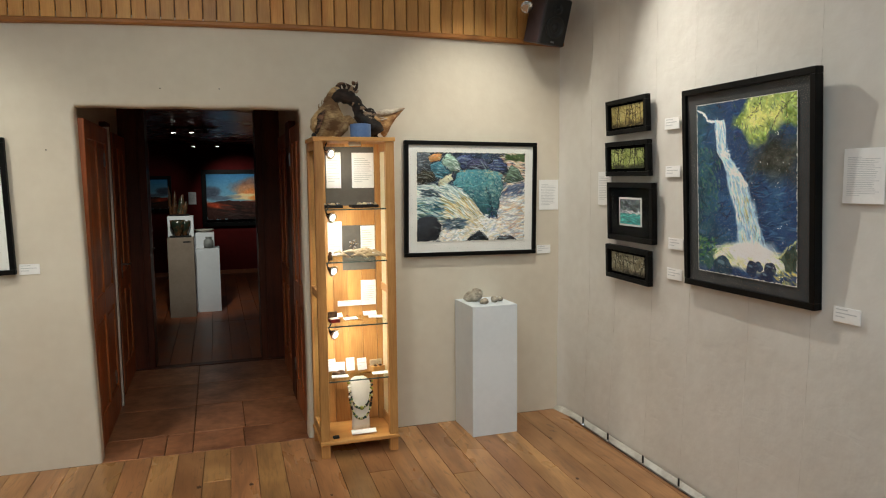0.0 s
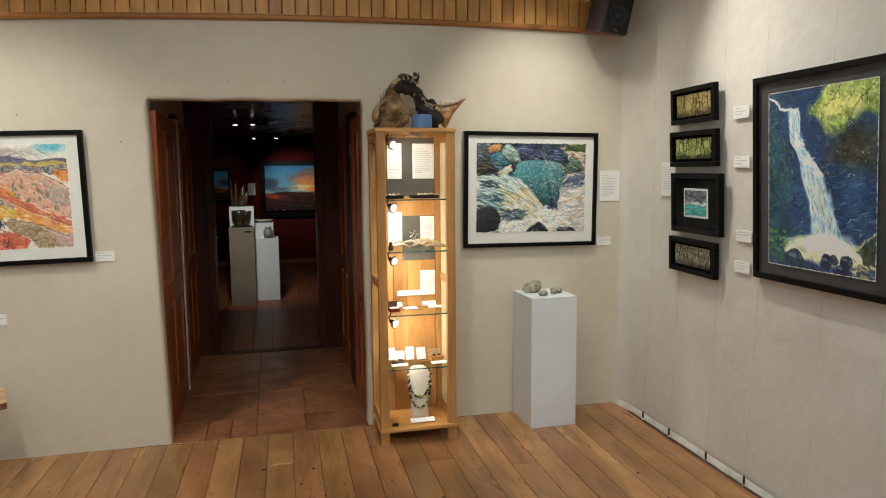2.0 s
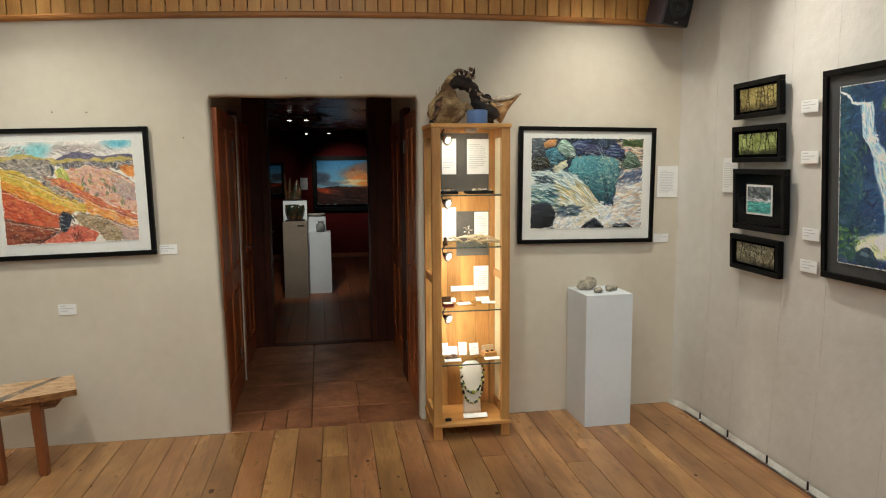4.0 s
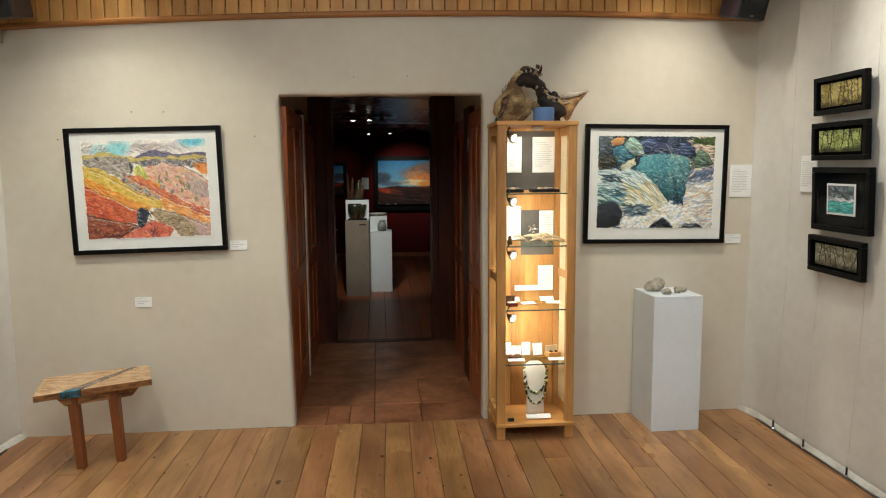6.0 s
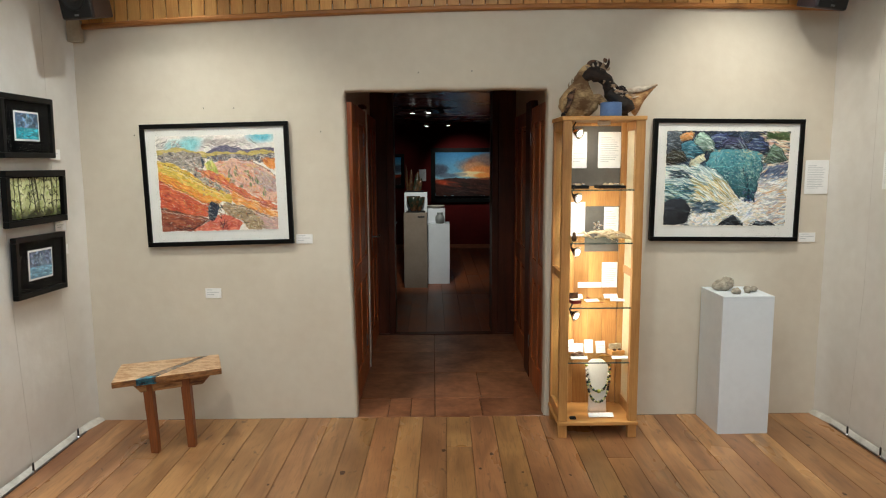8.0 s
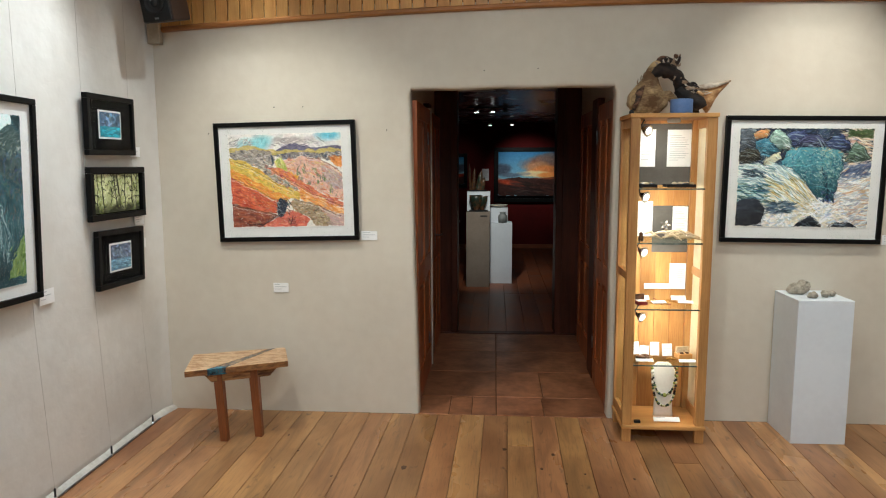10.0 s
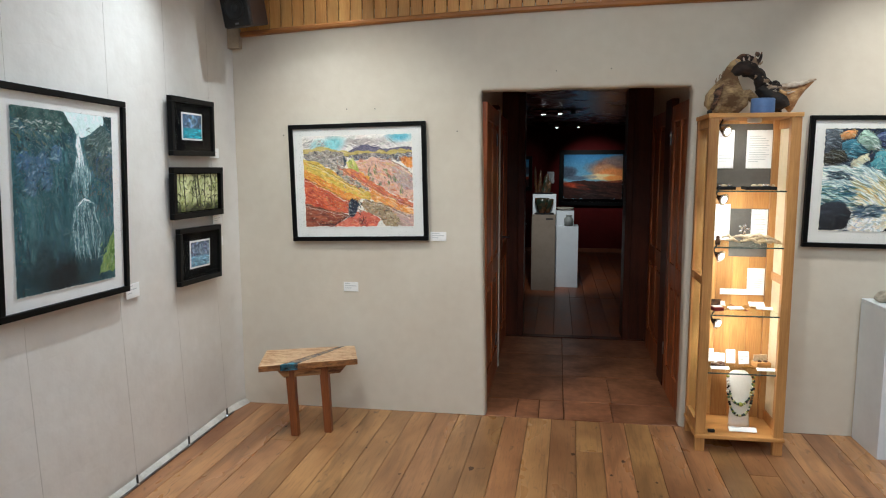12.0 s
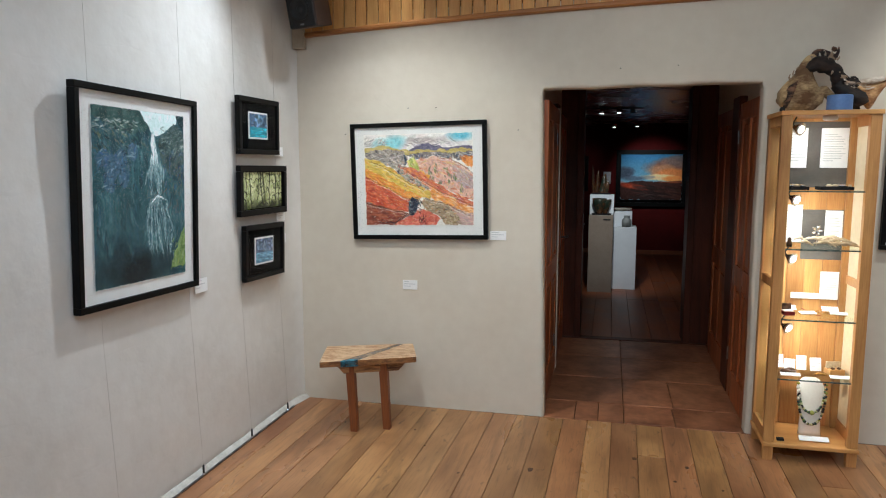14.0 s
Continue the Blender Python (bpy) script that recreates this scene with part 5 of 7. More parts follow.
def art_sea(seed, sky_col, sea_col, ray):
    c = Canvas(80, 56, sky_col, seed)
    c.dabs(160, (0, 0, 1, 0.55), [sky_col, tuple(q * 0.6 for q in sky_col), tuple(min(255, q * 1.5 + 20) for q in sky_col)], 0.18, 0.07, 0.1, 0.5, 0.6, 10)
    c.wash((c.v > 0.58) * 1.0, sea_col, 0.9, 12)
    c.dabs(120, (0, 0.6, 1, 1), [sea_col, tuple(min(255, q * 1.4 + 20) for q in sea_col), tuple(q * 0.7 for q in sea_col)], 0.2, 0.03, 0.0, 0.08, 0.6, 8)
    if ray:
        for k in range(5):
            c.line([(0.50, 0.1), (0.34 + 0.09 * k, 0.75)], 0.03, (206, 220, 226), 0.12)
    else:
        c.dabs(26, (0.0, 0.45, 1, 0.56), [(226, 226, 226), (196, 200, 204)], 0.16, 0.05, 0.0, 0.2, 0.7)
    return c.smear(0.008, 0.004, 1.05)


def art_sunset():
    """Blue evening sky, a lit bank of cloud, and dark moorland with one glowing slope."""
    c = Canvas(260, 190, (58, 122, 168), 21)
    c.wash(c.v * 1.4, (140, 178, 186), 0.9, 6)
    soft = 0.22 * c.cloud(6) + 0.12 * c.cloud(13)

    def puff(x, y, rx, ry, col, alpha):
        c.wash(np.clip(2.6 * (1 - np.hypot((c.u - x) / rx, (c.v - y) / ry)) + soft + 0.10 * c.cloud(30), 0, 1), col, alpha, 8)
    for q in ((0.86, 0.30, 0.50, 0.26, (140, 96, 78), 0.95), (0.98, 0.14, 0.30, 0.16, (128, 108, 100), 0.8), (0.70, 0.36, 0.30, 0.16, (196, 140, 96), 0.8), (0.90, 0.42, 0.34, 0.14, (222, 136, 70), 0.9),
              (0.62, 0.50, 0.34, 0.08, (238, 206, 150), 0.95), (0.92, 0.53, 0.26, 0.07, (240, 150, 70), 0.9), (0.05, 0.40, 0.20, 0.16, (66, 74, 88), 0.9), (0.22, 0.53, 0.22, 0.06, (84, 96, 112), 0.8), (0.44, 0.50, 0.14, 0.05, (110, 120, 130), 0.6)):
        puff(*q)
    c.poly([(0, 0.64), (0.16, 0.60), (0.34, 0.575), (0.55, 0.60), (0.8, 0.585), (1, 0.57), (1, 1), (0, 1)], (58, 30, 22), 1, 0.006, 6)
    c.wash(np.clip(1.5 * (1 - np.hypot((c.u - 0.18) / 0.34, (c.v - 0.70 - 0.25 * (c.u - 0.18)) / 0.085)) + 0.25 * c.cloud(9), 0, 1), (186, 70, 34), 0.9, 14)
    c.wash(np.clip(1.3 * (1 - np.hypot((c.u - 0.85) / 0.3, (c.v - 0.60) / 0.03)) + 0.2 * c.cloud(9), 0, 1), (150, 70, 36), 0.8, 10)
    c.dabs(50, (0.25, 0.68, 1, 0.98), [(40, 24, 20), (28, 18, 16), (74, 42, 30), (22, 16, 16)], 0.28, 0.04, 0.12, 0.12, 0.5, 5)
    c.dabs(14, (0.30, 0.84, 0.75, 0.95), [(84, 66, 60), (66, 50, 46)], 0.16, 0.02, 0.1, 0.15, 0.45, 5)
    return c.smear(0.006, 0.003, 1.05)


# ---- pictures on the walls ----
framed_picture(north(-0.818, 1.495, -0.005, -1.2), 0.890, 0.742, 0.027, 0.034, M_WHITEMAT, 0.715, 0.580, art_hillside(),
               "black-framed painting of a red and yellow hillside, hung slightly askew", "bright loose painting of autumn hills", (0.0, 0.008))
framed_picture(north(2.298, 1.502, -0.005, 0.65), 0.924, 0.748, 0.026, 0.034, M_WHITEMAT, 0.762, 0.582, art_boulders(),
               "black-framed painting of a blue boulder in a rushing stream", "painting of wet boulders and white water", (0.0, 0.012))
framed_picture(east(-1.790, 1.576, XR - 0.026, 2.8), 0.812, 0.962, 0.028, 0.040, M_GREYMAT, 0.615, 0.800, art_waterfall_blue(),
               "large black-framed waterfall painting in a grey mount, hung on wires", "painting of a pale waterfall in a blue gorge", (0.0, 0.0))
framed_picture(west(-1.625, 1.462, XL + 0.020, 1.2, 1.2), 0.812, 0.914, 0.027, 0.036, M_WHITEMAT, 0.618, 0.752, art_waterfall_dark(),
               "large black-framed waterfall painting in a white mount, hung on wires", "painting of a thin waterfall down dark cliffs", (0.0, 0.0))
WOODLAND = "small black-framed woodland painting hung on wires"
framed_picture(east(-0.837, 1.985, XR - 0.026, 2.5, -0.6), 0.412, 0.200, 0.026, 0.032, M_BLACKMAT, 0.318, 0.122,
               art_trees(31, (168, 156, 104), [(156, 140, 78), (196, 186, 130), (112, 98, 50), (206, 200, 160)], (52, 42, 22), 8), WOODLAND, "painting of ochre trees", pane=False)
framed_picture(east(-0.850, 1.742, XR - 0.026, 2.5, 0.0), 0.435, 0.200, 0.026, 0.032, M_BLACKMAT, 0.332, 0.113,
               art_trees(33, (168, 178, 118), [(130, 144, 66), (190, 198, 130), (84, 98, 40), (214, 218, 180)], (32, 32, 20), 8), WOODLAND, "painting of green trees", pane=False)
framed_picture(east(-0.892, 1.436, XR - 0.026, 2.2, 0.3), 0.455, 0.338, 0.028, 0.034, M_BLACKMAT, 0.204, 0.142,
               art_sea(35, (84, 92, 96), (70, 150, 146), False), "small black-framed seascape in a black mount, hung on wires", "small painting of a green sea under dark cloud", (-0.002, 0.002), border=0.011)
framed_picture(east(-0.872, 1.135, XR - 0.026, 2.5, 0.9), 0.440, 0.198, 0.026, 0.032, M_BLACKMAT, 0.336, 0.116,
               art_trees(37, (140, 136, 116), [(120, 112, 86), (166, 166, 150), (84, 76, 56), (206, 210, 200)], (32, 28, 22), 6), WOODLAND, "painting of bare grey trees", pane=False)
framed_picture(west(-0.543, 1.822, XL + 0.020, 0.8), 0.476, 0.324, 0.028, 0.030, M_BLACKMAT, 0.206, 0.134,
               art_sea(41, (80, 104, 130), (50, 150, 168), True), "small black-framed seascape in a black mount, hung on wires", "small painting of light rays over a blue sea", (-0.004, 0.004), border=0.010)
framed_picture(west(-0.510, 1.450, XL + 0.020, 0.8, 0.5), 0.570, 0.290, 0.034, 0.030, M_BLACKMAT, 0.462, 0.212,
               art_trees(43, (196, 200, 160), [(136, 148, 74), (200, 204, 164), (104, 114, 54), (226, 226, 206)], (36, 38, 22), 8), WOODLAND, "painting of green mossy trees", pane=False)
framed_picture(west(-0.520, 1.086, XL + 0.020, 0.8, 1.5), 0.482, 0.324, 0.028, 0.030, M_BLACKMAT, 0.212, 0.142,
               art_sea(45, (96, 110, 132), (110, 150, 176), True), "small black-framed seascape in a black mount, hung on wires", "small painting of light rays over a grey sea", (0.0, 0.004), border=0.010)
framed_picture(pose(1.06, 8.485, 1.34), 1.19, 0.99, 0.07, 0.04, M_BLACKMAT, 1.03, 0.79, art_sunset(),
               "black-framed sunset landscape under a spotlight on the red wall", "painting of a blue and orange evening sky", (0.0, 0.02), "far room pictures", pane=False)
framed_picture(pose(-0.50, 8.485, 1.42), 0.96, 0.62, 0.05, 0.04, M_BLACKMAT, 0.84, 0.50, art_sunset()[:, ::-1].copy(),
               "black-framed landscape on the dark red wall", "painting of an evening sky over dark land", (0.0, 0.0), "far room pictures", pane=False)

SHEET = "white printed information sheet on the wall"
for k, (x, z, w, h, n) in enumerate(((-0.305, 1.157, 0.102, 0.058, 3), (-0.882, 0.820, 0.098, 0.062, 3), (2.831, 1.146, 0.104, 0.058, 3))):
    card(north(x, z), w, h, n, seed=k)
card(north(2.868, 1.520), 0.146, 0.206, 14, "information_sheet", SHEET, 7)
for k, (y, z) in enumerate(((-1.213, 1.912), (-1.230, 1.662), (-1.269, 1.284), (-1.264, 1.124), (-2.322, 1.097))):
    card(east(y, z), 0.122, 0.060, 3, seed=20 + k)
card(east(-2.365, 1.630), 0.175, 0.206, 22, "information_sheet", SHEET, 8)
card(east(-0.560, 1.568), 0.150, 0.204, 14, "information_sheet", SHEET, 9)
for k, (y, z) in enumerate(((-1.164, 0.984), (-0.255, 1.680), (-0.250, 1.272), (-0.245, 1.130))):
    card(west(y, z), 0.112, 0.072 if k == 0 else 0.058, 3, seed=30 + k)
card(pose(0.31, 8.49, 1.345), 0.127, 0.213, 10, "information_sheet", SHEET, 11)

# old nails and screw holes in the plaster
for x, z in ((-0.187, 1.811), (-1.313, 1.795), (-0.707, 1.955), (-0.889, 1.955), (0.411, 2.161), (0.733, 2.169), (1.757, 0.60)):
    bm = lathe([(0.0035, 0.0), (0.0035, 0.004), (0.0015, 0.006)], 8)
    bm.transform(Matrix.Rotation(radians(90), 4, "X"))
    solid("nail", bm, M_CLIP, "small dark nail head in the plaster wall", "nail", pose(x, -0.0005, z), "nails in the wall")


# ---- lit display cabinet ----
M_CREAM = mat("cream_lit_side", srgb(232, 218, 186), 0.55, other=srgb(220, 204, 168), scale=5, fine=40)
M_GREYBOARD = mat("grey_display_board", srgb(104, 98, 92), 0.85, other=srgb(92, 88, 82), scale=8, fine=120)
M_TRAY = mat("black_velvet_tray", srgb(26, 25, 26), 0.9, other=srgb(18, 18, 18), scale=30)
M_BULB = glow("lamp_face", (1.0, 0.93, 0.80, 1), 5.0)
M_PUCK = mat("white_plastic", srgb(226, 220, 210), 0.4, other=srgb(214, 208, 198), scale=8)
CX0, CX1, CY0, CY1, CZ = 1.222, 1.686, -0.372, -0.035, 1.877
SHELVES = (1.467, 1.162, 0.785, 0.458)


def cabinet():
    c = thing("display_cabinet", "tall narrow pine display cabinet with lit glass shelves", "cabinet")
    w = 0.052
    for x in (CX0, CX1 - w):
        for y in (CY0, CY1 - 0.040):
            part("post", box(x, y, 0.104, x + w, y + 0.040, CZ - 0.024, 0.003, 2), M_CAB, c)
            part("leg", box(x, y + 0.002, 0.0, x + w, y + 0.040, 0.080, 0.003, 2), M_CAB, c)
    part("top_board", box(CX0 - 0.006, CY0 - 0.008, CZ - 0.0235, CX1 + 0.006, CY1 + 0.005, CZ, 0.004, 2), M_CABX, c)
    part("base_board", box(CX0 - 0.006, CY0 - 0.012, 0.0805, CX1 + 0.006, CY1, 0.1035, 0.005, 2), M_CABX, c)
    # back of upright boards, a little uneven in tone
    n = 4
    for k in range(n):
        a = CX0 + w + (CX1 - CX0 - 2 * w) * k / n
        b = CX0 + w + (CX1 - CX0 - 2 * w) * (k + 1) / n
        part("back_board", box(a + 0.0006, CY1 - 0.016, 0.104, b - 0.0006, CY1 - 0.004, CZ - 0.024, 0.0015, 1), M_CAB, c)
    for side, x in (("left", CX0), ("right", CX1 - 0.030)):
        for z0, z1 in ((0.104, 0.165), (0.945, 0.992), (CZ - 0.075, CZ - 0.0245)):
            part("side_rail", box(x + 0.004, CY0 + 0.0405, z0, x + 0.028, CY1 - 0.0405, z1, 0.002, 1), M_CAB, c)
        for z0, z1 in ((0.1655, 0.9445), (0.9925, CZ - 0.0755)):
            if side == "right":
                # solid cream colour stands in for the lamp-lit wall behind a glass side
                part("side_panel", box(x + 0.012, CY0 + 0.0405, z0, x + 0.020, CY1 - 0.0405, z1), M_CREAM, c, "pale panel in place of glass with the lit wall behind")
            else:
                pane = part("side_pane", box(x + 0.014, CY0 + 0.0405, z0, x + 0.018, CY1 - 0.0405, z1), M_SHELF, c, "clear glass side")
                pane.visible_shadow = False
    for z in SHELVES:
        s = part("glass_shelf", box(CX0 + 0.034, CY0 + 0.014, z - 0.007, CX1 - 0.034, CY1 - 0.018, z), M_SHELF, c, "clear glass shelf")
        s.visible_shadow = False
        part("shelf_edge", box(CX0 + 0.054, CY0 + 0.010, z - 0.0072, CX1 - 0.034, CY0 + 0.0138, z + 0.0002), M_EDGE, s, "dark polished glass edge")
    # grey boards pinned inside
    part("display_board", box(1.330, CY1 - 0.021, 1.475, 1.632, CY1 - 0.0165, 1.835), M_GREYBOARD, c, "grey pin board")
    part("display_board", box(1.425, CY1 - 0.021, 1.072, 1.636, CY1 - 0.0165, 1.352), M_GREYBOARD, c, "grey pin board")
    for k, z in enumerate((1.783, 1.416, 1.103, 0.727)):
        m = pose(1.327, -0.318, z, 0, 0, 0) @ look((0, 0, 0), (0.55, -0.72, -0.30))
        lamp = part("lamp_shell", lathe([(0.010, 0.045), (0.016, 0.030), (0.030, 0.006), (0.033, 0.0), (0.030, -0.001)], 20), M_CHROME, c, "small chrome reflector lamp", True)
        lamp.matrix_local = m
        part("lamp_face", lathe([(0.020, -0.0035), (0.020, -0.0015)], 20), M_BULB, lamp, "glowing lamp face")
        part("lamp_arm", tube([(0, 0, 0.044), (0.006, 0.018, 0.055), (0.0, 0.052, 0.050)], 0.004, 8), M_CLIP, lamp, "black lamp arm", True)
    part("puck_lamp", lathe([(0.032, -0.022), (0.036, -0.019), (0.036, -0.002), (0.034, 0.0)], 24, (1.475, -0.27, CZ - 0.0240)), M_PUCK, c, "white round lamp under the top", True)
    return c


cabinet()
solid("cable_clip", lathe([(0.006, 0.0), (0.013, 0.004), (0.014, 0.014), (0.008, 0.022), (0.003, 0.024)], 14), M_CLIP, "small black cable clip on the cabinet top", "clip", pose(1.235, -0.30, CZ), smooth=True)


def sheet(x0, z0, x1, z1, y, lines, seed, lean=0):
    card(pose((x0 + x1) / 2, y, (z0 + z1) / 2, lean, 0, 0), x1 - x0, z1 - z0, lines, "paper_sheet", "white printed sheet pinned inside the cabinet", seed, "cabinet sheets")


BY = CY1 - 0.023
sheet(1.336, 1.583, 1.426, 1.802, BY, 10, 51)
sheet(1.494, 1.583, 1.632, 1.800, BY, 12, 52)
sheet(1.336, 1.167, 1.424, 1.378, CY1 - 0.018, 10, 53)
sheet(1.540, 1.166, 1.630, 1.348, BY, 9, 54)
sheet(1.536, 0.846, 1.632, 1.004, CY1 - 0.018, 9, 55)
sheet(1.388, 0.846, 1.534, 0.880, CY1 - 0.018, 1, 56)

M_RED_BOX = mat("red_leatherette", srgb(140, 30, 24), 0.5, other=srgb(110, 22, 18), scale=30)
M_GOLD = mat("aged_gold", srgb(196, 150, 80), 0.32, 1.0, other=srgb(150, 104, 50), scale=40)
M_BONE = mat("bleached_driftwood", srgb(222, 206, 176), 0.75, other=srgb(180, 158, 124), scale=14, fine=80, bump=0.3, bump_scale=70)
M_SHELL = mat("brown_shell", srgb(96, 64, 36), 0.3, other=srgb(50, 30, 18), scale=40)
M_BUST = mat("white_leatherette", srgb(236, 230, 218), 0.5, other=srgb(226, 218, 204), scale=12, fine=100, bump=0.05)


def bead_material():
    m = bpy.data.materials.new("mixed_beads")
    m.use_nodes = True
    N, L = m.node_tree.nodes, m.node_tree.links
    bs = N["Principled BSDF"]
    bs.inputs["Roughness"].default_value = 0.18
    g = N.new("ShaderNodeNewGeometry")
    r = N.new("ShaderNodeValToRGB")
    r.color_ramp.interpolation = "CONSTANT"
    cols = [(0.0, srgb(24, 26, 26)), (0.34, srgb(96, 120, 84)), (0.5, srgb(206, 200, 150)), (0.62, srgb(40, 60, 60)), (0.76, srgb(150, 150, 70)), (0.88, srgb(226, 222, 206))]
    while len(r.color_ramp.elements) < len(cols):
        r.color_ramp.elements.new(0.5)
    for e, (p, c) in zip(r.color_ramp.elements, cols):
        e.position, e.color = p, c
    L.new(g.outputs["Random Per Island"], r.inputs[0])
    L.new(r.outputs[0], bs.inputs["Base Color"])
    return m


M_BEADS = bead_material()


def bust():
    """A white neck form with two strands of beads."""
    t = thing("necklace_stand", "white necklace stand with two strands of dark and green beads", "necklace stand", pose(1.490, -0.205, 0.1036))
    bm = bmesh.new()
    rows = []
    for z, hw, y, th in ((0.0, 0.058, 0.0, 0.05), (0.02, 0.056, 0.0, 0.05), (0.10, 0.052, 0.006, 0.04), (0.16, 0.060, 0.012, 0.035), (0.22, 0.070, 0.018, 0.030), (0.272, 0.070, 0.026, 0.026), (0.296, 0.058, 0.032, 0.024), (0.310, 0.044, 0.036, 0.020), (0.318, 0.030, 0.040, 0.012)):
        ring = []
        for k in range(20):
            a = 2 * math.pi * k / 20
            sx, sy = math.copysign(abs(math.cos(a)) ** 0.6, math.cos(a)), math.copysign(abs(math.sin(a)) ** 0.7, math.sin(a))
            ring.append(bm.verts.new((hw * sx, y + th * 0.5 * sy, z)))
        rows.append(ring)
    for a, b in zip(rows, rows[1:]):
        for k in range(20):
            bm.faces.new((a[k], a[(k + 1) % 20], b[(k + 1) % 20], b[k]))
    bm.faces.new(rows[0][::-1])
    bm.faces.new(rows[-1])
    part("neck_form", bm, M_BUST, t, "white neck form", True)
    for depth, wide, n, seed in ((0.160, 0.066, 34, 1), (0.225, 0.072, 42, 2)):
        rnd = random.Random(seed)
        bm = bmesh.new()
        for k in range(n):
            f = -1 + 2 * k / (n - 1)
            x = wide * math.sin(f * math.pi / 2) * (1.0 if abs(f) > 0.5 else 1.0)
            z = 0.292 - depth * (1 - abs(f) ** 2.2)
            y = -0.022 + 0.026 * (z / 0.29) - 0.008
            s = rnd.uniform(0.0062, 0.0098) * (1.5 if k == n // 2 else 1)
            bmesh.ops.create_icosphere(bm, subdivisions=1, radius=s, matrix=Matrix.Translation((x, y, z)))
        ob = part("bead_strand", bm, M_BEADS, t, "strand of dark, green and cream beads", True)
        ob["kind"] = "stuff"
    return t


bust()
card(pose(1.486, -0.315, 0.1040 + 0.016, -60, 0, 0), 0.15, 0.034, 1, "price_card", "white price card in front of the necklace stand", 60, "price cards")
solid("black_box", box(-0.018, -0.012, 0, 0.018, 0.012, 0.014, 0.002), M_TRAY, "small black box on the cabinet base", "box", pose(1.315, -0.33, 0.1036))

# top shelf: two velvet trays with small pale pieces
for x, w in ((1.345, 0.11), (1.535, 0.16)):
    t = thing("jewellery_tray", "black velvet tray with small silver pieces", "tray", pose(x, -0.20, SHELVES[0] + 0.0005), "jewellery trays")
    part("tray", box(-w / 2, -0.06, 0, w / 2, 0.06, 0.018, 0.003), M_TRAY, t)
    rnd = random.Random(int(x * 100))
    for k in range(6):
        px, py, s = rnd.uniform(-w * 0.4, w * 0.4), rnd.uniform(-0.045, 0.04), rnd.uniform(0.008, 0.016)
        part("silver_piece", lathe([(s, 0.0), (s * 1.1, 0.004), (s * 0.7, 0.010), (s * 0.3, 0.012)], 10, (px, py, 0.0182)), M_CHROME if k % 2 else M_BONE, t, "", True)


def twig_heap():
    """Bleached twigs with a small silver flower, on the second shelf."""
    t = thing("driftwood_display", "bleached twigs with a small silver flower on a glass shelf", "jewellery display", pose(1.45, -0.20, SHELVES[1] + 0.0005))
    rnd = random.Random(5)
    for k in range(13):
        x, y, a, ln = rnd.uniform(-0.12, 0.08), rnd.uniform(-0.07, 0.05), rnd.uniform(-0.5, 0.5), rnd.uniform(0.07, 0.15)
        z = 0.012 + 0.003 * k
        p = [(x, y, z), (x + ln * 0.5, y + a * ln * 0.5, z + rnd.uniform(0.0, 0.018)), (x + ln, y + a * ln, max(0.009, z - 0.02))]
        part("twig", tube(p, [0.004, 0.010, 0.003], 7), M_BONE, t, "", True)
    for k in range(5):
        a = 2 * math.pi * k / 5
        part("petal", tube([(0.02, 0.02, 0.07), (0.02 + 0.018 * math.cos(a), 0.015, 0.085 + 0.018 * math.sin(a)), (0.02 + 0.030 * math.cos(a), 0.01, 0.085 + 0.028 * math.sin(a))], [0.003, 0.009, 0.003], 6), M_CHROME, t, "silver petal", True)
    part("stem", tube([(0.02, 0.02, 0.0), (0.02, 0.02, 0.08)], 0.003, 6), M_CHROME, t, "silver stem")
    solid("dark_figure", lathe([(0.014, 0), (0.016, 0.02), (0.009, 0.034), (0.011, 0.044), (0.004, 0.052)], 12), M_SHELL, "small dark carved ornament on a glass shelf", "ornament", pose(1.315, -0.27, SHELVES[1] + 0.0005), smooth=True)


twig_heap()


def ring_box(m):
    t = thing("ring_box", "open red leatherette ring box", "box", m)
    part("box_base", box(-0.03, -0.025, 0, 0.03, 0.025, 0.022, 0.003), M_RED_BOX, t)
    part("lid", box(-0.03, 0.0255, 0.012, 0.03, 0.033, 0.060, 0.003), M_SHELL, t, "dark raised lid")
    part("lining", box(-0.026, -0.021, 0.0222, 0.026, 0.021, 0.026, 0.001), M_BUST, t, "cream lining")


ring_box(pose(1.335, -0.24, SHELVES[2] + 0.0005, 0, 0, 10))
for k, (x, y, ry) in enumerate(((1.36, -0.13, 0), (1.575, -0.13, 0), (1.43, -0.26, 14), (1.585, -0.25, -8))):
    card(pose(x, y, SHELVES[2] + 0.020, -55 if k < 2 else -78, 0, ry), 0.085, 0.036, 2, "price_card", "white price card lying on a glass shelf", 70 + k, "price cards")
rnd = random.Random(8)
for k in range(7):
    x, y = 1.41 + 0.033 * k, -0.19 + rnd.uniform(-0.05, 0.05)
    r = rnd.uniform(0.012, 0.020)
    pts = [(r * math.cos(a), r * math.sin(a), 0.004 + 0.004 * math.sin(2 * a)) for a in np.linspace(0, 2 * math.pi, 15)]
    solid("bangle", tube(pts, 0.0028, 6), M_GOLD, "thin gold bangle on a glass shelf", "bangle", pose(x, y, SHELVES[2] + 0.0030), "bangles", smooth=True)
solid("pendant_cord", tube([(-0.04, 0.0, 0.030), (-0.01, -0.02, 0.014), (0.03, -0.05, 0.004), (0.05, -0.055, 0.003)], 0.0022, 6), M_RED_BOX, "thin red cord across a glass shelf", "cord", pose(1.455, -0.19, SHELVES[2] + 0.0005), smooth=True)

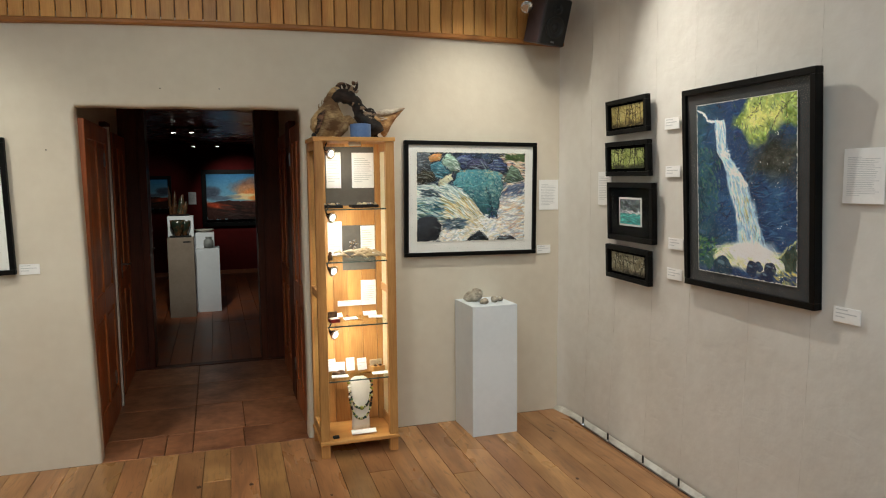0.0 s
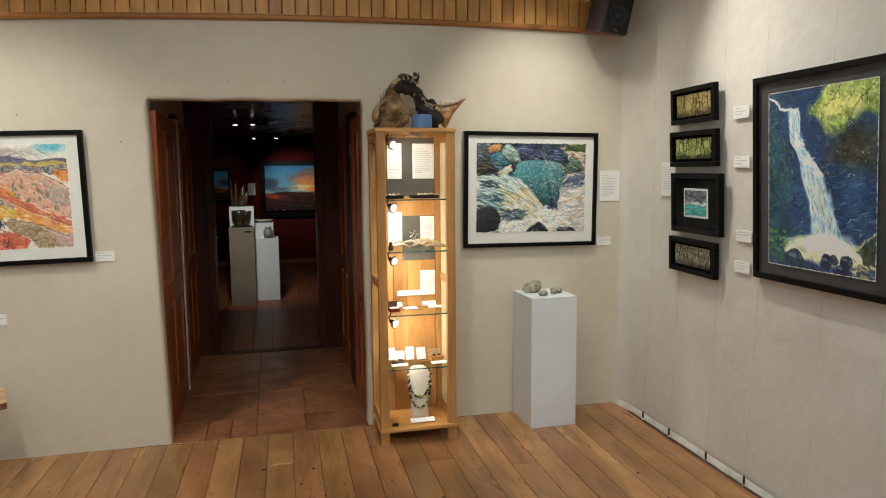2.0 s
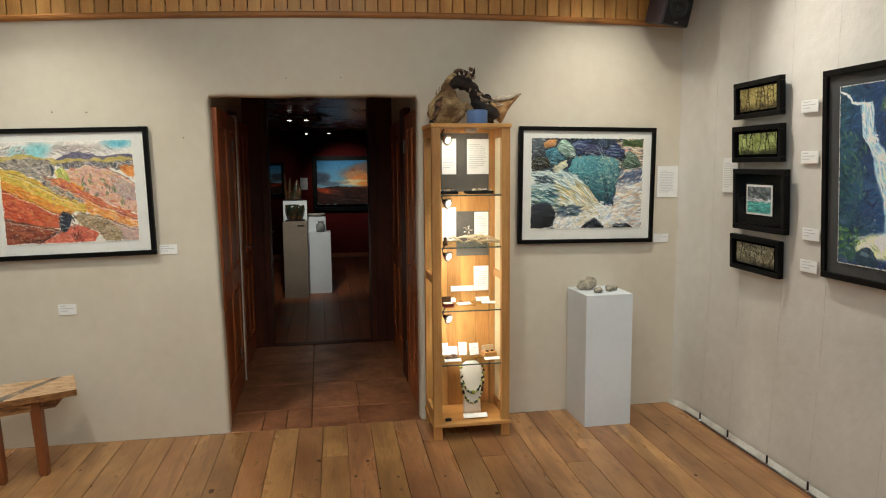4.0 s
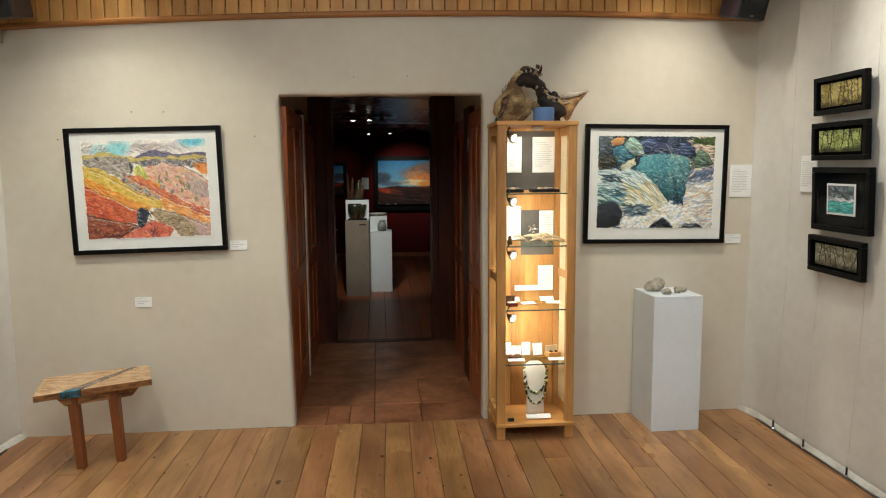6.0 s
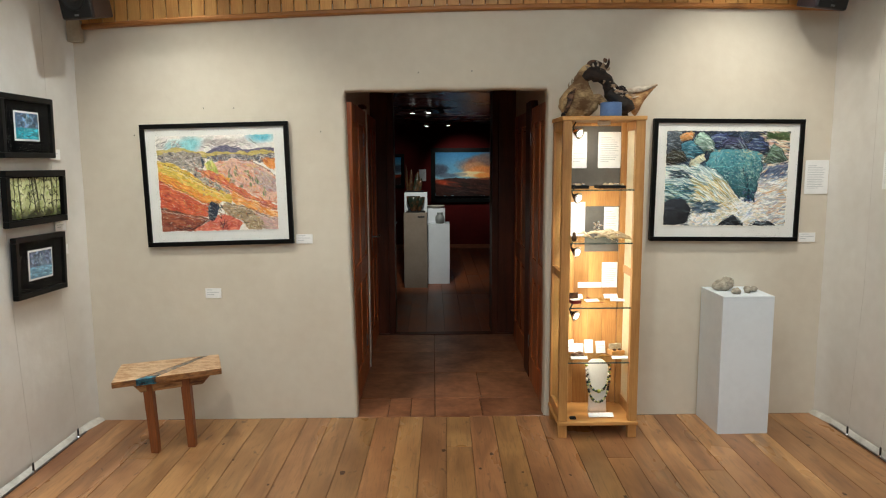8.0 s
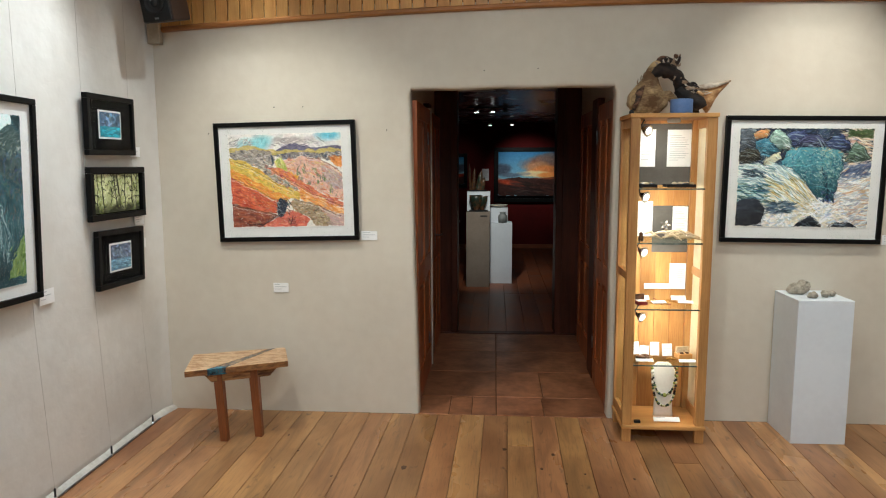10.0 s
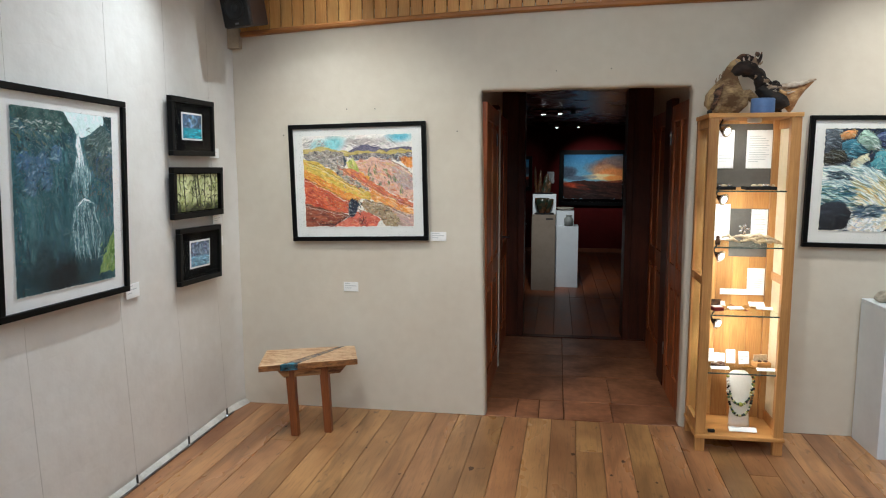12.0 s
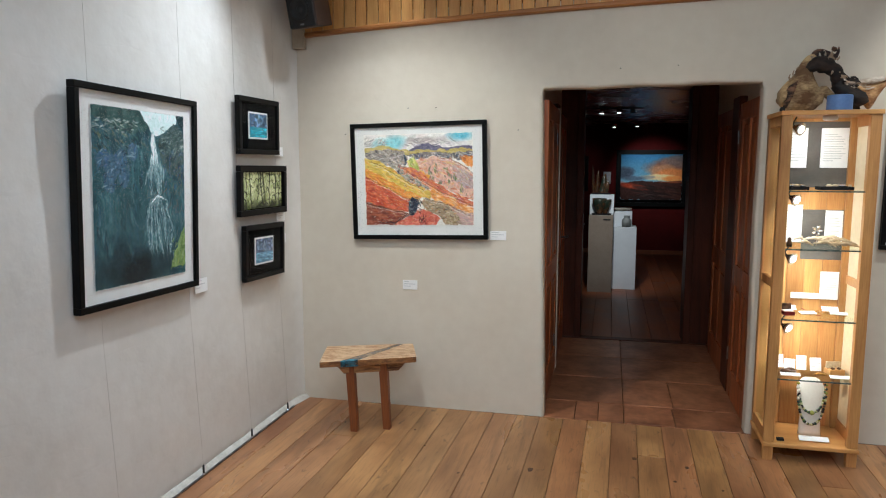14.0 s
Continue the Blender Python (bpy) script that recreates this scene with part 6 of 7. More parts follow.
# fourth shelf: standing cards, shell, open box and labels
for k, (x, y, w, h, rz) in enumerate(((1.330, -0.13, 0.05, 0.075, 12), (1.375, -0.18, 0.055, 0.065, -10), (1.442, -0.15, 0.052, 0.080, 0), (1.512, -0.16, 0.060, 0.074, 8))):
    card(pose(x, y, SHELVES[3] + h / 2 * 0.97 + 0.0015, -12, 0, rz), w, h, 3, "earring_card", "white card with earrings standing on a glass shelf", 80 + k, "earring cards")
for x, w in ((1.350, 0.10), (1.600, 0.11)):
    card(pose(x, -0.31, SHELVES[3] + 0.013, -62, 0, 0), w, 0.024, 1, "price_card", "white price card lying on a glass shelf", 90 + int(x * 10), "price cards")
pts = [(0.030 * math.cos(a), 0.022 * math.sin(a), 0.018 + 0.006 * math.sin(a * 2)) for a in np.linspace(0, 2 * math.pi, 17)]
solid("bracelet", tube(pts, 0.0125, 8), M_SHELL, "chunky brown polished bracelet on a glass shelf", "bracelet", pose(1.350, -0.265, SHELVES[3] + 0.0005), smooth=True)


def gift_box(m):
    t = thing("gift_box", "open pale card box with dark earrings", "box", m)
    part("box_base", box(-0.042, -0.032, 0, 0.042, 0.032, 0.030, 0.002), M_CABX, t)
    part("lid", box(-0.040, 0.010, 0.0305, 0.040, 0.020, 0.066, 0.002), M_BONE, t, "raised card insert")
    for x in (-0.016, 0.018):
        part("earring", lathe([(0.010, 0), (0.013, 0.004), (0.006, 0.010)], 10, (x, -0.012, 0.0302)), M_SHELL, t, "dark round earring", True)


gift_box(pose(1.598, -0.20, SHELVES[3] + 0.0005, 0, 0, 14))
solid("leaf_brooch", tube([(-0.035, 0, 0.004), (-0.010, 0.004, 0.010), (0.015, 0.0, 0.008), (0.035, -0.006, 0.004)], [0.002, 0.008, 0.007, 0.002], 8), M_GOLD, "long gold leaf brooch on a glass shelf", "brooch", pose(1.515, -0.255, SHELVES[3] + 0.0005), smooth=True)


# ---- driftwood and tin on the cabinet ----
def weathered(name, light, dark, scale):
    return mat(name, light, 0.72, other=dark, scale=scale, fine=45, bump=0.5, bump_scale=34, contrast=(0.36, 0.60), stretch=(1, 1, 2.2))


M_DRIFT = weathered("pale_driftwood", srgb(198, 168, 122), srgb(112, 82, 52), 6)
M_DRIFTDARK = weathered("dark_hollow_wood", srgb(50, 34, 25), srgb(20, 14, 11), 18)
M_DRIFTGREY = weathered("grey_weathered_wood", srgb(214, 202, 186), srgb(150, 124, 98), 9)
M_DRIFTTAN = weathered("tan_split_wood", srgb(206, 164, 112), srgb(134, 90, 52), 10)
M_DRIFTRED = weathered("brown_broken_wood", srgb(128, 92, 66), srgb(40, 24, 16), 22)
M_BLUE = mat("blue_tin", srgb(108, 140, 192), 0.5, other=srgb(94, 124, 176), scale=10, fine=70)


def rough_blob(bm, at, size, turn=(0, 0, 0), lumps=0.25, seed=0, sub=4):
    start = len(bm.verts)
    bmesh.ops.create_icosphere(bm, subdivisions=sub, radius=1.0)
    bm.verts.ensure_lookup_table()
    m = pose(*at, *turn)
    for v in bm.verts[start:]:
        p = v.co.copy()
        k = 1 + lumps * noise.noise(p * 1.7 + Vector((seed, 0, 0))) + lumps * 0.45 * noise.noise(p * 4.5 + Vector((0, seed, 0))) + lumps * 0.16 * noise.noise(p * 12)
        v.co = m @ Vector((p.x * size[0] * k, p.y * size[1] * k, p.z * size[2] * k))
    return bm


def rough_limb(bm, path, radii, flat=1.0, seed=0, n=18):
    """A gnarled limb: rings along a smoothed path, with knots and hollows."""
    pts = [Vector(p) for p in path]
    fine, rad = [], []
    for i in range(len(pts) - 1):
        p0, p1, p2, p3 = pts[max(i - 1, 0)], pts[i], pts[i + 1], pts[min(i + 2, len(pts) - 1)]
        for k in range(8):
            t = k / 8
            fine.append(0.5 * ((2 * p1) + (p2 - p0) * t + (2 * p0 - 5 * p1 + 4 * p2 - p3) * t * t + (3 * p1 - p0 - 3 * p2 + p3) * t ** 3))
            rad.append(radii[i] * (1 - t) + radii[i + 1] * t)
    fine.append(pts[-1])
    rad.append(radii[-1])
    rings = []
    for i, p in enumerate(fine):
        d = (fine[min(i + 1, len(fine) - 1)] - fine[max(i - 1, 0)]).normalized()
        side = d.cross(Vector((0, 1, 0.02))).normalized()
        up = side.cross(d)
        ring = []
        for k in range(n):
            a = 2 * math.pi * k / n
            e = math.cos(a) * side + math.sin(a) * flat * up
            q = p + e * rad[i]
            f = 1 + 0.35 * noise.noise(q * 14 + Vector((seed, 0, 0))) + 0.16 * noise.noise(q * 45 + Vector((0, seed, 0)))
            ring.append(bm.verts.new(p + e * rad[i] * f))
        rings.append(ring)
    for a, b in zip(rings, rings[1:]):
        for k in range(n):
            bm.faces.new((a[k], a[(k + 1) % n], b[(k + 1) % n], b[k]))
    bm.faces.new(rings[0][::-1])
    bm.faces.new(rings[-1])
    return bm


def wing(bm, stations, thick, seed, relief=0.012):
    """A split slab of root: (x, low z, high z, y) stations joined, rough and grooved, thinning to the tip."""
    xs = [q[0] for q in stations]
    rings = []
    for x in np.linspace(xs[0], xs[-1], 26):
        lo, hi, y = (float(np.interp(x, xs, [q[k] for q in stations])) for k in (1, 2, 3))
        f = (x - xs[0]) / (xs[-1] - xs[0])
        ring = []
        for k in range(20):
            a = 2 * math.pi * k / 20
            p = Vector((x, y + thick * (1 - 0.9 * f) * math.cos(a), (lo + hi) / 2 + (hi - lo) / 2 * math.sin(a)))
            d = relief * (1 - 0.8 * f) * noise.noise(Vector((p.x * 30 - p.z * 22, p.y * 20, seed))) + 0.005 * noise.noise(Vector((p.x * 80 - p.z * 60, p.y * 50, seed)))
            ring.append(bm.verts.new(p + Vector((0, d, d * 0.6))))
        rings.append(ring)
    for a, b in zip(rings, rings[1:]):
        for k in range(20):
            bm.faces.new((a[k], a[(k + 1) % 20], b[(k + 1) % 20], b[k]))
    bm.faces.new(rings[0][::-1])
    bm.faces.new(rings[-1])
    return bm


def driftwood():
    t = thing("driftwood", "gnarled hollow driftwood stump with a pointed limb, on the cabinet", "driftwood", pose(0, 0, 0))
    # broad pale stump, leaning over to the right at its top
    bm = wing(bmesh.new(), [(1.238, 1.925, 1.975, -0.20), (1.262, CZ + 0.012, 2.015, -0.20), (1.30, CZ + 0.008, 2.064, -0.205), (1.345, CZ + 0.006, 2.122, -0.21), (1.375, CZ + 0.006, 2.125, -0.215), (1.400, CZ + 0.010, 2.055, -0.215), (1.425, 1.905, 2.008, -0.21), (1.450, 1.925, 1.985, -0.21)], 0.080, 3, 0.045)
    rough_limb(bm, [(1.335, -0.205, 2.075), (1.365, -0.20, 2.130), (1.398, -0.20, 2.172)], [0.034, 0.030, 0.016], 0.9, 5)
    rough_limb(bm, [(1.40, -0.20, 1.975), (1.45, -0.195, 1.985), (1.495, -0.19, 1.955), (1.52, -0.19, 1.93)], [0.030, 0.026, 0.022, 0.016], 1.0, 12)
    part("stump", bm, M_DRIFT, t, "pale worn stump", True)
    # dark arch over a see-through gap, falling to a broken mass
    bm = rough_limb(bmesh.new(), [(1.362, -0.225, 2.095), (1.405, -0.225, 2.125), (1.455, -0.22, 2.115), (1.495, -0.215, 2.080), (1.515, -0.21, 2.035), (1.535, -0.21, 1.995)], [0.022, 0.036, 0.040, 0.036, 0.030, 0.034], 1.0, 7)
    rough_limb(bm, [(1.51, -0.21, 2.02), (1.545, -0.22, 1.975), (1.60, -0.225, 1.945), (1.625, -0.225, CZ + 0.030)], [0.030, 0.044, 0.052, 0.044], 1.0, 9)
    rough_blob(bm, (1.575, -0.22, 1.925), (0.048, 0.048, 0.050), (0, 0, 0), 0.5, 9)
    rough_blob(bm, (1.430, -0.20, 2.162), (0.030, 0.034, 0.024), (0, 0, 0), 0.6, 13)
    rough_limb(bm, [(1.50, -0.21, 2.085), (1.535, -0.21, 2.066), (1.575, -0.205, 2.040), (1.610, -0.20, 2.034)], [0.018, 0.013, 0.008, 0.003], 0.6, 15)
    rnd = random.Random(6)
    for k in range(12):
        a = Vector((1.50 + rnd.uniform(0, 0.10), -0.235, 2.070 - rnd.uniform(0, 0.13)))
        b = a + Vector((rnd.uniform(0.015, 0.05), rnd.uniform(-0.03, 0.0), rnd.uniform(-0.02, 0.03)))
        rough_limb(bm, [tuple(a), tuple((a + b) / 2 + Vector((0, 0, 0.008))), tuple(b)], [0.010, 0.007, 0.002], 0.8, 40 + k, 8)
    part("hollow", bm, M_DRIFTDARK, t, "dark hollow middle", True)
    # the split limb: tan face below, bleached grey blade above
    bm = wing(bmesh.new(), [(1.600, 1.985, 2.015, -0.205), (1.628, 1.955, 2.018, -0.205), (1.650, 1.905, 2.022, -0.20), (1.672, CZ + 0.003, 2.026, -0.195), (1.692, 1.905, 2.030, -0.19), (1.715, 1.950, 2.036, -0.185), (1.750, 2.000, 2.046, -0.175), (1.800, 2.052, 2.066, -0.16)], 0.046, 21)
    part("limb", bm, M_DRIFTTAN, t, "tan split limb ending in a point", True)
    bm = wing(bmesh.new(), [(1.535, 2.018, 2.030, -0.215), (1.58, 2.008, 2.034, -0.222), (1.64, 2.008, 2.044, -0.222), (1.70, 2.020, 2.054, -0.212), (1.76, 2.042, 2.064, -0.190), (1.808, 2.062, 2.070, -0.165)], 0.034, 27)
    for k in range(5):
        x = 1.53 + 0.02 * k
        rough_limb(bm, [(x, -0.235, 2.03 - 0.012 * k), (x + 0.035, -0.238, 2.028 - 0.010 * k), (x + 0.075, -0.232, 2.022 - 0.006 * k)], [0.003, 0.006, 0.002], 0.6, 70 + k, 8)
    part("blade", bm, M_DRIFTGREY, t, "bleached grey upper blade", True)
    # broken crest with pale splinters
    bm = rough_limb(bmesh.new(), [(1.385, -0.20, 2.150), (1.405, -0.20, 2.186), (1.440, -0.20, 2.188), (1.475, -0.20, 2.170), (1.500, -0.20, 2.150)], [0.012, 0.014, 0.013, 0.015, 0.012], 0.9, 31)
    rough_limb(bm, [(1.488, -0.20, 2.150), (1.506, -0.20, 2.176), (1.512, -0.20, 2.212)], [0.014, 0.011, 0.003], 0.9, 33)
    rough_blob(bm, (1.490, -0.205, 2.200), (0.013, 0.013, 0.012), (0, 0, 0), 0.5, 35, 3)
    part("crest", bm, M_DRIFTRED, t, "broken brown crest", True)
    bm = bmesh.new()
    for k in range(9):
        a = Vector((1.385 + 0.014 * k, -0.222, 2.140 + rnd.uniform(-0.01, 0.02)))
        b = a + Vector((rnd.uniform(-0.015, 0.02), rnd.uniform(-0.012, 0.0), rnd.uniform(0.015, 0.04)))
        rough_limb(bm, [tuple(a), tuple((a + b) / 2 + Vector((0.004, 0, 0))), tuple(b)], [0.007, 0.006, 0.002], 0.7, 60 + k, 8)
    for k in range(16):
        f = k / 15
        a = Vector((1.40 + 0.17 * f, -0.245, 2.150 - 0.16 * f ** 1.6 + rnd.uniform(-0.02, 0.012)))
        b = a + Vector((rnd.uniform(-0.012, 0.030), rnd.uniform(-0.015, 0.0), rnd.uniform(-0.030, 0.014)))
        rough_limb(bm, [tuple(a), tuple((a + b) / 2 + Vector((0.003, 0, 0.003))), tuple(b)], [0.005, 0.006, 0.001], 0.6, 90 + k, 8)
    for k in range(5):
        a = Vector((1.290 + 0.018 * k, -0.20, 2.045 + 0.020 * k))
        rough_limb(bm, [tuple(a), tuple(a + Vector((-0.010, -0.004, 0.014))), tuple(a + Vector((-0.006, -0.006, 0.034)))], [0.007, 0.005, 0.001], 0.6, 120 + k, 8)
    part("splinters", bm, M_DRIFTGREY, t, "pale splinters", True)
    # brown strips that darken the left edge of the stump
    bm = bmesh.new()
    for k in range(6):
        z = 1.90 + 0.014 * k
        rough_limb(bm, [(1.252 + 0.004 * (k % 3), -0.268 + 0.004 * k, z), (1.262 + 0.003 * k, -0.282 + 0.004 * k, z + 0.030), (1.285 + 0.004 * k, -0.284, z + 0.062)], [0.008, 0.012, 0.004], 0.5, 140 + k, 8)
    part("bark", bm, M_DRIFTRED, t, "brown strips along the stump's left edge", True)
    return t


driftwood()
solid("blue_tin", lathe([(0.057, 0.0), (0.060, 0.003), (0.060, 0.074), (0.057, 0.078), (0.050, 0.079)], 36), M_BLUE, "short blue tin under the driftwood", "tin", pose(1.505, -0.30, CZ + 0.0003), smooth=False)


# ---- white plinth with stones ----


def plinth(m, hw, hd, h, label, group=""):
    """A box of painted boards: four sides and a top."""
    t = thing("plinth", label, "plinth", m, group)
    part("front_panel", box(-hw, -hd, 0, hw, -hd + 0.016, h - 0.0162, 0.0015, 1), M_WHITE, t)
    part("back_panel", box(-hw, hd - 0.016, 0, hw, hd, h - 0.0162, 0.0015, 1), M_WHITE, t)
    for x in (-hw, hd * 0 + hw - 0.016):
        part("side_panel", box(x, -hd + 0.0162, 0, x + 0.016, hd - 0.0162, h - 0.0162, 0.0012, 1), M_WHITE, t)
    part("top_panel", box(-hw, -hd, h - 0.016, hw, hd, h, 0.002, 2), M_WHITE, t)
    return t


plinth(pose(2.333, -0.172, 0, 0, 0, 1.0), 0.153, 0.160, 0.838, "white painted square plinth on the oak floor")
M_STONE = mat("grey_pebble", srgb(186, 176, 158), 0.8, other=srgb(132, 124, 112), scale=22, fine=90, bump=0.5, bump_scale=60)


def stone(at, size, turn, seed, label):
    bm = rough_blob(bmesh.new(), (0, 0, 0), size, turn, 0.35, seed, 3)
    low = min(v.co.z for v in bm.verts)
    for v in bm.verts:
        v.co.z = max(v.co.z - low - size[2] * 0.12, 0.0)
    solid("stone", bm, M_STONE, label, "stone", pose(at[0], at[1], 0.8381), "stones on the plinth", smooth=True)


def hag_stone():
    """A squat stone with a raised head, pierced by a small hole."""
    bm = rough_blob(bmesh.new(), (-0.006, 0, 0.030), (0.064, 0.042, 0.036), (0, -6, 0), 0.16, 5, 4)
    rough_blob(bm, (0.022, -0.002, 0.054), (0.040, 0.036, 0.030), (0, 10, 0), 0.16, 9, 4)
    for v in bm.verts:
        d = math.hypot(v.co.x - 0.034, v.co.z - 0.066)
        if v.co.y < 0 and d < 0.013:
            v.co.y += 0.030 * (1 - d / 0.013)
        v.co.z = max(v.co.z, 0.0)
    solid("stone", bm, M_STONE, "large grey stone with a hole, on the white plinth", "stone", pose(2.268, -0.13, 0.8381), "stones on the plinth", smooth=True)


hag_stone()
stone((2.292, -0.252), (0.030, 0.024, 0.020), (0, 0, 20), 11, "small grey stone on the white plinth")
stone((2.375, -0.222), (0.024, 0.022, 0.021), (0, 10, 0), 14, "small grey stone on the white plinth")
stone((2.425, -0.190), (0.028, 0.020, 0.016), (0, 0, 30), 18, "small grey stone on the white plinth")


# ---- stool with a resin river ----
M_SLAB = mat("pale_burr_slab", srgb(216, 184, 144), 0.35, other=srgb(172, 126, 84), scale=15, fine=60, bump=0.15, bump_scale=40, contrast=(0.36, 0.66), stretch=(1, 2.2, 1.5))
M_RESIN = mat("blue_resin", srgb(70, 134, 156), 0.1, other=srgb(34, 40, 46), scale=34, fine=90, contrast=(0.38, 0.6))
M_RESINTOP = mat("smoky_resin", srgb(166, 140, 112), 0.15, other=srgb(70, 74, 80), scale=24, fine=70, contrast=(0.38, 0.6))
M_SLAB_EDGE = mat("brown_slab_edge", srgb(168, 118, 70), 0.3, other=srgb(104, 66, 38), scale=16, fine=60, bump=0.25, bump_scale=50, stretch=(1, 1, 3))
M_BEARER = mat("streaky_bearer_wood", srgb(186, 138, 88), 0.4, other=srgb(92, 52, 28), scale=9, fine=50, bump=0.15, contrast=(0.42, 0.62), stretch=(0.6, 1, 6))
M_LEG = wood("stool_leg_wood", srgb(158, 92, 48), srgb(104, 56, 28), 0.42, "z", 0.06, 10.0, knots=False)


def prism(bm, outline, z0, z1):
    a = [bm.verts.new((x, y, z0)) for x, y in outline]
    b = [bm.verts.new((x, y, z1)) for x, y in outline]
    n = len(outline)
    bm.faces.new(a[::-1])
    bm.faces.new(b)
    for i in range(n):
        bm.faces.new((a[i], a[(i + 1) % n], b[(i + 1) % n], b[i]))
    bmesh.ops.bevel(bm, geom=[e for e in bm.edges], offset=0.003, segments=2, profile=0.5, affect="EDGES")
    bm.normal_update()
    # faces not turned up take the second material, darker on the slabs
    for f in bm.faces:
        f.material_index = int(f.normal.z < 0.5)
    return bm


def stool():
    t = thing("stool", "low wooden stool with a burr slab top crossed by blue resin", "stool", pose(0, 0, 0))
    z0, z1 = 0.425, 0.460
    fl, bl, br, fr = (-1.245, -0.655), (-1.340, -0.315), (-0.832, -0.118), (-0.727, -0.410)
    mix = lambda p, q, f: (p[0] + (q[0] - p[0]) * f, p[1] + (q[1] - p[1]) * f)
    ra, rb = mix(fl, fr, 0.21), mix(fl, fr, 0.385)      # river at the front edge
    rc, rd = mix(bl, br, 0.82), mix(bl, br, 0.89)       # and at the back
    slabs = [part("slab", prism(bmesh.new(), [fl, ra, rc, mix(bl, br, 0.4), bl, mix(fl, bl, 0.5)], z0, z1), M_SLAB, t)]
    slabs.append(part("slab", prism(bmesh.new(), [rb, mix(rb, fr, 0.5), fr, mix(fr, br, 0.5), br, rd], z0, z1), M_SLAB, t))
    for ob in slabs:
        ob.data.materials.append(M_SLAB_EDGE)
    part("resin", prism(bmesh.new(), [ra, rb, rd, rc], z0 + 0.001, z1 - 0.001), M_RESINTOP, t, "smoky resin river")
    part("resin_edge", prism(bmesh.new(), [mix(ra, fl, 0.0), rb, mix(rb, rd, 0.10), mix(ra, rc, 0.10)], z0 - 0.004, z1 + 0.0012), M_RESIN, t, "blue resin pool at the edge")
    # trapezoid bearer beneath
    ang = math.atan2(fr[1] - fl[1], fr[0] - fl[0])
    m = pose(-1.022, -0.405, 0, 0, 0, math.degrees(ang))
    bm = bmesh.new()
    prof = [(-0.215, 0.425), (-0.165, 0.362), (0.165, 0.362), (0.225, 0.425)]
    a = [bm.verts.new((x, -0.072, z)) for x, z in prof]
    b = [bm.verts.new((x, 0.040, z)) for x, z in prof]
    bm.faces.new(a)
    bm.faces.new(b[::-1])
    for i in range(4):
        bm.faces.new((a[i], b[i], b[(i + 1) % 4], a[(i + 1) % 4]))
    bmesh.ops.bevel(bm, geom=bm.edges[:], offset=0.006, segments=2, profile=0.5, affect="EDGES")
    bm.transform(m)
    part("bearer", bm, M_BEARER, t)
    for foot, top in (((-1.090, -0.500), (-1.112, -0.505)), ((-0.911, -0.420), (-0.930, -0.425)), ((-1.138, -0.386), (-1.160, -0.391)), ((-0.953, -0.304), (-0.972, -0.309))):
        bm = bmesh.new()
        rows = []
        for f, hx, hy in ((0.0, 0.022, 0.021), (0.5, 0.024, 0.022), (1.0, 0.026, 0.023)):
            cx, cy, z = foot[0] + (top[0] - foot[0]) * f, foot[1] + (top[1] - foot[1]) * f, 0.424 * f
            rows.append([bm.verts.new((cx + sx * hx, cy + sy * hy, z)) for sx, sy in ((-1, -1), (1, -1), (1, 1), (-1, 1))])
        for a, b in zip(rows, rows[1:]):
            for k in range(4):
                bm.faces.new((a[k], a[(k + 1) % 4], b[(k + 1) % 4], b[k]))
        bm.faces.new(rows[0][::-1])
        bm.faces.new(rows[-1])
        bmesh.ops.bevel(bm, geom=bm.edges[:], offset=0.003, segments=1, affect="EDGES")
        part("leg", bm, M_LEG, t)
    return t


stool()


# ---- loudspeakers, lamp rail and box under the boarding ----
M_SPK = mat("dark_speaker_vinyl", srgb(58, 48, 56), 0.4, other=srgb(46, 38, 44), scale=8, fine=90)
M_SPKBROWN = mat("brown_speaker_vinyl", srgb(52, 34, 26), 0.4, other=srgb(38, 25, 20), scale=8, fine=90)
M_SPKFRONT = mat("black_speaker_front", srgb(20, 20, 21), 0.55, other=srgb(14, 14, 14), scale=10, fine=120)
M_CONE = mat("speaker_cone", srgb(34, 35, 36), 0.5, other=srgb(24, 25, 26), scale=10)


def loudspeaker(m, shell, label, arm):
    t = thing("loudspeaker", label, "loudspeaker", m, "loudspeakers")
    part("speaker_box", box(-0.095, -0.09, -0.145, 0.095, 0.10, 0.145, 0.010, 3), shell, t)
    part("front_panel", box(-0.090, -0.104, -0.140, 0.090, -0.0905, 0.140, 0.006, 2), M_SPKFRONT, t, "black front panel")
    for z, r in ((0.075, 0.030), (-0.035, 0.066)):
        bm = bm_lathe(bmesh.new(), [(r, 0.0), (r, 0.006), (r * 0.86, 0.007), (r * 0.80, 0.002), (r * 0.35, -0.001), (r * 0.3, 0.006), (r * 0.1, 0.009)], 28)
        bm.transform(Matrix.Translation((0, -0.1045, z)) @ Matrix.Rotation(radians(90), 4, "X"))
        part("driver", bm, M_CONE, t, "round driver", True)
    part("badge", box(-0.012, -0.1065, -0.128, 0.012, -0.1042, -0.118), M_STEEL, t, "small pale badge")
    part("bracket", tube(arm, 0.012, 8), M_CLIP, t, "black wall bracket")
    return t


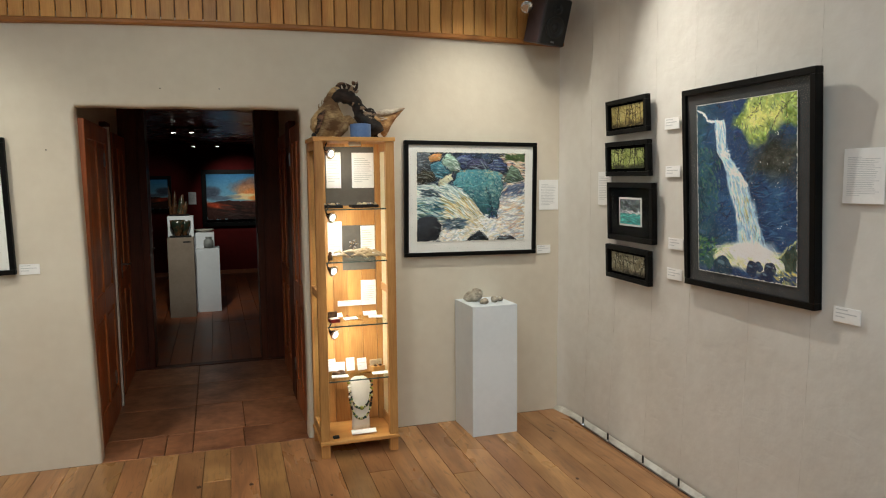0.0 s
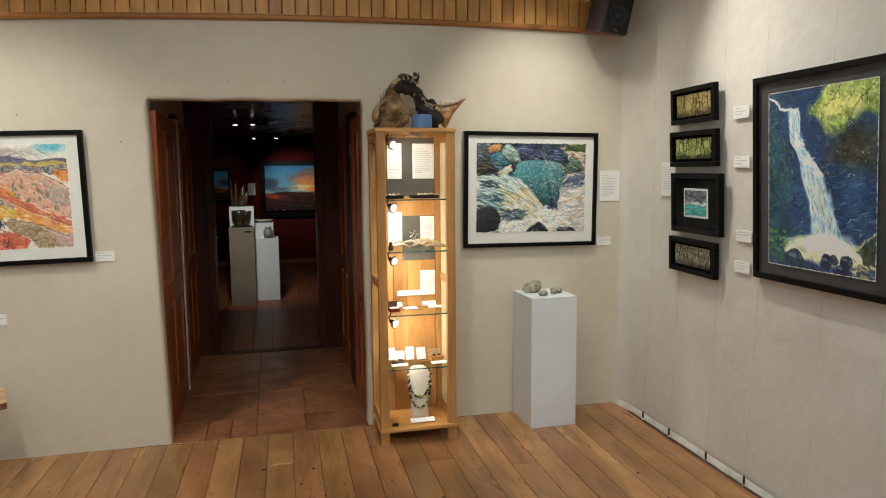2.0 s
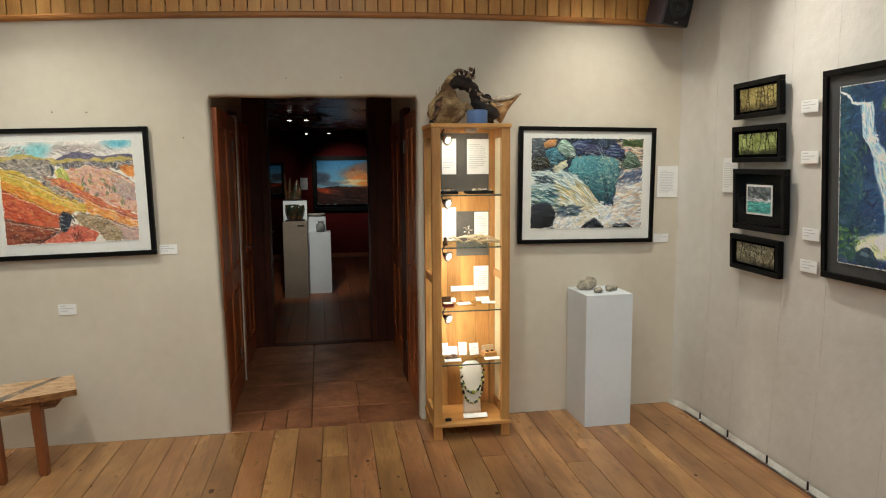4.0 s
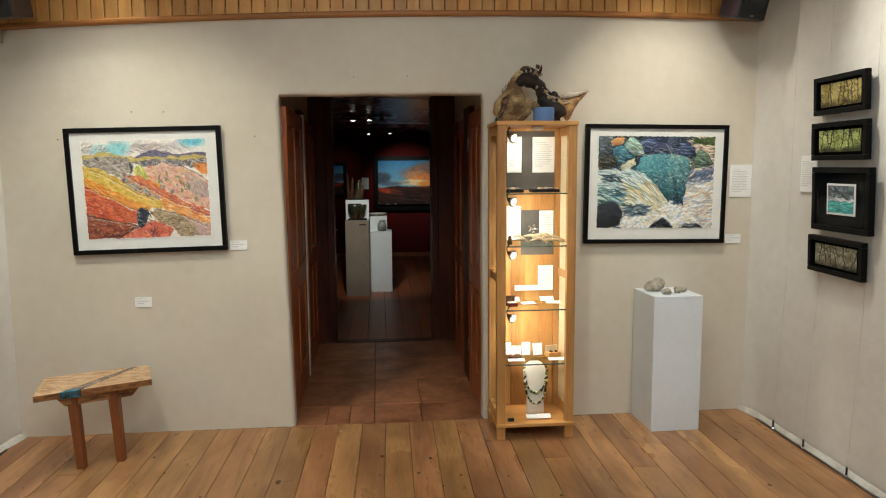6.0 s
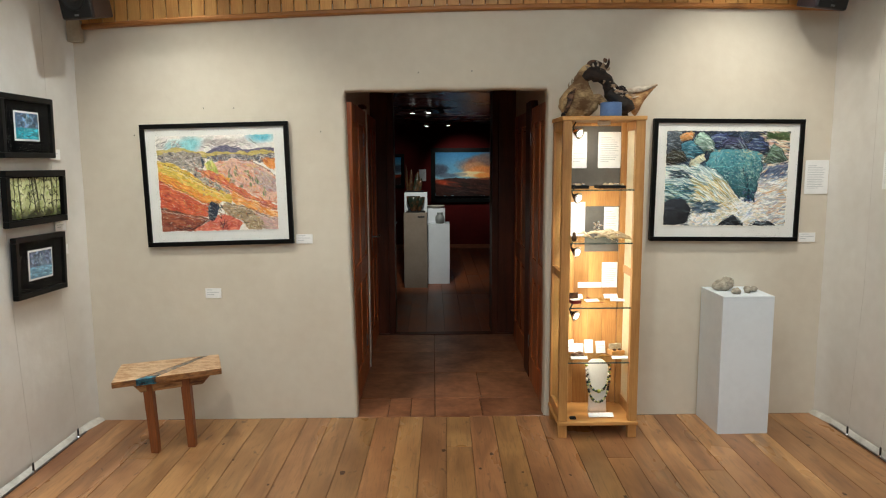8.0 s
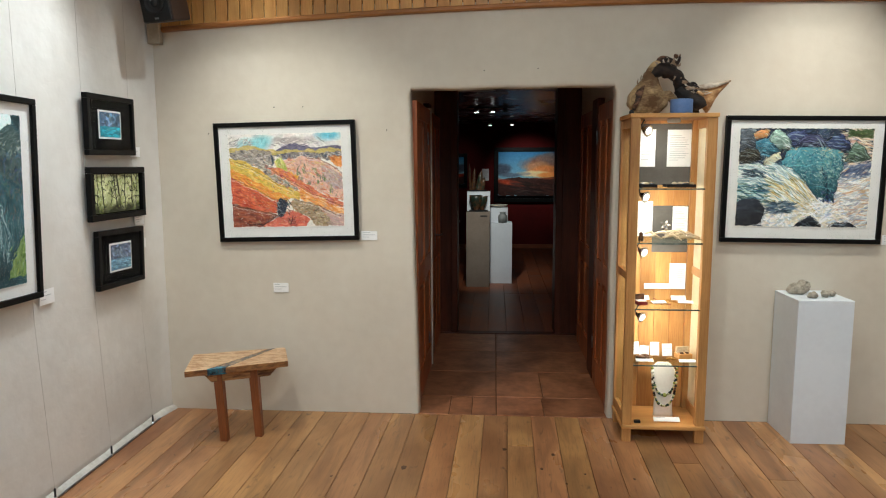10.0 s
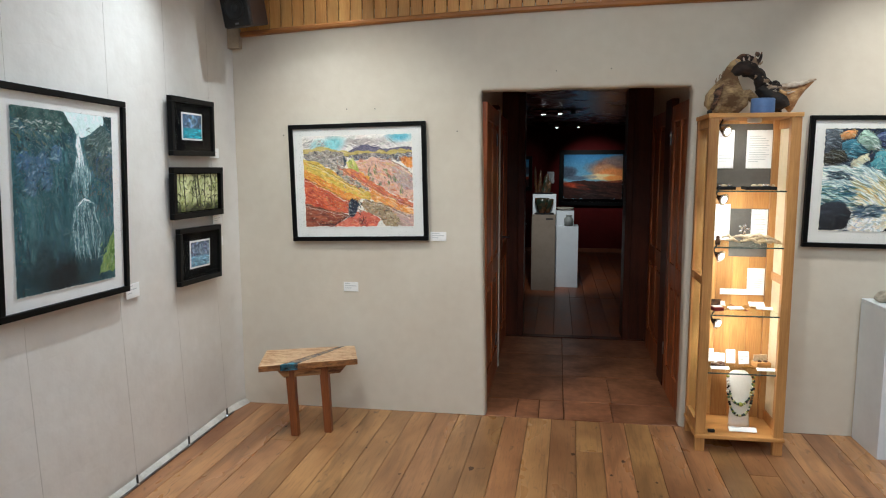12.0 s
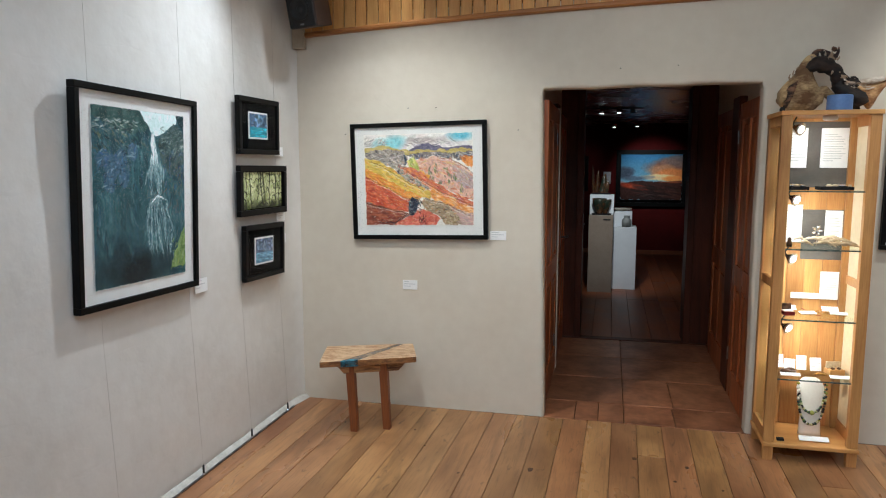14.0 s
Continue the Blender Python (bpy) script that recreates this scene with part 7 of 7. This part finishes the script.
loudspeaker(pose(2.752, -0.205, 2.632, 0, 0, 6) @ pose(0, 0, 0, 14, 5, 0), M_SPK, "dark grey loudspeaker tilted down in the corner", [(0, 0.09, 0), (0.03, 0.15, 0.0), (0.05, 0.20, 0.0)])
loudspeaker(pose(-1.468, -0.205, 2.585, 0, 0, -8) @ pose(0, 0, 0, 12, -3, 0), M_SPKBROWN, "brown-black loudspeaker tilted down in the corner", [(0, 0.09, 0), (-0.03, 0.15, 0.0), (-0.05, 0.20, 0.0)])
jb = thing("junction_box", "small beige cable box in the wall corner", "junction box", pose(-1.612, -0.028, 2.402))
part("box_body", box(-0.040, -0.026, -0.062, 0.040, 0.024, 0.062, 0.004), mat("beige_plastic", srgb(176, 162, 140), 0.5, other=srgb(160, 146, 124), scale=8), jb)
part("conduit", tube([(-0.02, 0, 0.062), (-0.02, 0, 0.20)], 0.010, 8), M_CLIP, jb, "dark cable conduit")


def chrome_lamp():
    t = thing("reflector_lamp", "chrome reflector lamp on a slim rail by the boarding", "spotlight", pose(0, 0, 0))
    part("rail", tube([(2.25, -0.20, 2.765), (2.64, -0.20, 2.755)], 0.006, 8), M_LEG, t, "slim bronze rail")
    part("hanger", tube([(2.40, -0.20, 2.76), (2.40, -0.20, ZC - 0.001)], 0.004, 8), M_STEEL, t, "thin hanger")
    bm = bm_lathe(bmesh.new(), [(0.012, 0.05), (0.016, 0.03), (0.030, 0.012), (0.040, 0.0), (0.036, -0.004)], 22)
    bm.transform(pose(2.600, -0.215, 2.708) @ look((0, 0, 0), (-0.3, -0.8, -0.5)))
    part("reflector", bm, M_CHROME, t, "chrome reflector", True)


chrome_lamp()


def spot_head(eye, target):
    """An assumed black spotlight head, out of view, behind a spot or fill light."""
    d = (Vector(target) - Vector(eye)).normalized()
    m = look(Vector(eye) - d * 0.03, target)
    t = thing("spotlight", "assumed black cylindrical ceiling spotlight, out of view", "spotlight", m, "ceiling spotlights")
    bm = bmesh.new()
    n = 20
    prof = [(0.030, 0.13), (0.042, 0.12), (0.045, 0.0), (0.042, 0.0), (0.040, 0.03), (0.004, 0.05)]
    rows = [[bm.verts.new((r * math.cos(2 * math.pi * i / n), r * math.sin(2 * math.pi * i / n), z)) for i in range(n)] for r, z in prof]
    for a, b in zip(rows, rows[1:]):
        for i in range(n):
            bm.faces.new((a[i], a[(i + 1) % n], b[(i + 1) % n], b[i]))
    part("shell", bm, M_CLIP, t, "", True)
    top = m.inverted() @ Vector((eye[0], eye[1], ZC if eye[1] < 0 else HC))
    part("stem", tube([(0, 0, 0.12), tuple(top)], 0.006, 8), M_CLIP, t)
    part("lamp_face", lathe([(0.034, 0.034), (0.034, 0.036)], 18), M_FACE, t, "bright lamp face")


M_FACE = glow("spot_lamp_face", (1.0, 0.95, 0.86, 1), 6.0)
for eye, target, watts, deg, colour in SPOTS:
    spot_head(eye, target)


def far_lamp(at, lit=True):
    t = thing("ceiling_lamp", "small spotlight under the far ceiling", "spotlight", pose(*at), "far spotlights")
    part("shell", lathe([(0.030, 0.0), (0.034, 0.004), (0.030, 0.045), (0.012, 0.055)], 16), M_CHROME if lit else M_CLIP, t, "", True)
    part("stem", tube([(0, 0, 0.05), (0, 0, HC - at[2])], 0.006, 6), M_CLIP, t)
    if lit:
        part("lamp_face", lathe([(0.026, -0.003), (0.026, -0.0005)], 16), M_FACE, t, "bright lamp face")


for at, lit in (((0.249, 4.42, 2.200), True), ((0.451, 4.42, 2.205), True), ((0.605, 4.42, 2.20), False), ((0.405, 6.95, 2.158), True), ((0.748, 6.95, 2.166), True)):
    far_lamp(at, lit)
solid("lamp_track", box(-0.30, -0.012, 0, 0.30, 0.012, 0.018, 0.002), M_CLIP, "black lamp track under the far ceiling", "lamp track", pose(0.42, 4.42, HC - 0.0185))

# ---- plinths and pots in the far room ----
M_GREYPLINTH = mat("grey_brown_plinth", srgb(150, 136, 122), 0.5, other=srgb(138, 124, 110), scale=4, fine=40)
M_GLAZE = mat("dark_green_glaze", srgb(40, 52, 42), 0.25, other=srgb(110, 74, 48), scale=9, fine=40, contrast=(0.42, 0.62))
M_POT = mat("grey_stoneware", srgb(150, 154, 152), 0.45, other=srgb(112, 116, 116), scale=9, fine=60)
M_PLATE = mat("pale_stoneware", srgb(220, 216, 204), 0.4, other=srgb(196, 190, 176), scale=9, fine=60)
g = thing("plinth", "tall grey-brown plinth with a small drawer pull", "plinth", pose(0.270, 4.66, 0), "far plinths")
part("body", box(-0.148, -0.16, 0, 0.148, 0.16, 0.965, 0.003), M_GREYPLINTH, g)
part("pull", box(0.03, -0.166, 0.905, 0.115, -0.1605, 0.922, 0.001), M_CLIP, g, "dark narrow pull")
plinth(pose(0.565, 4.93, 0), 0.145, 0.15, 0.80, "shorter white painted plinth in the far room", "far plinths")
solid("display_cube", box(-0.148, -0.002, 0, 0.148, 0.14, 0.25, 0.003), M_WHITE, "white box standing behind a dark bowl", "display box", pose(0.274, 4.66, 0.9652))
solid("display_cube", box(-0.118, -0.10, 0, 0.118, 0.10, 0.195, 0.003), M_WHITE, "white box under a pale plate", "display box", pose(0.535, 4.955, 0.8002))


def vessel(name, profile, m, material, label, cat):
    solid(name, lathe(profile, 28), material, label, cat, m, smooth=True)


vessel("bowl", [(0.030, 0.0), (0.034, 0.004), (0.055, 0.05), (0.080, 0.12), (0.088, 0.185), (0.084, 0.187), (0.070, 0.12), (0.03, 0.03)], pose(0.245, 4.565, 0.986), M_GLAZE, "dark green glazed bowl on a slab", "bowl")
vessel("bowl", [(0.025, 0.0), (0.028, 0.004), (0.045, 0.05), (0.066, 0.11), (0.074, 0.175), (0.070, 0.176), (0.058, 0.11), (0.02, 0.03)], pose(0.318, 4.60, 0.986), M_GLAZE, "smaller dark glazed bowl behind another", "bowl")
solid("slab", box(-0.12, -0.04, 0, 0.12, 0.04, 0.020, 0.002), M_TRAY, "thin black slab under two bowls", "slab", pose(0.275, 4.575, 0.9652))
vessel("jar", [(0.045, 0.0), (0.056, 0.006), (0.060, 0.05), (0.058, 0.095), (0.034, 0.115), (0.030, 0.125), (0.040, 0.135), (0.040, 0.142), (0.02, 0.144)], pose(0.585, 4.83, 0.8002), M_POT, "grey stoneware jar with a narrow neck", "jar")
vessel("plate", [(0.04, 0.0), (0.05, 0.004), (0.10, 0.018), (0.118, 0.034), (0.114, 0.036), (0.09, 0.022), (0.03, 0.010)], pose(0.535, 4.945, 0.9955), M_PLATE, "pale shallow plate on a white box", "plate")


def wing_sculpture():
    t = thing("sculpture", "dark bronze sculpture with upright wing shapes", "sculpture", pose(0.255, 4.745, 1.2154))
    ob_m = M_SHELL
    part("base", box(-0.11, -0.05, 0, 0.12, 0.05, 0.020, 0.002), M_TRAY, t)
    for x, h, lean, r in ((-0.085, 0.36, -0.01, 0.016), (-0.055, 0.30, 0.01, 0.022), (0.01, 0.26, 0.02, 0.040), (0.05, 0.18, 0.02, 0.030)):
        bm = bmesh.new()
        rough_limb(bm, [(x, 0, 0.018), (x + lean, 0, h * 0.4), (x + lean * 1.5, 0, h * 0.75), (x + lean * 2.2, 0, h)], [r, r * 1.1, r * 0.8, r * 0.15], 0.6, int(h * 100))
        part("wing", bm, ob_m if x < 0 else M_GLAZE, t, "", True)


wing_sculpture()


# ---- boards and tiles underfoot ----
planks()


def knots():
    """Dark filled knots in the boards."""
    rnd = random.Random(17)
    for x, y, s in ((0.002, -0.797, 0.020), (0.542, -0.525, 0.015), (0.812, -0.58, 0.014), (0.736, -0.763, 0.010), (0.851, -0.927, 0.008), (1.202, -0.85, 0.009), (1.424, -1.091, 0.012), (0.956, -0.812, 0.009), (2.639, -0.51, 0.011), (2.504, -1.094, 0.012), (-1.20, -0.38, 0.010), (-0.74, -0.40, 0.009), (-0.62, -0.62, 0.008), (-0.36, -0.92, 0.009)):
        bm = bmesh.new()
        n = 14
        ring = []
        for k in range(n):
            a = 2 * math.pi * k / n
            r = 0.75 * s * (1 + rnd.uniform(-0.25, 0.25))
            ring.append(bm.verts.new((r * math.cos(a), 1.7 * r * math.sin(a), 0.0)))
        bm.faces.new(ring)
        ob = part("knot", bm, M_KNOT, floor, "dark knot")
        ob.location = (x, y, 0.0012)


M_KNOT = mat("dark_knot", srgb(98, 64, 40), 0.5, other=srgb(58, 36, 24), scale=60, fine=140)
knots()
hall_tiles()
far_boards()
